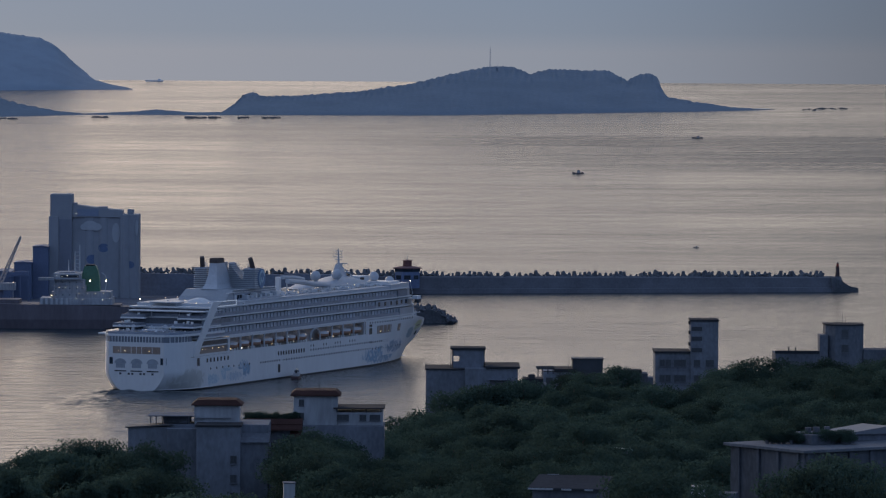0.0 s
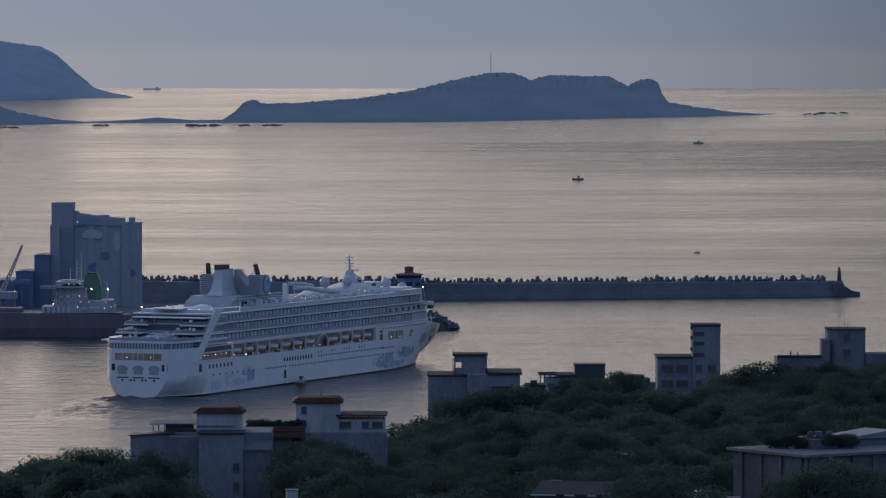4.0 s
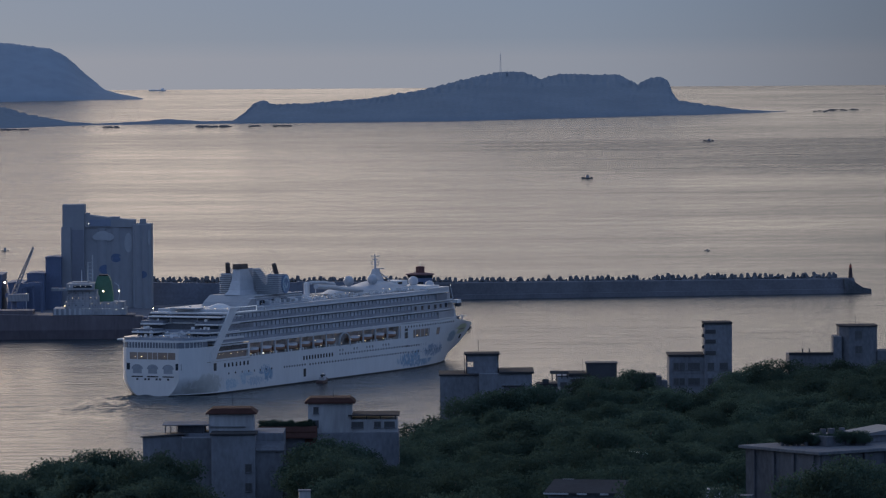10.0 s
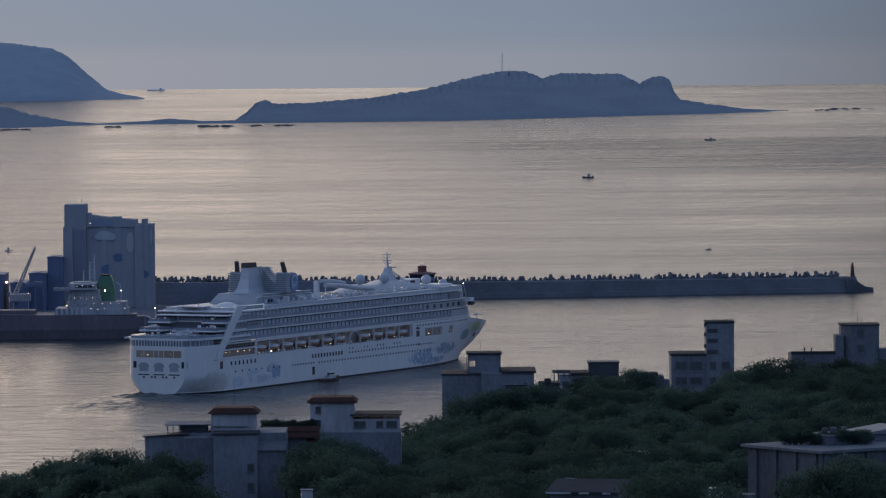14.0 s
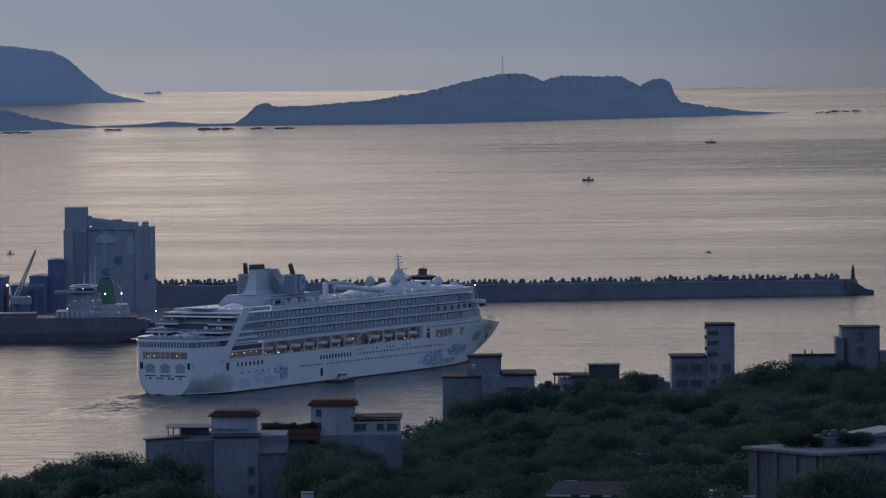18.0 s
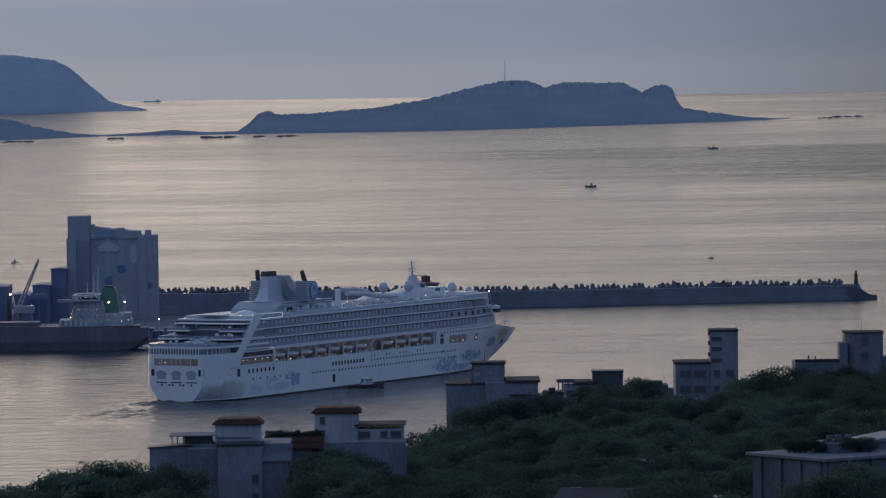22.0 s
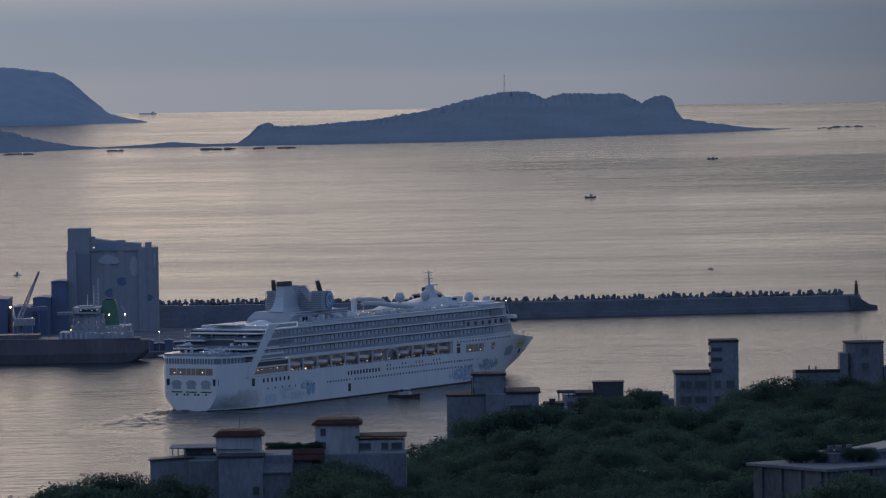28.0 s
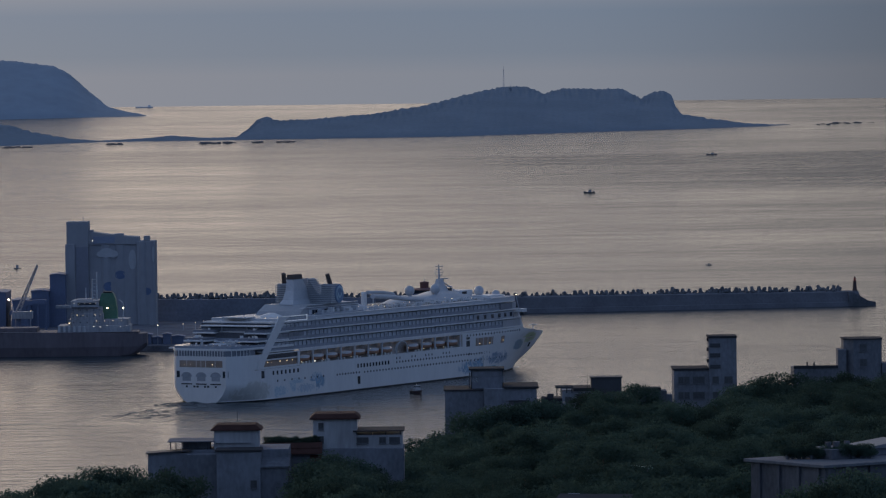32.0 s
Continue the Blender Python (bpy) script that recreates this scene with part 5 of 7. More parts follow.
# red-brown hull colour, lifted towards blue-grey in place of haze
M_HULLD = mat("dark_red_brown_hull", (0.155, 0.135, 0.155), 0.6, var=0.1, size=5, bump=0.1, dirt=0.3, streak=4)
M_SHED = mat("blue_corrugated_sheet", (0.112, 0.147, 0.235), 0.55, var=0.15, size=4, bump=0.2)
M_GREEN = mat("green_funnel_paint", (0.07, 0.19, 0.13), 0.5, var=0.15, size=3, bump=0.05)
# the concrete's colour is lightened to carry the harbour haze
M_QUAY = mat("quay_concrete", (0.17, 0.175, 0.20), 0.9, var=0.25, size=4, bump=0.4, dirt=0.2, spec=0.1)


def quay():
    bm = bmnew()
    box(bm, -700, -112, 2290, 2545, -3, 2.6, 0.3)
    tagged(part("quay", bm, M_QUAY), "dark concrete quay with a straight edge", "quay", kind="structure")


quay()


def silo():
    s = thing("grain_silo", pose(-179.7, 2480, 2.6), "tall grey concrete grain silo with cloud murals", "silo")
    def bx(name, x0, x1, y0, y1, z0, z1, m=M_SILO, bev=0.15, label=""):
        return part(name, box(bmnew(), x0, x1, y0, y1, z0, z1, bev), m, s, label)
    bx("elevator_tower", 0, 10.4, 0, 14, 0, 49.6)
    bx("tower_base", -0.6, 4, -1, 12, 0, 39.0)
    bx("shaft_panel", 4.3, 10.3, -0.14, 0.1, 3, 37.6, M_SILOD, 0.02, "darker shaft panel")
    bx("stair_head", 10.4, 12.6, 2, 10, 40, 45.4)
    for i, x in enumerate((18.6, 25.2)):
        c = bmnew()
        tube(c, (x, 5.5, 0), (x, 5.5, 38.5), 3.9, 3.9, 28)
        part("silo_bin", c, M_SILO, s, smooth=False)
    bx("bin_block", 10.4, 34.2, 2.3, 22, 0, 38.6)
    part("gallery", prism(bmnew(), [(10.4, 38.6), (34.4, 38.6), (34.4, 42.0), (29, 42.4), (20, 43.4), (12.6, 44.4), (10.4, 44.6)], 1.5, 15, axis="y"), M_SILO, s)
    bx("gallery_cap", 22.5, 27, 3, 10, 42.5, 43.6)
    bx("pale_gallery_wall", 12.8, 23, 1.2, 1.6, 39.2, 42.4, M_CLAD, 0.02, "blue-grey gallery cladding")
    for x in (36.0, 39.4):
        c = bmnew()
        tube(c, (x, 3.4, 0), (x, 3.4, 39.8), 2.9, 2.9, 24)
        part("end_bin", c, M_SILO, s)
    bx("end_block", 33.4, 42.2, 1.0, 18, 0, 40.0)
    bx("lift_house", 36.6, 39.6, 5, 8, 40.0, 42.4)
    bx("recess_wall", 12.2, 14.6, 4.2, 6.2, 0, 38)
    for cx, cz, rx, rz in ((19.0, 34.6, 3.6, 2.3), (22.2, 34.0, 2.3, 1.8), (16.2, 34.0, 1.9, 1.5)):
        mural = bmnew()
        k = 18
        loft(mural, [[(cx + rx * m * math.cos(2 * math.pi * i / k), 1.53 - 0.01 * (cx - 16), cz + rz * m * math.sin(2 * math.pi * i / k)) for i in range(k)] for m in (1, 0.02)], closed=True)
        part("cloud_mural", mural, M_MURAL, s, "white painted cloud")
    for x0, x1, z0, z1, y in ((29.4, 33.2, 26.5, 36.0, 2.2), (40.6, 42.0, 30, 37.5, 0.4)):
        m2 = bmnew()
        k = 16
        loft(m2, [[((x0 + x1) / 2 + (x1 - x0) / 2 * m * math.cos(2 * math.pi * i / k), y, (z0 + z1) / 2 + (z1 - z0) / 2 * m * math.sin(2 * math.pi * i / k)) for i in range(k)] for m in (1, 0.02)], closed=True)
        part("cloud_mural", m2, M_MURAL, s, "white painted cloud")
    for cx, cz, r in ((25.4, 24.0, 2.6), (20.0, 18.5, 2.8), (38.0, 16, 2.2)):
        m3 = bmnew()
        k = 16
        ax, ar, ay = (25.2, 3.9, 5.5) if cx > 22 and cx < 30 else ((18.6, 3.9, 5.5) if cx < 22 else (39.4, 2.9, 3.4))
        loft(m3, [[(cx + r * m * math.cos(2 * math.pi * i / k), ay - math.sqrt(max(0.1, ar ** 2 - min(ar - 0.1, abs(cx + r * m * math.cos(2 * math.pi * i / k) - ax)) ** 2)) - 0.06, cz + 0.8 * r * m * math.sin(2 * math.pi * i / k)) for i in range(k)] for m in (1, 0.5, 0.02)], closed=True)
        part("blue_mural", m3, M_MURALB, s, "deep blue painted shape")
    lamp = bmnew()
    ball(lamp, (12.4, 1.0, 40.4), 0.16, seg=8, ring=6)
    part("wall_lamp", lamp, M_LAMPW, s)
    part("aerial", tube(bmnew(), (8, 5, 49.6), (8, 5, 52.2), 0.12, 0.06, 5), M_GREYP, s)


silo()


def shed(x0, x1, y0, y1, z1, name="blue_shed", label="blue corrugated harbour shed with a low roof"):
    s = thing(name, pose(x0, y0, 2.6), label, "shed", group="harbour sheds")
    w, d, h = x1 - x0, y1 - y0, z1 - 2.6
    part("wall", box(bmnew(), 0, w, 0, d, 0, h, 0.05), M_SHED, s)
    part("roof", prism(bmnew(), [(-0.4, h), (w + 0.4, h), (w + 0.4, h + 0.25), (w * 0.5, h + 0.7), (-0.4, h + 0.25)], -0.4, d + 0.4, axis="y"), M_SHED, s)
    for i in range(int(w // 4)):
        part("rib", box(bmnew(), 1.8 + 4 * i, 2.1 + 4 * i, -0.12, 0.0, 0, h), M_SHED, s)


shed(-187.2, -179.9, 2470, 2490, 27.3)
shed(-195.4, -187.3, 2462, 2484, 20.0)
shed(-203, -195.5, 2440, 2470, 16.5)
shed(-222, -206.5, 2450, 2480, 20.0, "dark_store", "dark blue harbour store on the quay")


for x0, x1, y0, z1 in ((-133.5, -129.5, 2298, 6.8), (-129.2, -124.8, 2300, 5.4), (-124.4, -121.0, 2297, 7.0), (-120.6, -115.4, 2301, 5.8)):
    shed(x0, x1, y0, y0 + 8, z1, "low_quay_shed", "low dark quay shed of corrugated sheet")


def conveyor():
    c = thing("conveyor", pose(-203, 2440, 2.6), "covered sloping conveyor gallery in blue grey", "conveyor")
    pts = [(0, 8.5), (4, 11.5), (8, 13.2), (13, 14.0), (17, 13.8)]
    part("gallery", prism(bmnew(), [(x, z - 1.0) for x, z in pts] + [(x, z + 1.0) for x, z in reversed(pts)], -12, -9, axis="y"), M_SHED, c)
    for x, z in pts[1:]:
        part("trestle", box(bmnew(), x - 0.3, x + 0.3, -11, -10, 0, z - 0.9), M_SHED, c)


conveyor()


M_OLDW = mat("dingy_white_ship_paint", (0.34, 0.365, 0.405), 0.55, var=0.2, size=3, bump=0.1, dirt=0.3, streak=4)


def bulk_carrier():
    b = thing("bulk_carrier", pose(-131.0, 2266, 0), "dark-hulled bulk carrier with white deckhouse and green funnel", "cargo ship")
    def ring(x, hw, top):
        return [(x, -hw, top), (x, -hw, 4), (x, -hw * 0.92, 0), (x, -hw * 0.7, -2), (x, hw * 0.7, -2), (x, hw * 0.92, 0), (x, hw, 4), (x, hw, top)]
    def counter(x, hw, top, low):
        return [(x, -hw, top), (x, -hw, max(4, low + 0.6)), (x, -hw * 0.9, low + 0.2), (x, -hw * 0.6, low - 1), (x, hw * 0.6, low - 1), (x, hw * 0.9, low + 0.2), (x, hw, max(4, low + 0.6)), (x, hw, top)]
    part("hull", loft(bmnew(), [counter(1.6, 4.8, 9.4, 5.0), counter(-1.5, 7.5, 9.5, 2.4), counter(-5, 9.5, 9.7, 0.4), ring(-10, 11, 9.9), ring(-22, 12, 10.2), ring(-60, 12, 10.8), ring(-100, 12, 11.2), ring(-150, 12, 11.6), ring(-172, 5, 12.5), ring(-180, 0.5, 13)], closed=True, cap=True), M_HULLD, b)
    part("poop_deck", box(bmnew(), -38, -2, -8, 8, 9.8, 10.4), M_HULLD, b)
    def bx(name, x0, x1, y0, y1, z0, z1, m=M_OLDW, label=""):
        return part(name, box(bmnew(), x0, x1, y0, y1, z0, z1, 0.08), m, b, label)
    bx("deckhouse", -37, -5.5, -9, 9, 10.3, 13.2)
    bx("deckhouse", -32, -6.2, -8.5, 8.5, 13.2, 15.9)
    bx("deckhouse", -31, -17, -8.5, 8.5, 15.9, 18.6)
    bx("deckhouse", -30.5, -17.5, -8.5, 8.5, 18.6, 21.3)
    bx("bridge", -31, -19, -10.5, 10.5, 21.3, 24.0)
    bx("bridge_window", -28, -20, -10.6, 10.6, 22.2, 23.3, M_GLASS, "dark bridge window")
    bx("bridge_wing", -37.5, -31, -10.5, -7, 20.9, 22.2)
    bx("monkey_island", -29, -22, -5, 5, 24.0, 24.5)
    part("funnel", loft(bmnew(), [[(x0, -3.4, z), (x1, -3.4, z), (x1, 3.4, z), (x0, 3.4, z)] for z, x0, x1 in ((15.9, -19.6, -11.2), (20, -19.2, -11.3), (24.6, -18.7, -12.0), (27.0, -17.9, -13.0))], closed=True, cap=True), M_GREEN, b, "green funnel casing")
    bx("funnel_top", -17.4, -13.5, -2.6, 2.6, 27.0, 27.6, M_BLACK)
    bx("funnel_vent", -19.9, -19.0, -3.2, 3.2, 15.9, 19.6, M_GREYP)
    dv = bmnew()
    for p, q in (((-8.6, -8.6, 15.9), (-8.0, -8.6, 20.0)), ((-8.0, -8.6, 20.0), (-8.4, -8.6, 23.0)), ((-8.4, -8.6, 23.0), (-10.2, -8.6, 24.4))):
        tube(dv, p, q, 0.24, 0.2, 6)
    part("stores_davit", dv, M_PALE, b, "pale curved stores davit")
    for x in (-36.2, -34.0, -31.8, -29.6, -27.4, -25.2):
        bx("rail_post", x - 0.5, x + 0.5, -9.4, -9.0, 10.4, 13.1, M_PALE)
    for z in (14.6, 17.4, 20.0):
        for x in (-30, -27, -24, -21, -18.6):
            bx("scuttle", x - 0.3, x + 0.3, -8.62, -8.45, z - 0.3, z + 0.3, M_STERNW)
    part("mast", tube(bmnew(), (-25, 0, 24.5), (-25, 0, 29.5), 0.2, 0.1, 6), M_WHITE, b)
    part("derrick_post", tube(bmnew(), (-20.5, 4, 10), (-20.5, 4, 36), 0.45, 0.25, 6), M_GREYP, b)
    part("derrick_post", tube(bmnew(), (-22.5, 4, 10), (-22.5, 4, 33), 0.45, 0.25, 6), M_GREYP, b)
    ln = bmnew()
    for k in range(6):
        tube(ln, (-20.5, 4, 24 + 1.8 * k), (-22.5, 4, 25 + 1.5 * k), 0.14, 0.14, 4)
    part("lattice", ln, M_GREYP, b)
    spots = [(-15.2, -9.3, 20.8, 0.27, M_LAMPF), (-8.2, -9.0, 20.8, 0.26, M_LAMPF), (-31.8, -9.4, 14.4, 0.24, M_LAMP)]
    spots += [(-29.5 + 2.3 * k, -10.8, 23.1 - 0.25 * (k % 2), 0.07 + 0.03 * (k % 3), M_LAMPW) for k in range(5)] + [(-31 + 2.6 * k, -9.0, 17.3 + 0.5 * (k * k % 3), 0.05 + 0.03 * (k * 5 % 3), M_LAMP) for k in range(6)] + [(-27 + 2.9 * k, -9.3, 12.6 + 0.5 * (k * k % 3 % 2), 0.05 + 0.03 * (k * 7 % 4 % 3), M_LAMPW) for k in range(8)] + [(-20 + 3.6 * k, -8.9, 15.3, 0.10, M_LAMP) for k in range(4)]
    for x, y, z, r, m in spots:
        o = bmnew()
        ball(o, (x, y, z), r, seg=8, ring=6)
        part("deck_light", o, m, b)
    for k in range(4):
        bx("hatch_cover", -64 - 26 * k, -46 - 26 * k, -7, 7, 10.6, 12.4, M_HULLD)


bulk_carrier()


M_FLOOD = mat("amber_flood_glass", (0.9, 0.8, 0.6), 0.4, glow=(1.0, 0.60, 0.32), power=70)


def crane():
    c = thing("harbour_crane", pose(-190.0, 2300, 2.6), "pale jib crane with a raised boom on the quay", "crane")
    part("cab", box(bmnew(), -1, 8.0, -3, 3, 12.0, 15.2, 0.1), M_OLDW, c)
    part("pedestal", tube(bmnew(), (1.5, 0, 0), (1.5, 0, 12.0), 1.4, 1.2, 12), M_SHED, c)
    bm = bmnew()
    p, q = Vector((0.6, 0, 15.2)), Vector((10.2, 0, 36.0))
    for dy in (-0.9, 0.9):
        tube(bm, p + Vector((0, dy, 0)), q + Vector((0, dy * 0.3, 0)), 0.32, 0.22, 5)
        tube(bm, p + Vector((1.6, dy, -0.4)), q + Vector((0.4, dy * 0.3, -0.5)), 0.32, 0.22, 5)
    for k in range(12):
        a, b = p.lerp(q, k / 12), p.lerp(q, (k + 1) / 12)
        w = 1.6 * (1 - k / 12)
        tube(bm, a + Vector((0, -0.9 * (1 - k / 14), 0)), b + Vector((w, -0.9 * (1 - k / 14), -0.4)), 0.16, 0.16, 4)
        tube(bm, a + Vector((w, 0.9 * (1 - k / 14), -0.4)), b + Vector((0, 0.9 * (1 - k / 14), 0)), 0.16, 0.16, 4)
    part("boom", bm, M_OLDW, c, "grey lattice boom")
    part("mast", tube(bmnew(), (-0.6, 0, 15.0), (-1.6, 0, 22.0), 0.4, 0.25, 6), M_GREYP, c)
    o = bmnew()
    ball(o, (-2.2, -3.2, 20.5), 0.34, seg=8, ring=6)
    part("flood_light", o, M_FLOOD, c, "bright warm flood light")


crane()


def lamp_post(x, y, h, m):
    p = thing("lamp_post", pose(x, y, 2.6), "grey lamp post with a lit lamp on the quay", "lamp", group="quay lamps")
    part("pole", tube(bmnew(), (0, 0, 0), (0, 0, h), 0.16, 0.1, 6), M_GREYP, p)
    o = bmnew()
    ball(o, (0, -0.4, h), 0.19, seg=8, ring=6)
    part("lamp", o, m, p)


M_LAMPD = mat("dim_amber_lamp_glass", (0.8, 0.7, 0.5), 0.4, glow=(1.0, 0.72, 0.5), power=1.2)
lamp_post(-126.8, 2300, 8.4, M_LAMPF)
lamp_post(-192.5, 2420, 10, M_LAMP)
for k in range(6):
    lamp_post(-121.5 + 4.6 * k + 0.9 * (k % 2), 2420 + 3 * k, 3.2 + 0.4 * (k % 3), M_LAMPD)


# ---- houses on the near hill ----
M_PLASTER = mat("grimy_grey_plaster", (0.142, 0.152, 0.174), 0.85, var=0.25, size=2.2, bump=0.2, dirt=0.25, streak=2, spec=0.15)
M_PLASTH = mat("sooty_hall_plaster", (0.112, 0.120, 0.138), 0.85, var=0.25, size=2.2, bump=0.2, dirt=0.25, streak=2, spec=0.15)
M_PLASTL = mat("pale_grey_plaster", (0.186, 0.200, 0.230), 0.85, var=0.2, size=2.2, bump=0.2, dirt=0.22, streak=2, spec=0.15)
M_SLAB = mat("pale_flat_roof_screed", (0.165, 0.175, 0.195), 0.85, var=0.2, size=2, bump=0.2, dirt=0.2, spec=0.1)
M_ROOFD = mat("dark_weathered_roof_felt", (0.048, 0.050, 0.056), 0.9, var=0.25, size=2, bump=0.2, spec=0.1)
M_TIN = mat("pale_sheet_metal_roof", (0.18, 0.19, 0.21), 0.55, metal=0.1, var=0.15, size=2, bump=0.1)
M_MIDW = mat("pale_blue_grey_plaster", (0.25, 0.27, 0.30), 0.85, var=0.2, size=2.2, bump=0.2, dirt=0.2, streak=2, spec=0.15)
M_PANE = mat("dusty_house_window_glass", (0.075, 0.08, 0.09), 0.35, var=0.3, size=1.5, bump=0)
M_FRAME = mat("weathered_window_frame", (0.095, 0.10, 0.11), 0.7, size=1)
M_REDT = mat("dark_red_tile_band", (0.070, 0.036, 0.031), 0.85, var=0.25, size=0.8, bump=0.5, spec=0.1)


def window(parent, x, z, w, h, y=0.0, m=None):
    """A recessed pane with a frame and a sill in a wall that faces -y."""
    fr = bmnew()
    t = 0.1
    for x0, x1, z0, z1 in ((x - w / 2, x + w / 2, z - h / 2 - t, z - h / 2), (x - w / 2, x + w / 2, z + h / 2, z + h / 2 + t), (x - w / 2 - t, x - w / 2, z - h / 2 - t, z + h / 2 + t), (x + w / 2, x + w / 2 + t, z - h / 2 - t, z + h / 2 + t), (x - 0.04, x + 0.04, z - h / 2, z + h / 2)):
        box(fr, x0, x1, y - 0.10, y + 0.02, z0, z1)
    f = part("window", fr, M_FRAME, parent)
    part("pane", box(bmnew(), x - w / 2, x + w / 2, y - 0.02, y + 0.02, z - h / 2, z + h / 2), m or M_PANE, f)
    part("sill", box(bmnew(), x - w / 2 - 0.15, x + w / 2 + 0.15, y - 0.22, y + 0.02, z - h / 2 - 0.2, z - h / 2 - 0.1), M_PLASTER, f)


def house(name, label, x, y, z, rz=0.0):
    return thing(name, pose(x, y, z, 0, 0, rz), label, "house", group="houses on the hill")


def bx(parent, name, x0, x1, y0, y1, z0, z1, m, bev=0.04, label=""):
    return part(name, box(bmnew(), x0, x1, y0, y1, z0, z1, bev), m, parent, label)


def block_house():
    h = house("block_house", "grey concrete apartment block with a stair tower on its roof", 0, 960, 44.9)
    top = 17.6
    bx(h, "wall", 0, 7.2, 0, 12, 0, top - 0.3, M_PLASTL)
    bx(h, "wall", 7.2, 17.0, -1.2, 12, 0, top + 0.1, M_PLASTL)
    bx(h, "roof", -0.2, 7.2, -0.2, 12.2, top - 0.3, top, M_ROOFD)
    bx(h, "roof", 11, 17.4, -1.6, 12.2, top + 0.1, top + 0.5, M_ROOFD)
    bx(h, "stair_tower", 4.85, 5.1, 2, 8, top, top + 3.4, M_PLASTL)
    bx(h, "stair_tower", 4.85, 10.9, 2.0, 2.25, top + 2.2, top + 3.4, M_PLASTL)
    bx(h, "stair_tower", 4.85, 10.9, 2.0, 2.25, top, top + 1.2, M_PLASTL)
    bx(h, "stair_tower", 6.2, 10.9, 2.02, 2.23, top + 1.2, top + 2.2, M_PLASTL)
    bx(h, "stair_tower", 10.65, 10.9, 2, 8, top, top + 3.4, M_PLASTL)
    bx(h, "stair_tower", 6.2, 10.9, 7.8, 8, top, top + 3.4, M_PLASTL)
    bx(h, "tower_slab", 4.5, 11.1, 1.6, 8.3, top + 3.4, top + 3.75, M_ROOFD)
    bx(h, "drain_pipe", 4.55, 4.7, 2.2, 2.4, top, top + 3.0, M_DARK, 0.01)
    part("aerial", tube(bmnew(), (7.2, 5, top + 3.7), (7.2, 5, top + 6.0), 0.05, 0.03, 5), M_DARK, h)
    for z in (8.6, 11.8, 15.0):
        bx(h, "balcony", 11.6, 15.8, -1.7, -1.2, z - 1.3, z - 0.3, M_PLASTL)
        bx(h, "balcony_opening", 11.8, 15.6, -1.26, -1.15, z - 0.3, z + 0.5, M_PANE, 0.0)
        if z > 14:
            window(h, 9.6, z - 1.2, 1.5, 0.9, -1.2)
        bx(h, "awning", 11.4, 16.0, -1.7, -1.2, z + 0.55, z + 0.65, M_PLASTL, 0.0)
    bx(h, "side_wing", 17.0, 22.5, 2, 10, 0, top - 3.1, M_PLASTL)
    bx(h, "side_wing_roof", 18, 21.8, 2.5, 9, top - 3.1, top - 2.0, M_ROOFD)
    bx(h, "water_tank", 19.0, 20.2, 3, 4.2, top - 2.0, top - 1.2, M_DARK)


def mid_house():
    h = house("terrace_house", "grey house with a roof pergola and dark rooftop shed", 21.4, 1000, 43.5)
    bx(h, "wall", 1.2, 7.4, 0, 9, 0, 16.0, M_MIDW)
    bx(h, "wall", 7.0, 13, 1.0, 9, 0, 15.6, M_PLASTER)
    bx(h, "roof", 3.4, 7.6, -0.4, 9, 16.0, 16.6, M_ROOFD)
    bx(h, "pergola_beam", -0.1, 3.4, -0.1, 0.3, 16.5, 16.9, M_DARK)
    bx(h, "pergola_beam", -0.1, 3.4, 4.0, 4.4, 16.5, 16.9, M_DARK)
    for x in (0.1, 0.9, 2.0, 3.0):
        bx(h, "pergola_post", x, x + 0.22, -0.05, 0.2, 12.0 if x < 1 else 15.6, 16.5, M_DARK)
    bx(h, "parapet", 1.2, 3.4, -0.05, 0.2, 16.0, 16.15, M_ROOFD)
    bx(h, "roof_shed", 6.8, 12.7, 0, 5, 15.6, 18.4, M_DARK, 0.05, "dark sheet-metal roof shed")
    bx(h, "roof_shed_top", 6.6, 12.9, -0.2, 5.2, 18.4, 18.65, M_DARK)
    window(h, 5.0, 14.6, 1.8, 1.1, 0)
    window(h, 2.4, 14.2, 1.1, 1.2, 0)
    window(h, 3.0, 11.4, 1.2, 1.2, 0)
    window(h, 6.0, 11.4, 1.2, 1.2, 0)
    bx(h, "awning", 3.6, 6.6, -0.9, 0, 15.5, 15.62, M_TIN)
    part("aerial", tube(bmnew(), (6.2, 3, 16.5), (6.2, 3, 19.2), 0.05, 0.03, 5), M_DARK, h)
    bx(h, "low_wing", 15.0, 21.5, 3, 9, 0, 15.6, M_PLASTER)
    bx(h, "low_wing_top", 15.6, 20.4, 3.5, 8, 15.6, 16.2, M_ROOFD)
    bx(h, "low_wing_step", 20.4, 22.6, 3.5, 8, 0, 14.8, M_PLASTL)


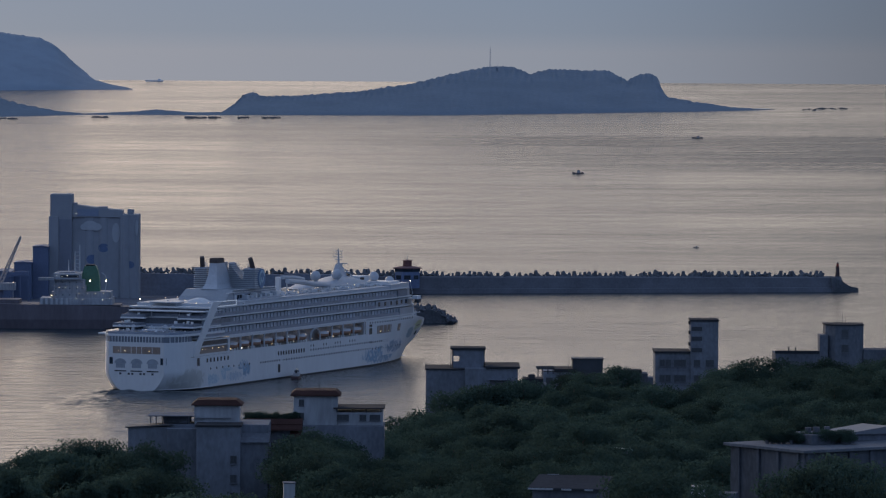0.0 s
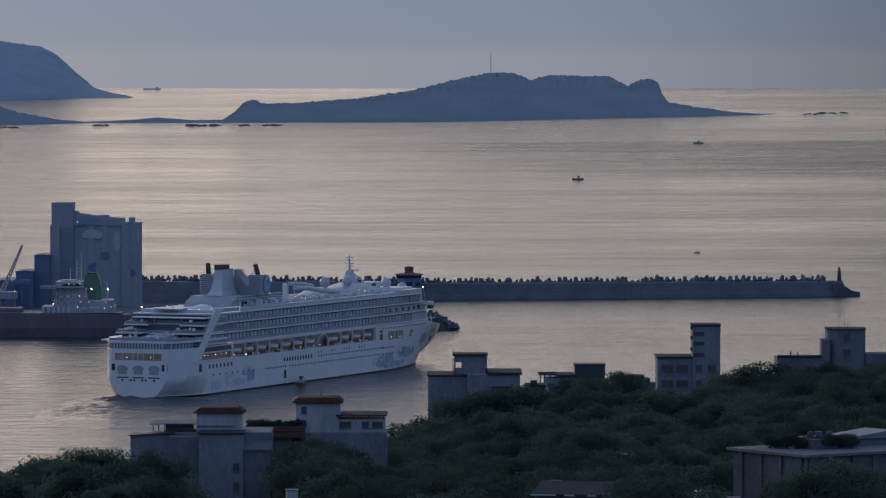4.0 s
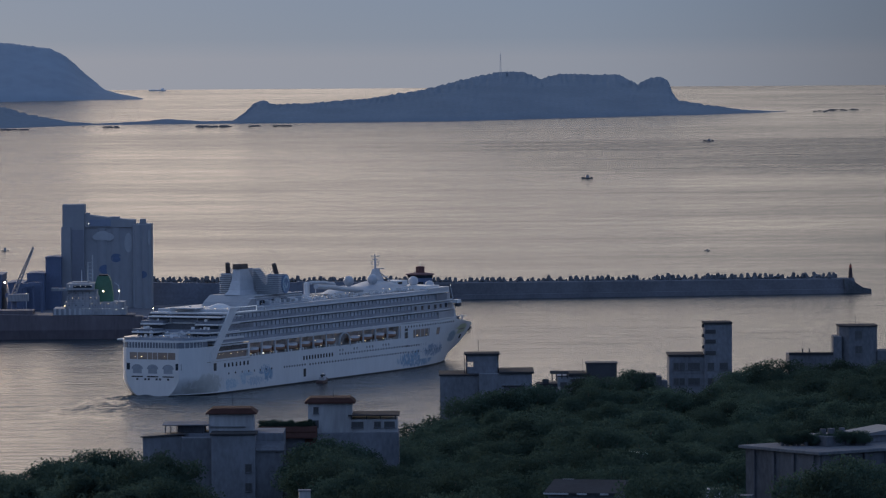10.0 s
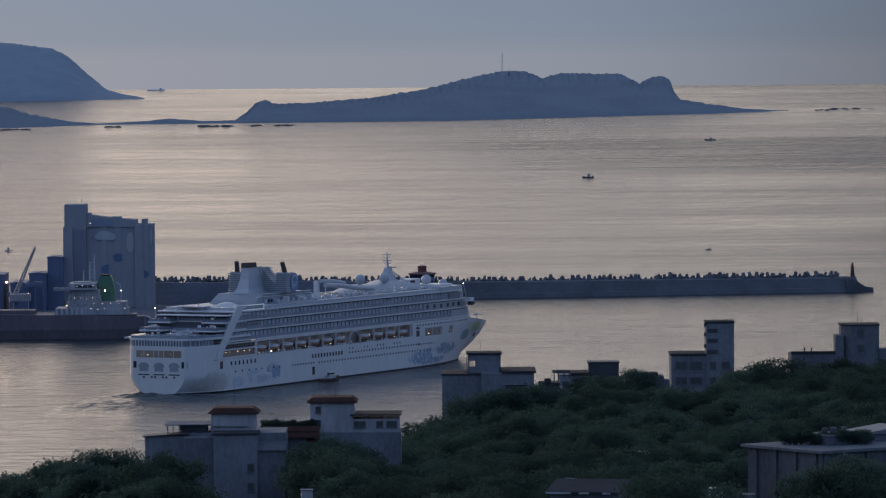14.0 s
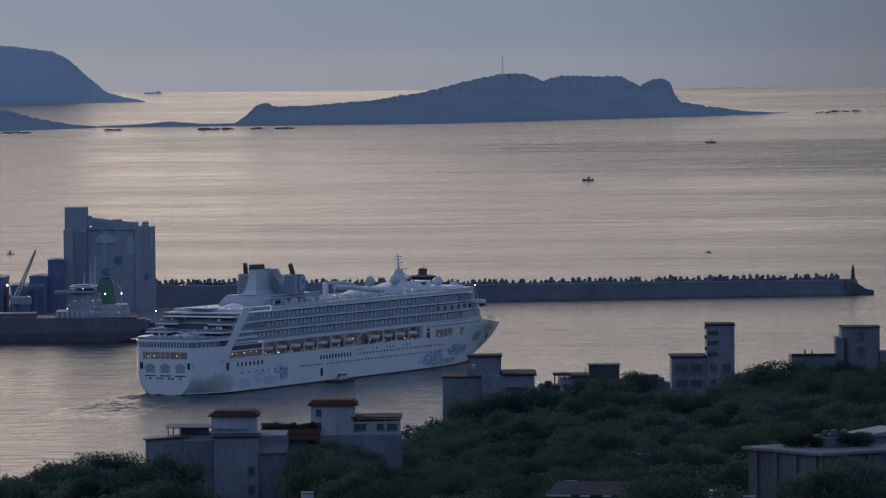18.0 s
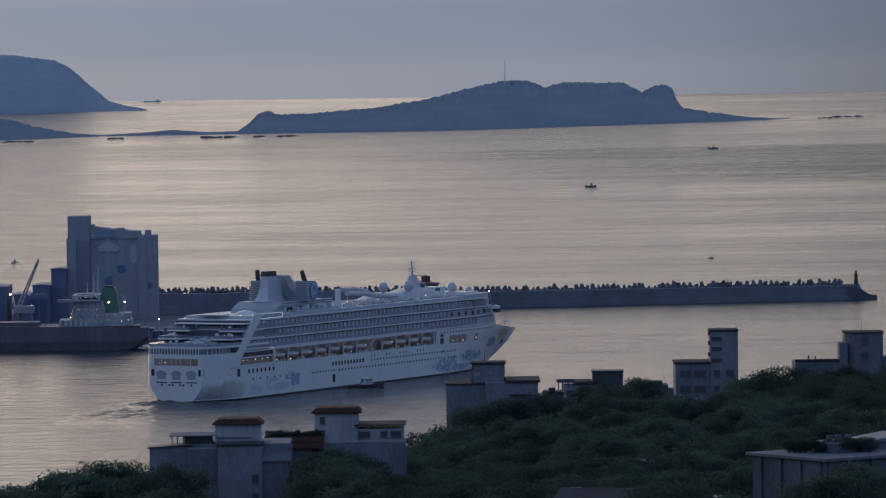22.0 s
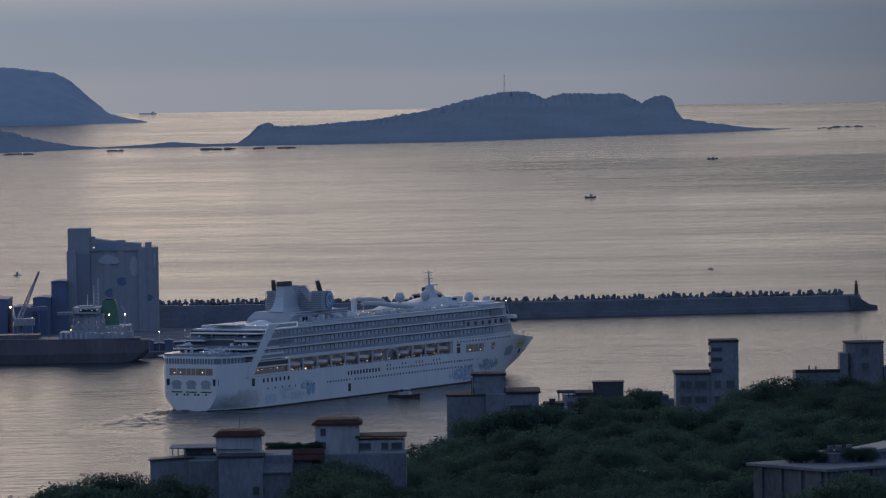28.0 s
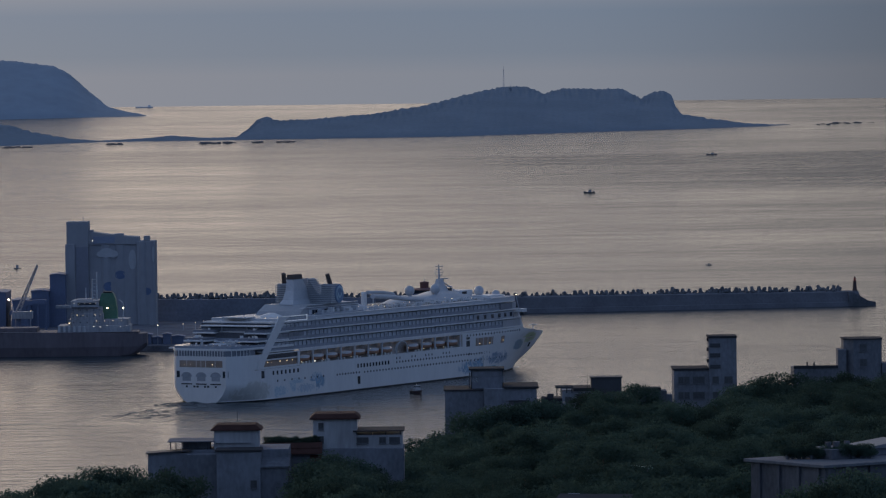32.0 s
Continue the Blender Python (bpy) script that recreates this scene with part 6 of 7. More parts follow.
def tower_house():
    h = house("tower_house", "grey concrete house with a tall stair tower", 46.4, 1050, 43.65)
    bx(h, "wall", 0, 7.2, 0, 10, 0, 16.7, M_PLASTL)
    bx(h, "roof", -0.2, 7.2, -0.3, 10.2, 16.7, 17.1, M_ROOFD)
    bx(h, "stair_tower", 7.1, 12.7, -0.6, 6, 0, 23.2, M_PLASTL)
    bx(h, "tower_top", 6.9, 12.8, -0.8, 6.2, 23.2, 23.6, M_ROOFD)
    for z in (18.6, 20.9, 22.9):
        bx(h, "ledge", 6.7, 7.15, 0.5, 2.2, z - 0.4, z + 0.3, M_DARK)
        bx(h, "tower_band", 7.3, 9.4, -0.72, -0.58, z - 1.6, z - 0.8, M_DARK, 0.0)
    for z in (11.6, 14.7):
        for x in (1.4, 2.6, 5.0):
            window(h, x, z, 0.9 if x < 4 else 2.2, 1.2, 0)
        window(h, 8.4, z, 1.1, 1.2, -0.6)
        window(h, 11.0, z, 1.5, 1.2, -0.6)
        bx(h, "band", 0, 7.1, -0.08, 0.0, z - 1.4, z - 1.15, M_PLASTL, 0.0)


def far_house():
    h = house("roof_tower_house", "grey concrete house with a broad roof tower and aerials", 70.7, 1050, 44)
    bx(h, "wall", 0, 10.5, 0, 10, 0, 16.4, M_PLASTER)
    bx(h, "parapet", -0.1, 10.5, -0.15, 0.1, 16.4, 17.0, M_ROOFD)
    bx(h, "step_tower", 8.9, 10.6, -0.2, 5, 14, 20.2, M_PLASTER)
    part("roof_tower", prism(bmnew(), [(10.2, 1.4), (12.0, -0.5), (16.1, -0.5), (17.9, 1.4), (17.9, 8.0), (10.2, 8.0)], 0, 22.1), M_PLASTER, h)
    part("tower_top", prism(bmnew(), [(10.05, 1.3), (11.9, -0.65), (16.2, -0.65), (18.05, 1.3), (18.05, 8.2), (10.05, 8.2)], 22.1, 22.35), M_ROOFD, h)
    for x, l in ((13.7, 2.0), (14.4, 1.4)):
        part("aerial", tube(bmnew(), (x, 3, 22.3), (x, 3, 22.3 + l), 0.05, 0.03, 5), M_DARK, h)
    for x, z in ((2.6, 17.3), (4.0, 17.2)):
        bx(h, "vent_pipe", x, x + 0.3, 1, 1.3, 16.4, z + 0.4, M_DARK)
    for z in (17.5, 20.5):
        window(h, 14.0, z, 1.2, 1.3, -0.5)
    bx(h, "side_roof", 17.9, 24, 1, 8, 0, 17.2, M_PLASTER)
    bx(h, "tarpaulin", 10.4, 13.8, -3.5, -0.6, 13.6, 13.8, M_TIN, 0.02, "pale sheet roof among the trees")


def left_house():
    h = house("red_capped_house", "pale grey house with a red-tiled roof turret", -43.6, 758, 46)
    top = 20.0
    bx(h, "wall", 0, 6.5, 2, 6.0, 0, top - 0.1, M_PLASTL)
    part("eave", prism(bmnew(), [(-0.35, top - 0.25), (6.5, top + 0.15), (6.5, top + 0.3), (-0.35, top - 0.1)], 1.6, 6.2, axis="y"), M_DARK, h, "thin dark sloping eave")
    bx(h, "wall", 6.0, 20.6, 3, 14, 0, top + 0.2, M_PLASTL)
    bx(h, "front_wall", 5.8, 10.5, -0.4, 4, 0, top - 0.2, M_PLASTER)
    bx(h, "front_wall", 10.2, 16.6, -1.6, 4, 0, top + 0.2, M_PLASTL)
    bx(h, "front_wall", 16.4, 20.6, -0.9, 4, 0, top - 2.2, M_PLASTER)
    part("lean_roof", prism(bmnew(), [(-1.2, top - 2.2), (4, top - 2.2), (4, top - 0.7), (-1.2, top - 2.0)], 16.4, 20.8, axis="x"), M_PLASTER, h)
    bx(h, "cornice", 10.0, 16.8, -1.8, 4, top + 0.2, top + 0.5, M_ROOFD)
    bx(h, "shade_canopy", 2.8, 9.7, 3, 10.5, top + 1.35, top + 1.5, M_PLASTL, 0.02)
    for x in (3.2, 4.0, 4.9, 8.6):
        bx(h, "canopy_post", x, x + 0.14, 3.3, 3.45, top + 0.25, top + 1.35, M_DARK, 0.0)
    bx(h, "canopy_wall", 5.0, 9.0, 5, 9, top + 0.25, top + 1.35, M_PLASTER)
    bx(h, "turret", 9.6, 16.2, 4.5, 10, top, top + 2.9, M_WALLW, 0.05, "pale roof turret")
    bx(h, "turret_shade", 9.9, 15.0, 4.2, 4.5, top + 1.0, top + 1.12, M_TIN, 0.0)
    cap = bmnew()
    loft(cap, [[(a, c, z) for a, c in ((9.1 + k, 4.0 + k * 0.6), (16.7 - k, 4.0 + k * 0.6), (16.7 - k, 10.5 - k * 0.6), (9.1 + k, 10.5 - k * 0.6))] for k, z in ((0, top + 2.9), (0.05, top + 3.05), (0.9, top + 3.7), (1.0, top + 3.75))], closed=True, cap=True)
    part("tiled_cap", cap, M_REDT, h, "dark red tiled hip roof")
    for z in (top - 4.6, top - 7.4, top - 10.0):
        window(h, 15.6, z, 0.75, 1.0, -1.6)
        window(h, 8.0, z, 1.0, 1.2, -0.4)
    window(h, 2.6, top - 3.2, 1.2, 1.3, 2)
    part("aerial", tube(bmnew(), (13.0, 7, top + 4), (13.0, 7, top + 5.8), 0.05, 0.03, 5), M_DARK, h)


def red_house():
    h = house("white_turret_house", "pale house with red tile bands and a white roof turret", -27.6, 774, 46)
    bx(h, "wall", 0, 9.0, 0, 10, 0, 19.2, M_PLASTL)
    bx(h, "parapet", 0, 9.0, -0.3, 9, 19.2, 19.5, M_REDT)
    part("tile_band", loft(bmnew(), [[(-1.1, -1.0, 18.5), (9.2, -1.0, 18.5), (9.2, 6.5, 18.5), (-1.1, 6.5, 18.5)], [(-1.0, -0.9, 18.75), (9.2, -0.9, 18.75), (9.2, 6.4, 18.75), (-1.0, 6.4, 18.75)], [(0.9, 0.7, 20.1), (9.2, 0.7, 20.1), (9.2, 5.0, 20.1), (0.9, 5.0, 20.1)]], closed=True, cap=True), M_REDT, h, "dark red tiled hip roof")
    part("tile_band", prism(bmnew(), [(-1.0, 17.2), (0.2, 18.6), (0.2, 17.2)], 7.4, 9.2, axis="x"), M_REDT, h)
    for x in (2.0, 4.2, 6.4):
        window(h, x, 16.0, 1.2, 1.2, 0)
    bx(h, "wall", 9.0, 21.4, 2, 12, 0, 19.0, M_PLASTL)
    bx(h, "turret", 7.8, 14.4, 3, 9, 19, 23.4, M_WALLW, 0.05, "white roof turret")
    cap = bmnew()
    loft(cap, [[(a, c, z) for a, c in ((7.3 + k, 2.5 + k), (14.9 - k, 2.5 + k), (14.9 - k, 9.5 - k), (7.3 + k, 9.5 - k))] for k, z in ((0, 23.4), (0.05, 23.65), (0.7, 24.2), (0.8, 24.25))], closed=True, cap=True)
    part("tiled_cap", cap, M_REDT, h, "dark red tiled flat roof")
    for z in (20.4, 22.4):
        window(h, 9.0, z, 0.6, 0.8, 3)
    bx(h, "wing", 14.42, 21.2, 3.1, 11, 19, 21.0, M_WALLW)
    bx(h, "wing_roof", 13.8, 21.5, 2.6, 11.2, 21.5, 21.7, M_ROOFD, 0.02)
    for x in (14.2, 16.5, 18.6, 20.8):
        bx(h, "roof_post", x, x + 0.15, 2.9, 3.05, 21.0, 21.5, M_DARK, 0.0)
    window(h, 15.2, 20.2, 1.6, 0.7, 3)
    window(h, 18.2, 20.2, 0.8, 0.7, 3)
    window(h, 20.0, 20.2, 1.4, 0.7, 3)
    part("aerial", tube(bmnew(), (11.6, 5, 24.2), (11.6, 5, 25.6), 0.05, 0.03, 5), M_DARK, h)


def near_house():
    h = house("flat_roof_hall", "broad grey building with pale flat roof and pilasters", 43.15, 590, 58, 35)
    w, d, top = 26, 13.6, 17.6
    bx(h, "wall", 0, w, 0, d, 0, top, M_PLASTH)
    bx(h, "roof_slab", -0.6, w + 0.6, -0.6, d + 0.6, top, top + 0.35, M_SLAB, 0.04, "pale flat roof slab")
    for i in range(9):
        bx(h, "pilaster", 0.2 + 3.1 * i, 0.7 + 3.1 * i, -0.3, 0, 0, top, M_PLASTH)
    for i in range(4):
        bx(h, "pilaster", -0.3, 0, 0.8 + 3.6 * i, 1.3 + 3.6 * i, 0, top, M_PLASTH)
    for i in range(8):
        window(h, 1.9 + 3.1 * i, top - 3.0, 1.5, 1.8, 0)
        window(h, 1.9 + 3.1 * i, top - 6.6, 1.5, 1.8, 0)
    bx(h, "roof_house", 5.5, 12, 5.5, 11, top + 0.35, top + 1.5, M_PLASTER)
    for x, r in ((7.0, 0.38), (8.2, 0.42), (9.8, 0.35)):
        part("water_tank", tube(bmnew(), (x, 8, top + 1.5), (x, 8, top + 2.2), r, r, 12), M_PLASTER, h)
    part("tin_roof", prism(bmnew(), [(12.5, top + 1.4), (18.5, top + 2.0), (23, top + 1.2), (23, top + 1.0), (12.5, top + 1.2)], 7, 12, axis="y"), M_TIN, h, "pale sheet-metal roof")
    bx(h, "tin_wall", 13, 22.6, 7.5, 11.5, top + 0.35, top + 1.1, M_PLASTL)


def small_roofs():
    h = house("low_roofed_shed", "low shed with pale roof edges among the trees", 12.6, 610, 60.9, -14)
    bx(h, "wall", 0, 8.2, 0, 5, 0, 9.0, M_PLASTER)
    part("roof", prism(bmnew(), [(-0.5, 8.8), (5.4, 9.9), (5.4, 10.1), (-0.5, 9.0)], -0.4, 8.6, axis="x"), M_ROOFD, h)
    for x0, x1 in ((-0.4, 2.6), (3.6, 4.8), (6.4, 7.4)):
        bx(h, "roof_edge", x0, x1, -0.62, -0.5, 8.75, 8.95, M_WALLW, 0.0, "pale roof edge")
    bx(h, "roof_edge", 0.6, 2.0, 5.3, 5.42, 9.95, 10.15, M_WALLW, 0.0)
    h = house("white_stair_head", "small white roof cabin beside a low wall", -16.7, 612, 58, 4)
    bx(h, "wall", 0, 1.35, 0, 1.6, 0, 12.0, M_WALLW, 0.03)
    bx(h, "cap", -0.08, 1.43, -0.1, 1.7, 12.0, 12.12, M_PLASTL, 0.02)
    bx(h, "low_wall", -3.5, 1.0, -0.8, -0.4, 0, 8.6, M_PLASTER)
    bx(h, "chest", -2.0, -1.1, -1.4, -0.9, 8.0, 10.3, M_WALLW)
    h = house("white_cabin", "small white cabin half hidden by leaves", 30.2, 590, 60, -8)
    bx(h, "wall", 0, 1.7, 0, 2, 0, 11.6, M_WALLW, 0.03)
    bx(h, "roof", -0.1, 1.8, -0.1, 2.1, 11.6, 11.75, M_TIN, 0.02)
    bx(h, "low_roof", 2.0, 5.2, 0.5, 3, 0, 11.0, M_PLASTER)
    h = house("green_roof_hut", "hut with a pale green roof between tree crowns", 24.0, 700, 58.75, 0)
    bx(h, "wall", 0, 3.8, 0, 3, 0, 8.6, M_PLASTER)
    bx(h, "roof", -0.2, 4.0, -0.3, 3.2, 8.6, 8.85, mat("pale_green_sheet", (0.16, 0.27, 0.22), 0.6, size=2), 0.02)
    h = house("dark_low_house", "low dark house with a pale wall", -57.2, 640, 58, 6)
    bx(h, "wall", 0, 7.0, 0, 6, 0, 8.6, M_PLASTER)
    bx(h, "roof", -0.3, 7.3, -0.3, 6.3, 8.6, 8.85, M_SLAB, 0.03)
    window(h, 2.0, 7.2, 1.2, 1.0, 0)
    window(h, 4.8, 7.2, 1.2, 1.0, 0)


def cable():
    c = thing("overhead_cable", pose(0, 0, 0), "thin dark overhead cable between two houses", "cable")
    p, q = Vector((59.0, 1049, 55.0)), Vector((71.0, 1049.5, 60.2))
    pts = [p.lerp(q, k / 8) - Vector((0, 0, 1.2 * math.sin(math.pi * k / 8))) for k in range(9)]
    bm = bmnew()
    for a, b in zip(pts, pts[1:]):
        tube(bm, a, b, 0.045, 0.045, 5)
    part("wire", bm, M_DARK, c)


cable()
block_house()
mid_house()
tower_house()
far_house()
left_house()
red_house()
near_house()
small_roofs()


# ---- trees on the hillside ----
def tree_kind(seed, h, spread, lobes, leaf, count, spiky=False):
    """A tree with tapered trunk and limbs and a crown of many leaf sprays; returns its meshes."""
    rnd = random.Random(seed)
    wood = bmnew()
    tube(wood, (0, 0, -1.5), (rnd.uniform(-0.2, 0.2), rnd.uniform(-0.2, 0.2), h * 0.5), 0.30, 0.17, 7)
    centres = []
    for i in range(lobes):
        a = 2 * math.pi * (i + rnd.random() * 0.7) / lobes
        rr = spread * (0.25 + 0.45 * rnd.random()) * (0.3 if i == 0 else 1)
        c = Vector((rr * math.cos(a), rr * math.sin(a), h * (0.88 if i == 0 else rnd.uniform(0.42, 0.80))))
        centres.append((c, spread * rnd.uniform(0.30, 0.46), h * rnd.uniform(0.14, 0.22)))
        tube(wood, (0, 0, h * rnd.uniform(0.25, 0.45)), c, 0.13, 0.05, 5)
    verts, faces = [], []
    for _ in range(count):
        c, rx, rz = rnd.choice(centres)
        while True:
            v = Vector((rnd.uniform(-1, 1), rnd.uniform(-1, 1), rnd.uniform(-1, 1)))
            if 0.2 < v.length < 1:
                break
        v = v.normalized() * (0.55 + 0.62 * rnd.random() ** 1.5) * (1 + 0.3 * noise.noise(c + v * 1.7))
        p = c + Vector((v.x * rx, v.y * rx, v.z * rz))
        n = (0.35 * v + Vector((rnd.uniform(-1, 1), rnd.uniform(-1, 1), rnd.uniform(-0.6, 1)))).normalized()
        t = n.orthogonal().normalized()
        t.rotate(Matrix.Rotation(rnd.uniform(0, 6.28), 3, n))
        b = n.cross(t)
        s = leaf * rnd.uniform(0.6, 1.3)
        lng = 2.4 if spiky else 1.25
        k = len(verts)
        verts += [p - t * s * 0.35 * lng, p + b * s * 0.42 + n * s * 0.1, p + t * s * 0.65 * lng + n * s * rnd.uniform(-0.2, 0.25), p - b * s * 0.42 + n * s * 0.1]
        faces += [(k, k + 1, k + 2), (k, k + 2, k + 3)]
    crown = bpy.data.meshes.new("crown")
    crown.from_pydata([tuple(v) for v in verts], [], faces)
    crown.materials.append(M_LEAF)
    tm = bpy.data.meshes.new("trunk")
    wood.to_mesh(tm)
    wood.free()
    tm.materials.append(M_BARK)
    return tm, crown


KINDS = [tree_kind(11, 8.2, 6.6, 14, 0.27, 9500), tree_kind(12, 7.6, 7.2, 15, 0.26, 10500), tree_kind(13, 8.8, 6.0, 13, 0.28, 8800), tree_kind(14, 7.8, 6.8, 16, 0.26, 10000),
         tree_kind(15, 8.6, 5.4, 11, 0.27, 7500), tree_kind(16, 7.2, 6.4, 13, 0.27, 8800), tree_kind(17, 8.4, 4.0, 8, 0.30, 4200, True)]
HOUSES = ((-2, 24, 956, 976), (20, 45, 996, 1012), (45, 60, 1046, 1062), (69, 96, 1046, 1062), (-45, -22, 754, 774), (-29, -5, 770, 788), (34, 75, 584, 618), (9, 20, 605, 617), (-21, -14, 608, 616), (29, 36, 587, 595), (23, 29, 697, 705), (-58, -49, 637, 648))


def tree(kind, x, y, z, s, turn, tall=1.0, label="leafy dark green broadleaf tree on the hillside"):
    tm, cm = KINDS[kind]
    t = tagged(new("tree"), label, "tree", "hillside trees")
    t.matrix_world = Matrix.Translation((x, y, z)) @ Matrix.Rotation(turn, 4, "Z")
    a, b = new("trunk", tm), new("crown", cm)
    a.parent = b.parent = t
    a.scale = b.scale = (s, s, s * tall)
    return t


def wood():
    rnd = random.Random(21)
    n = 0
    y = 516.0
    while y < 1030:
        a = -0.098
        step = 7.4 / y
        a += rnd.random() * step
        while a < 0.097:
            yy = y + rnd.uniform(-10, 10)
            x = a * yy
            a += step * rnd.uniform(0.8, 1.2)
            d = ridge_d(x / yy)
            if yy > d + 6 or any(x0 - 2.8 < x < x1 + 2.8 and y0 - 3 < yy < y1 + 3 for x0, x1, y0, y1 in HOUSES):
                continue
            b = x / yy
            if -0.051 < b < -0.0285 and yy > 560:
                continue                     # the open side of the red-capped house
            if b > 0.056 and 535 < yy < 620:
                continue
            if (-0.03 < b < -0.022 or 0.013 < b < 0.034 or 0.046 < b < 0.057) and (500 if 0.015 < b < 0.031 else 560) < yy < 612:
                continue
            if n >= 300:
                return
            n += 1
            kind = rnd.randrange(6) if not (b < -0.055 and rnd.random() < 0.5) else 6
            tree(kind, x, yy, ground_z(x, yy) - 0.2, rnd.uniform(0.82, 1.14) * (0.8 if b < -0.055 and yy > 700 else 1), rnd.uniform(0, 6.28))
        y += 31 if y < 700 else 26
    return n


wood()
for x, y, s in ((57.5, 1000, 1.1), (61.5, 1004, 1.15), (65.5, 1008, 1.2), (69, 1000, 1.15), (73, 1010, 1.1), (-5.5, 925, 1.15), (-1.5, 932, 1.2), (2.5, 936, 1.1), (-8.5, 915, 1.1), (5.5, 938, 1.32), (9.5, 940, 1.36), (13.5, 942, 1.4), (17.5, 944, 1.36), (0.5, 940, 1.22), (21.0, 950, 1.25), (24.2, 688, 1.0), (27.6, 690, 1.05), (21.5, 690, 0.95), (-60.9, 726, 0.92), (-58.5, 725, 0.96), (-56.3, 726, 0.95), (-54.1, 727, 0.95), (-52.4, 725, 0.93), (-50.3, 726, 0.97), (-48.6, 726, 0.97), (-46.8, 727, 0.95), (-45.0, 725, 0.97), (-43.2, 726, 0.90), (-41.6, 725, 0.86), (-44.5, 744, 0.72), (-40.5, 748, 0.72), (-18.5, 762, 1.1), (-12.5, 764, 1.0), (-19.0, 752, 0.9), (-15.0, 752, 1.0)):
    tree(int(x * 3) % 6, x, y, ground_z(x, y) - 0.3, s, x)
for x, y, s, tall in ((40.2, 560, 0.95, 1.12), (43.2, 561, 1.1, 1.25), (46.4, 566, 1.0, 1.15)):
    tree(int(x) % 6, x, y, ground_z(x, y) - 0.3, s, x, tall, "tall dark green tree close before the flat-roofed hall")


def potted_shrub(x, y, z, s, turn):
    p = tagged(new("potted_shrub"), "bushy dark green shrub in a grey pot on a roof", "plant", "roof plants")
    p.matrix_world = Matrix.Translation((x, y, z)) @ Matrix.Rotation(turn, 4, "Z")
    part("pot", tube(bmnew(), (0, 0, 0), (0, 0, 0.45), 0.22, 0.30, 10), M_PLASTER, p, "grey pot")
    f = new("foliage", KINDS[int(turn * 10) % 6][1])
    f.parent = p
    f.location = (0, 0, -0.28)
    f.scale = (0.17 * s, 0.17 * s, 0.19 * s)


rnd = random.Random(77)
for k in range(16):
    c, sn = math.cos(radians(35)), math.sin(radians(35))
    lx, ly = 3.0 + 0.5 * k, 9.4 - 0.34 * k + rnd.uniform(-0.4, 0.4)
    potted_shrub(42.6 + lx * c - ly * sn, 590 + lx * sn + ly * c, 75.95, rnd.uniform(0.95, 1.3), rnd.uniform(0, 6.2))
for k in range(11):
    potted_shrub(-26.6 + 0.7 * k + rnd.uniform(-0.2, 0.2), 776.5 + rnd.uniform(-0.5, 0.5), 65.5, rnd.uniform(0.8, 1.15), rnd.uniform(0, 6.2))


# ---- small craft, the wake and a ship on the horizon ----
M_BOATH = mat("dark_blue_boat_hull", (0.085, 0.095, 0.115), 0.5, size=1)
M_BOATW = mat("grey_white_boat_paint", (0.45, 0.45, 0.46), 0.5, size=1)
M_TUGR = mat("dull_red_tug_hull", (0.10, 0.055, 0.05), 0.55, size=1, dirt=0.3)
M_HORIZ = mat("hazy_grey_ship_paint", (0.88, 0.89, 0.90), 0.8, var=0.03, size=5)


def at_sea(bearing, fall):
    d = dist_at(fall)
    return bearing * d, d, sea_z(d)


def small_boat(name, label, length, hull_m, turn, start, house=0.35):
    b = thing(name, pose(*start, 0, 0, turn), label, "boat", group="small craft")
    L = length
    def ring(k, hw, top):
        x = L * (k - 0.5)
        return [(x, -hw, top), (x, -hw * 0.8, 0), (x, 0, -0.5), (x, hw * 0.8, 0), (x, hw, top)]
    part("hull", loft(bmnew(), [ring(0, 0.11 * L, 0.10 * L), ring(0.3, 0.14 * L, 0.09 * L), ring(0.65, 0.13 * L, 0.10 * L), ring(0.88, 0.06 * L, 0.14 * L), ring(1, 0.01 * L, 0.18 * L)], closed=True, cap=True), hull_m, b)
    part("wheelhouse", box(bmnew(), -0.18 * L, 0.08 * L, -0.08 * L, 0.08 * L, 0.09 * L, (0.09 + 0.2 * house / 0.35) * L, 0.02 * L), M_BOATW, b)
    part("wheelhouse_roof", box(bmnew(), -0.21 * L, 0.10 * L, -0.09 * L, 0.09 * L, (0.09 + 0.2 * house / 0.35) * L, (0.11 + 0.2 * house / 0.35) * L), M_BOATH, b)
    part("mast", tube(bmnew(), (-0.05 * L, 0, 0.2 * L), (-0.05 * L, 0, 0.5 * L), 0.012 * L, 0.008 * L, 5), M_BOATH, b)
    part("bow_post", tube(bmnew(), (0.33 * L, 0, 0.12 * L), (0.33 * L, 0, 0.26 * L), 0.01 * L, 0.008 * L, 5), M_BOATH, b)
    part("stern_gear", box(bmnew(), -0.45 * L, -0.30 * L, -0.07 * L, 0.07 * L, 0.09 * L, 0.17 * L, 0.01 * L), hull_m, b)
    return b


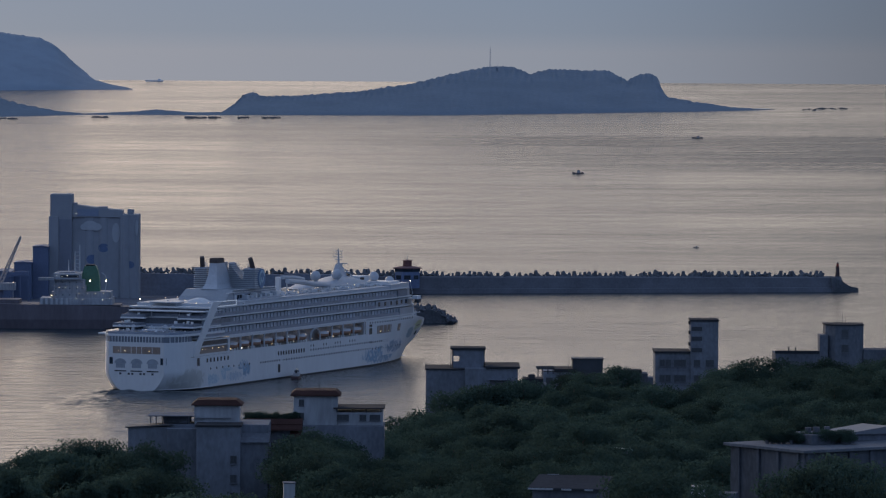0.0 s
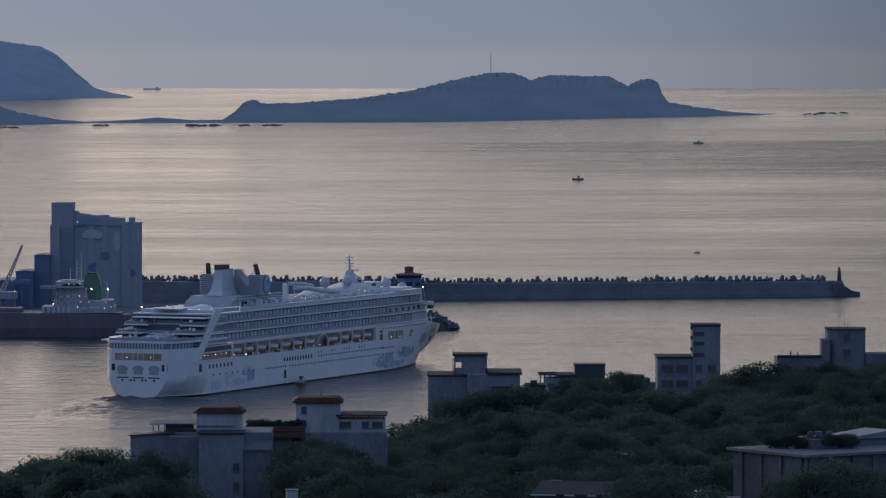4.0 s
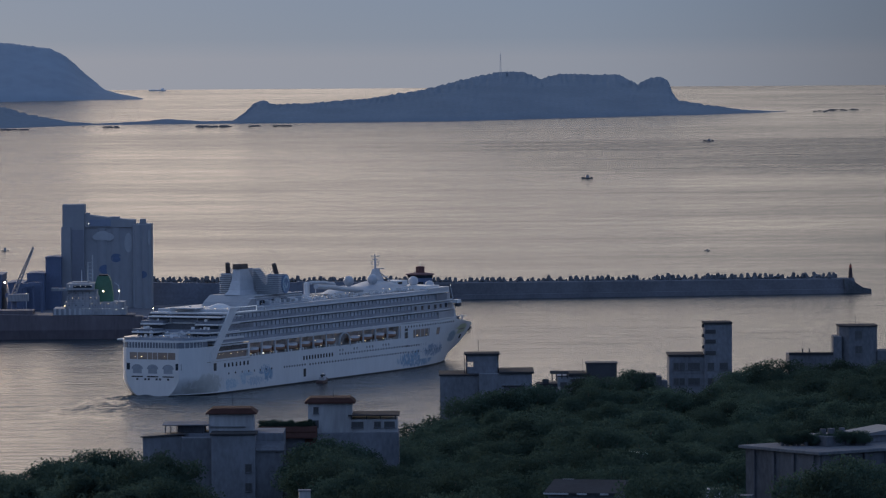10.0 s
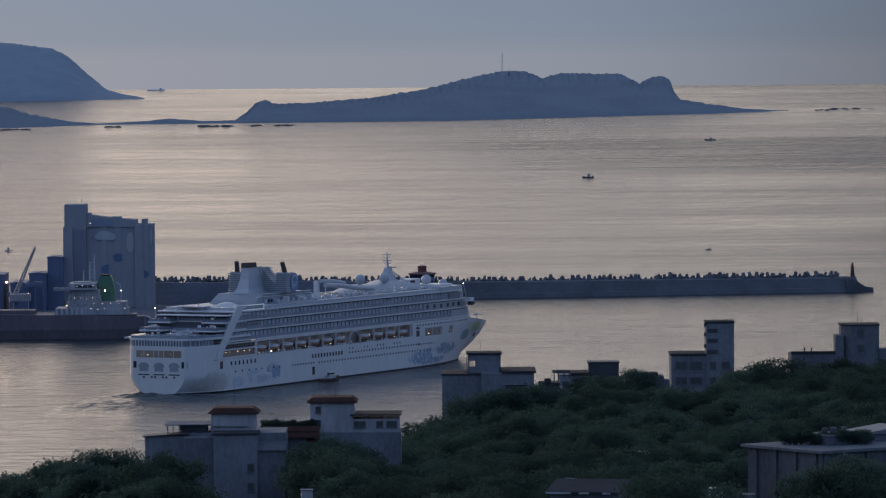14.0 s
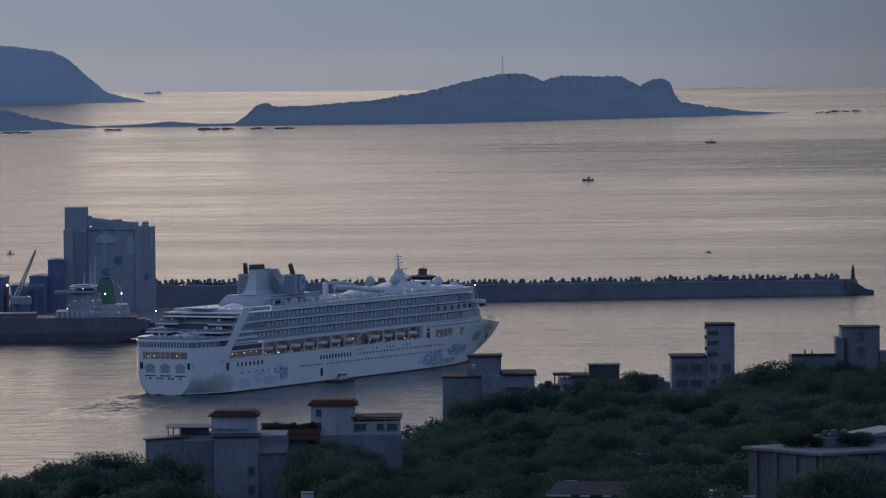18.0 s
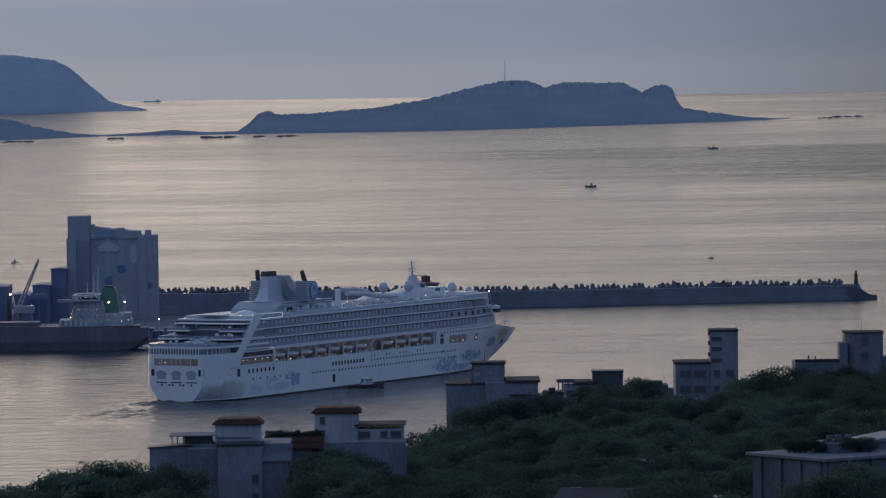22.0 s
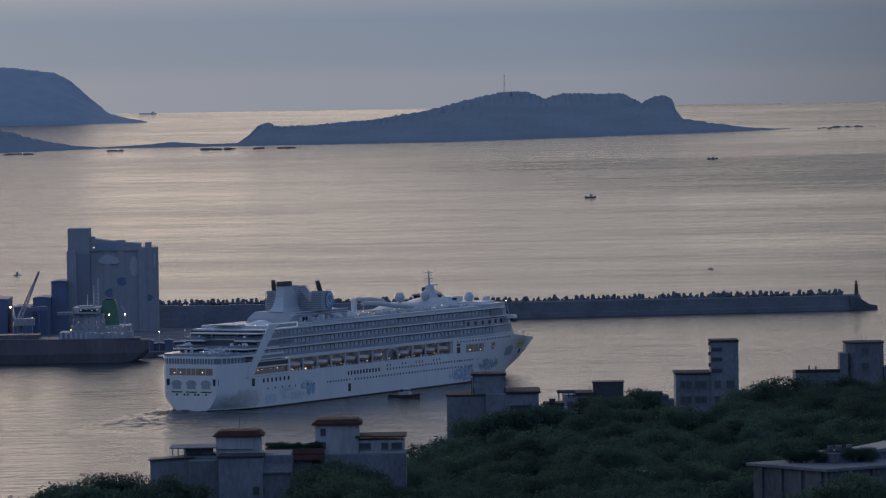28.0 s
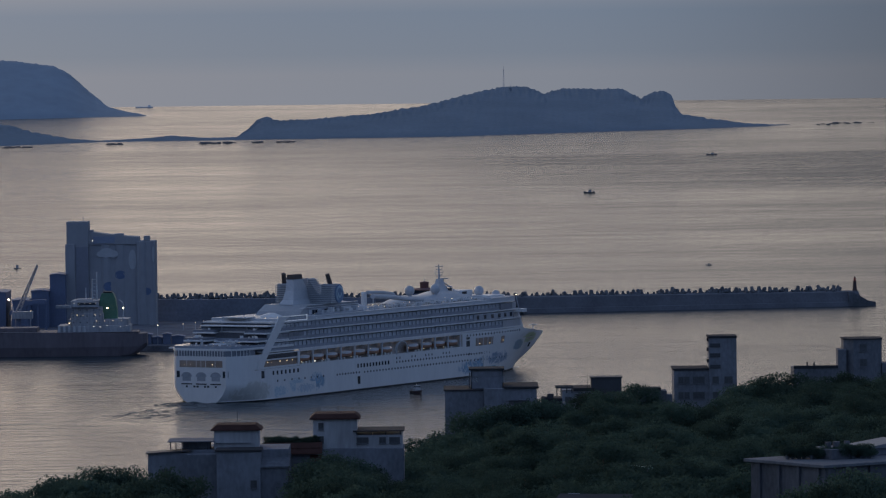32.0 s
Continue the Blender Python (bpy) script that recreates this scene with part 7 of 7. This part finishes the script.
boat_a = small_boat("fishing_boat", "small dark fishing boat with a grey wheelhouse", 8.4, M_BOATH, 180, at_sea(0.0285, 0.0234))
boat_b = small_boat("fishing_boat", "low dark fishing boat far out at sea", 8.6, M_BOATH, 180, at_sea(0.0519, 0.0165), 0.25)
boat_c = small_boat("motor_boat", "tiny dark motor boat beyond the breakwater", 4.0, M_BOATH, 150, at_sea(0.0515, 0.0375))
boat_d = small_boat("motor_boat", "small dark boat passing beyond the quay", 5.4, M_BOATH, 40, at_sea(-0.083, 0.0367), 0.6)
BOAT_TRACKS = {
    "a": ((0, 0.02907, 0.0233), (13, 0.02846, 0.0234), (32, 0.02829, 0.0234)),
    "b": ((0, 0.05200, 0.0164), (32, 0.05190, 0.0164)),
    "c": ((0, 0.05191, 0.0375), (13, 0.05153, 0.0375), (32, 0.05108, 0.0376)),
    "d": ((0, -0.0842, 0.0367), (9, -0.08355, 0.0367), (19, -0.08288, 0.0367), (32, -0.08194, 0.0367)),
}


def tug_boat():
    b = thing("tug_boat", pose(-40, 1962, 0, 0, 0, 60), "small dull red tug with a pale wheelhouse and funnel", "tug")
    def ring(x, hw, top):
        return [(x, -hw, top), (x, -hw * 0.85, 0), (x, 0, -0.8), (x, hw * 0.85, 0), (x, hw, top)]
    part("hull", loft(bmnew(), [ring(-8.5, 2.4, 1.6), ring(-4, 3.0, 1.5), ring(3, 2.9, 1.9), ring(7, 1.7, 2.6), ring(9, 0.3, 3.1)], closed=True, cap=True), M_TUGR, b)
    part("fender", tube(bmnew(), (8.6, -0.8, 2.2), (8.6, 0.8, 2.2), 0.5, 0.5, 8), M_BLACK, b)
    part("deckhouse", box(bmnew(), -2.5, 3.5, -1.8, 1.8, 1.6, 3.8, 0.1), M_BOATW, b)
    part("wheelhouse", box(bmnew(), 0.2, 3.0, -1.3, 1.3, 3.8, 5.9, 0.1), M_BOATW, b)
    part("wheelhouse_window", box(bmnew(), 0.1, 3.1, -1.35, 1.35, 4.7, 5.4), M_GLASS, b)
    part("funnel", tube(bmnew(), (-1.4, 0, 3.8), (-1.6, 0, 5.9), 0.55, 0.45, 10), M_BLACK, b)
    part("mast", tube(bmnew(), (1.2, 0, 5.9), (1.2, 0, 9.0), 0.1, 0.06, 5), M_GREYP, b)
    o = bmnew()
    ball(o, (1.2, -0.3, 6.6), 0.12, seg=8, ring=6)
    part("mast_lamp", o, M_LAMP, b)
    return b


tug = tug_boat()
for piece in tug.children:
    piece.scale = (0.8, 0.6, 0.52)


def horizon_ship():
    x, y, z = at_sea(-0.0545, 0.00600)
    b = thing("horizon_ship", pose(x, y, z), "pale ship hull down on the hazy horizon", "ship")
    part("hull", loft(bmnew(), [[(k * 8.5, -1, 1.0 + 0.3 * abs(k)), (k * 8, -1, -0.5), (k * 8, 1, -0.5), (k * 8.5, 1, 1.0 + 0.3 * abs(k))] for k in (-1, -0.6, 0.6, 1)], closed=True, cap=True), M_HORIZ, b)
    part("deckhouse", box(bmnew(), 3.5, 6.0, -0.8, 0.8, 0.9, 2.6, 0.1), M_HORIZ, b)
    part("crane_post", box(bmnew(), -4, -3.4, -0.5, 0.5, 0.9, 1.9, 0.05), M_HORIZ, b)
    return b


far_ship = horizon_ship()
M_FOAM = mat("pale_foam", (0.55, 0.58, 0.60), 0.7, var=0.3, size=1.5, bump=0.3)


def wake_sheet():
    """Churned water astern and on the starboard quarter: low crests that die out at the edges."""
    rows = []
    for j in range(151):
        v = -190 + 200 * j / 150
        row = []
        for i in range(151):
            u = -48 + 158 * i / 150
            wob = 9 * noise.noise(Vector((u * 0.03, v * 0.03, 4)))
            left = 0.95 * (u + 22 + 0.30 * v) + 0.6 * wob            # metres inside the wash's outer edge
            near = (v + 128 - 0.25 * u) + 1.5 * wob
            fade = min(1.0, max(0.0, left / 12)) * min(1.0, max(0.0, near / 55)) * min(1.0, max(0.0, (108 - u) / 40)) * min(1.0, max(0.0, (9 - v) / 9))
            calm = 1 - 0.75 * min(1.0, max(0.0, (u - 8 + 0.25 * v) / 25)) * min(1.0, max(0.0, (v + 95) / 50))
            ribbon = 1 + 0.6 * math.exp(-((left - 9) / 8) ** 2) * min(1.0, max(0.0, (-v - 2) / 10))
            edge = fade * calm * ribbon * (0.55 + 0.9 * max(0.0, 0.5 + noise.noise(Vector((u * 0.045, v * 0.045, 9)))))
            n = noise.fractal(Vector((u * 0.15, v * 0.15, 2.0)), 1.0, 2.0, 4) + 0.5 * noise.noise(Vector((u * 0.42, v * 0.42, 6.0)))
            row.append((u, v, -0.14 + 0.42 * min(1, fade * 3) + edge * 0.62 * n))
        rows.append(row)
    ob = part("wake", loft(bmnew(), rows), M_WAKE, smooth=True)
    return tagged(ob, "churned dark ripples of the ship's wake", "wake", kind="stuff")


wake = wake_sheet()


def foam(name, pts, width, label):
    bm = bmnew()
    rnd = random.Random(len(pts))
    for (x0, y0), (x1, y1) in zip(pts, pts[1:]):
        for k in range(7):
            a = k / 7
            x, y = x0 + (x1 - x0) * a, y0 + (y1 - y0) * a
            w = width * rnd.uniform(0.2, 0.7)
            prism(bm, [(x + w * math.cos(t) * rnd.uniform(0.7, 1.2), y + 2.2 * w * math.sin(t) * rnd.uniform(0.7, 1.2)) for t in [2 * math.pi * i / 8 for i in range(8)]], -0.05, 0.07 + 0.05 * rnd.random())
    ob = part(name, bm, M_FOAM, ship)
    ob["kind"] = "stuff"
    ob["label"] = label


foam("stern_foam", [(-9, -2), (-5, -3), (0, -3.5)], 0.7, "thin pale foam under the stern")
foam("bow_foam", [(0.6, 246), (1.6, 241), (3.4, 235)], 0.8, "thin pale foam at the bow")


# ---- what moves ----
def motions():
    walk(ship, [(t, ship_pose(t)) for t in range(0, 33, 4)])
    walk(wake, [(t, ship_pose(t)) for t in range(0, 33, 4)])
    for boat, key, turn in ((boat_a, "a", 180), (boat_b, "b", 180), (boat_c, "c", 150), (boat_d, "d", 40)):
        walk(boat, [(t, pose(*at_sea(a, f), 0, 0, turn)) for t, a, f in BOAT_TRACKS[key]])
    walk(tug, [(0, pose(-47.9, 1921.5, 0, 0, 0, 86)), (3.5, pose(-47.3, 1927.4, 0, 0, 0, 85)), (6, pose(-46.4, 1932.3, 0, 0, 0, 84)), (9, pose(-44.5, 1939.9, 0, 0, 0, 83)), (12, pose(-43.1, 1945.8, 0, 0, 0, 76)), (14, pose(-42.2, 1949.5, 0, 0, 0, 63)), (17, pose(-39.5, 1956.7, 0, 0, 0, 48)), (19, pose(-36.7, 1961.9, 0, 0, 0, 42)), (21, pose(-32.4, 1970.1, 0, 0, 0, 25)), (23, pose(-28.7, 1973.1, 0, 0, 0, 14)), (25, pose(-23.3, 1975.9, 0, 0, 0, 2)), (28, pose(-16.1, 1976.2, 0, 0, 0, -35)), (30, pose(-13.2, 1972.2, 0, 0, 0, -60)), (32, pose(-10.7, 1965.2, 0, 0, 0, -78))])
    walk(far_ship, [(t, pose(*at_sea(a, 0.0060))) for t, a in ((0, -0.0525), (13, -0.0544), (23, -0.0559), (32, -0.0571))])


motions()
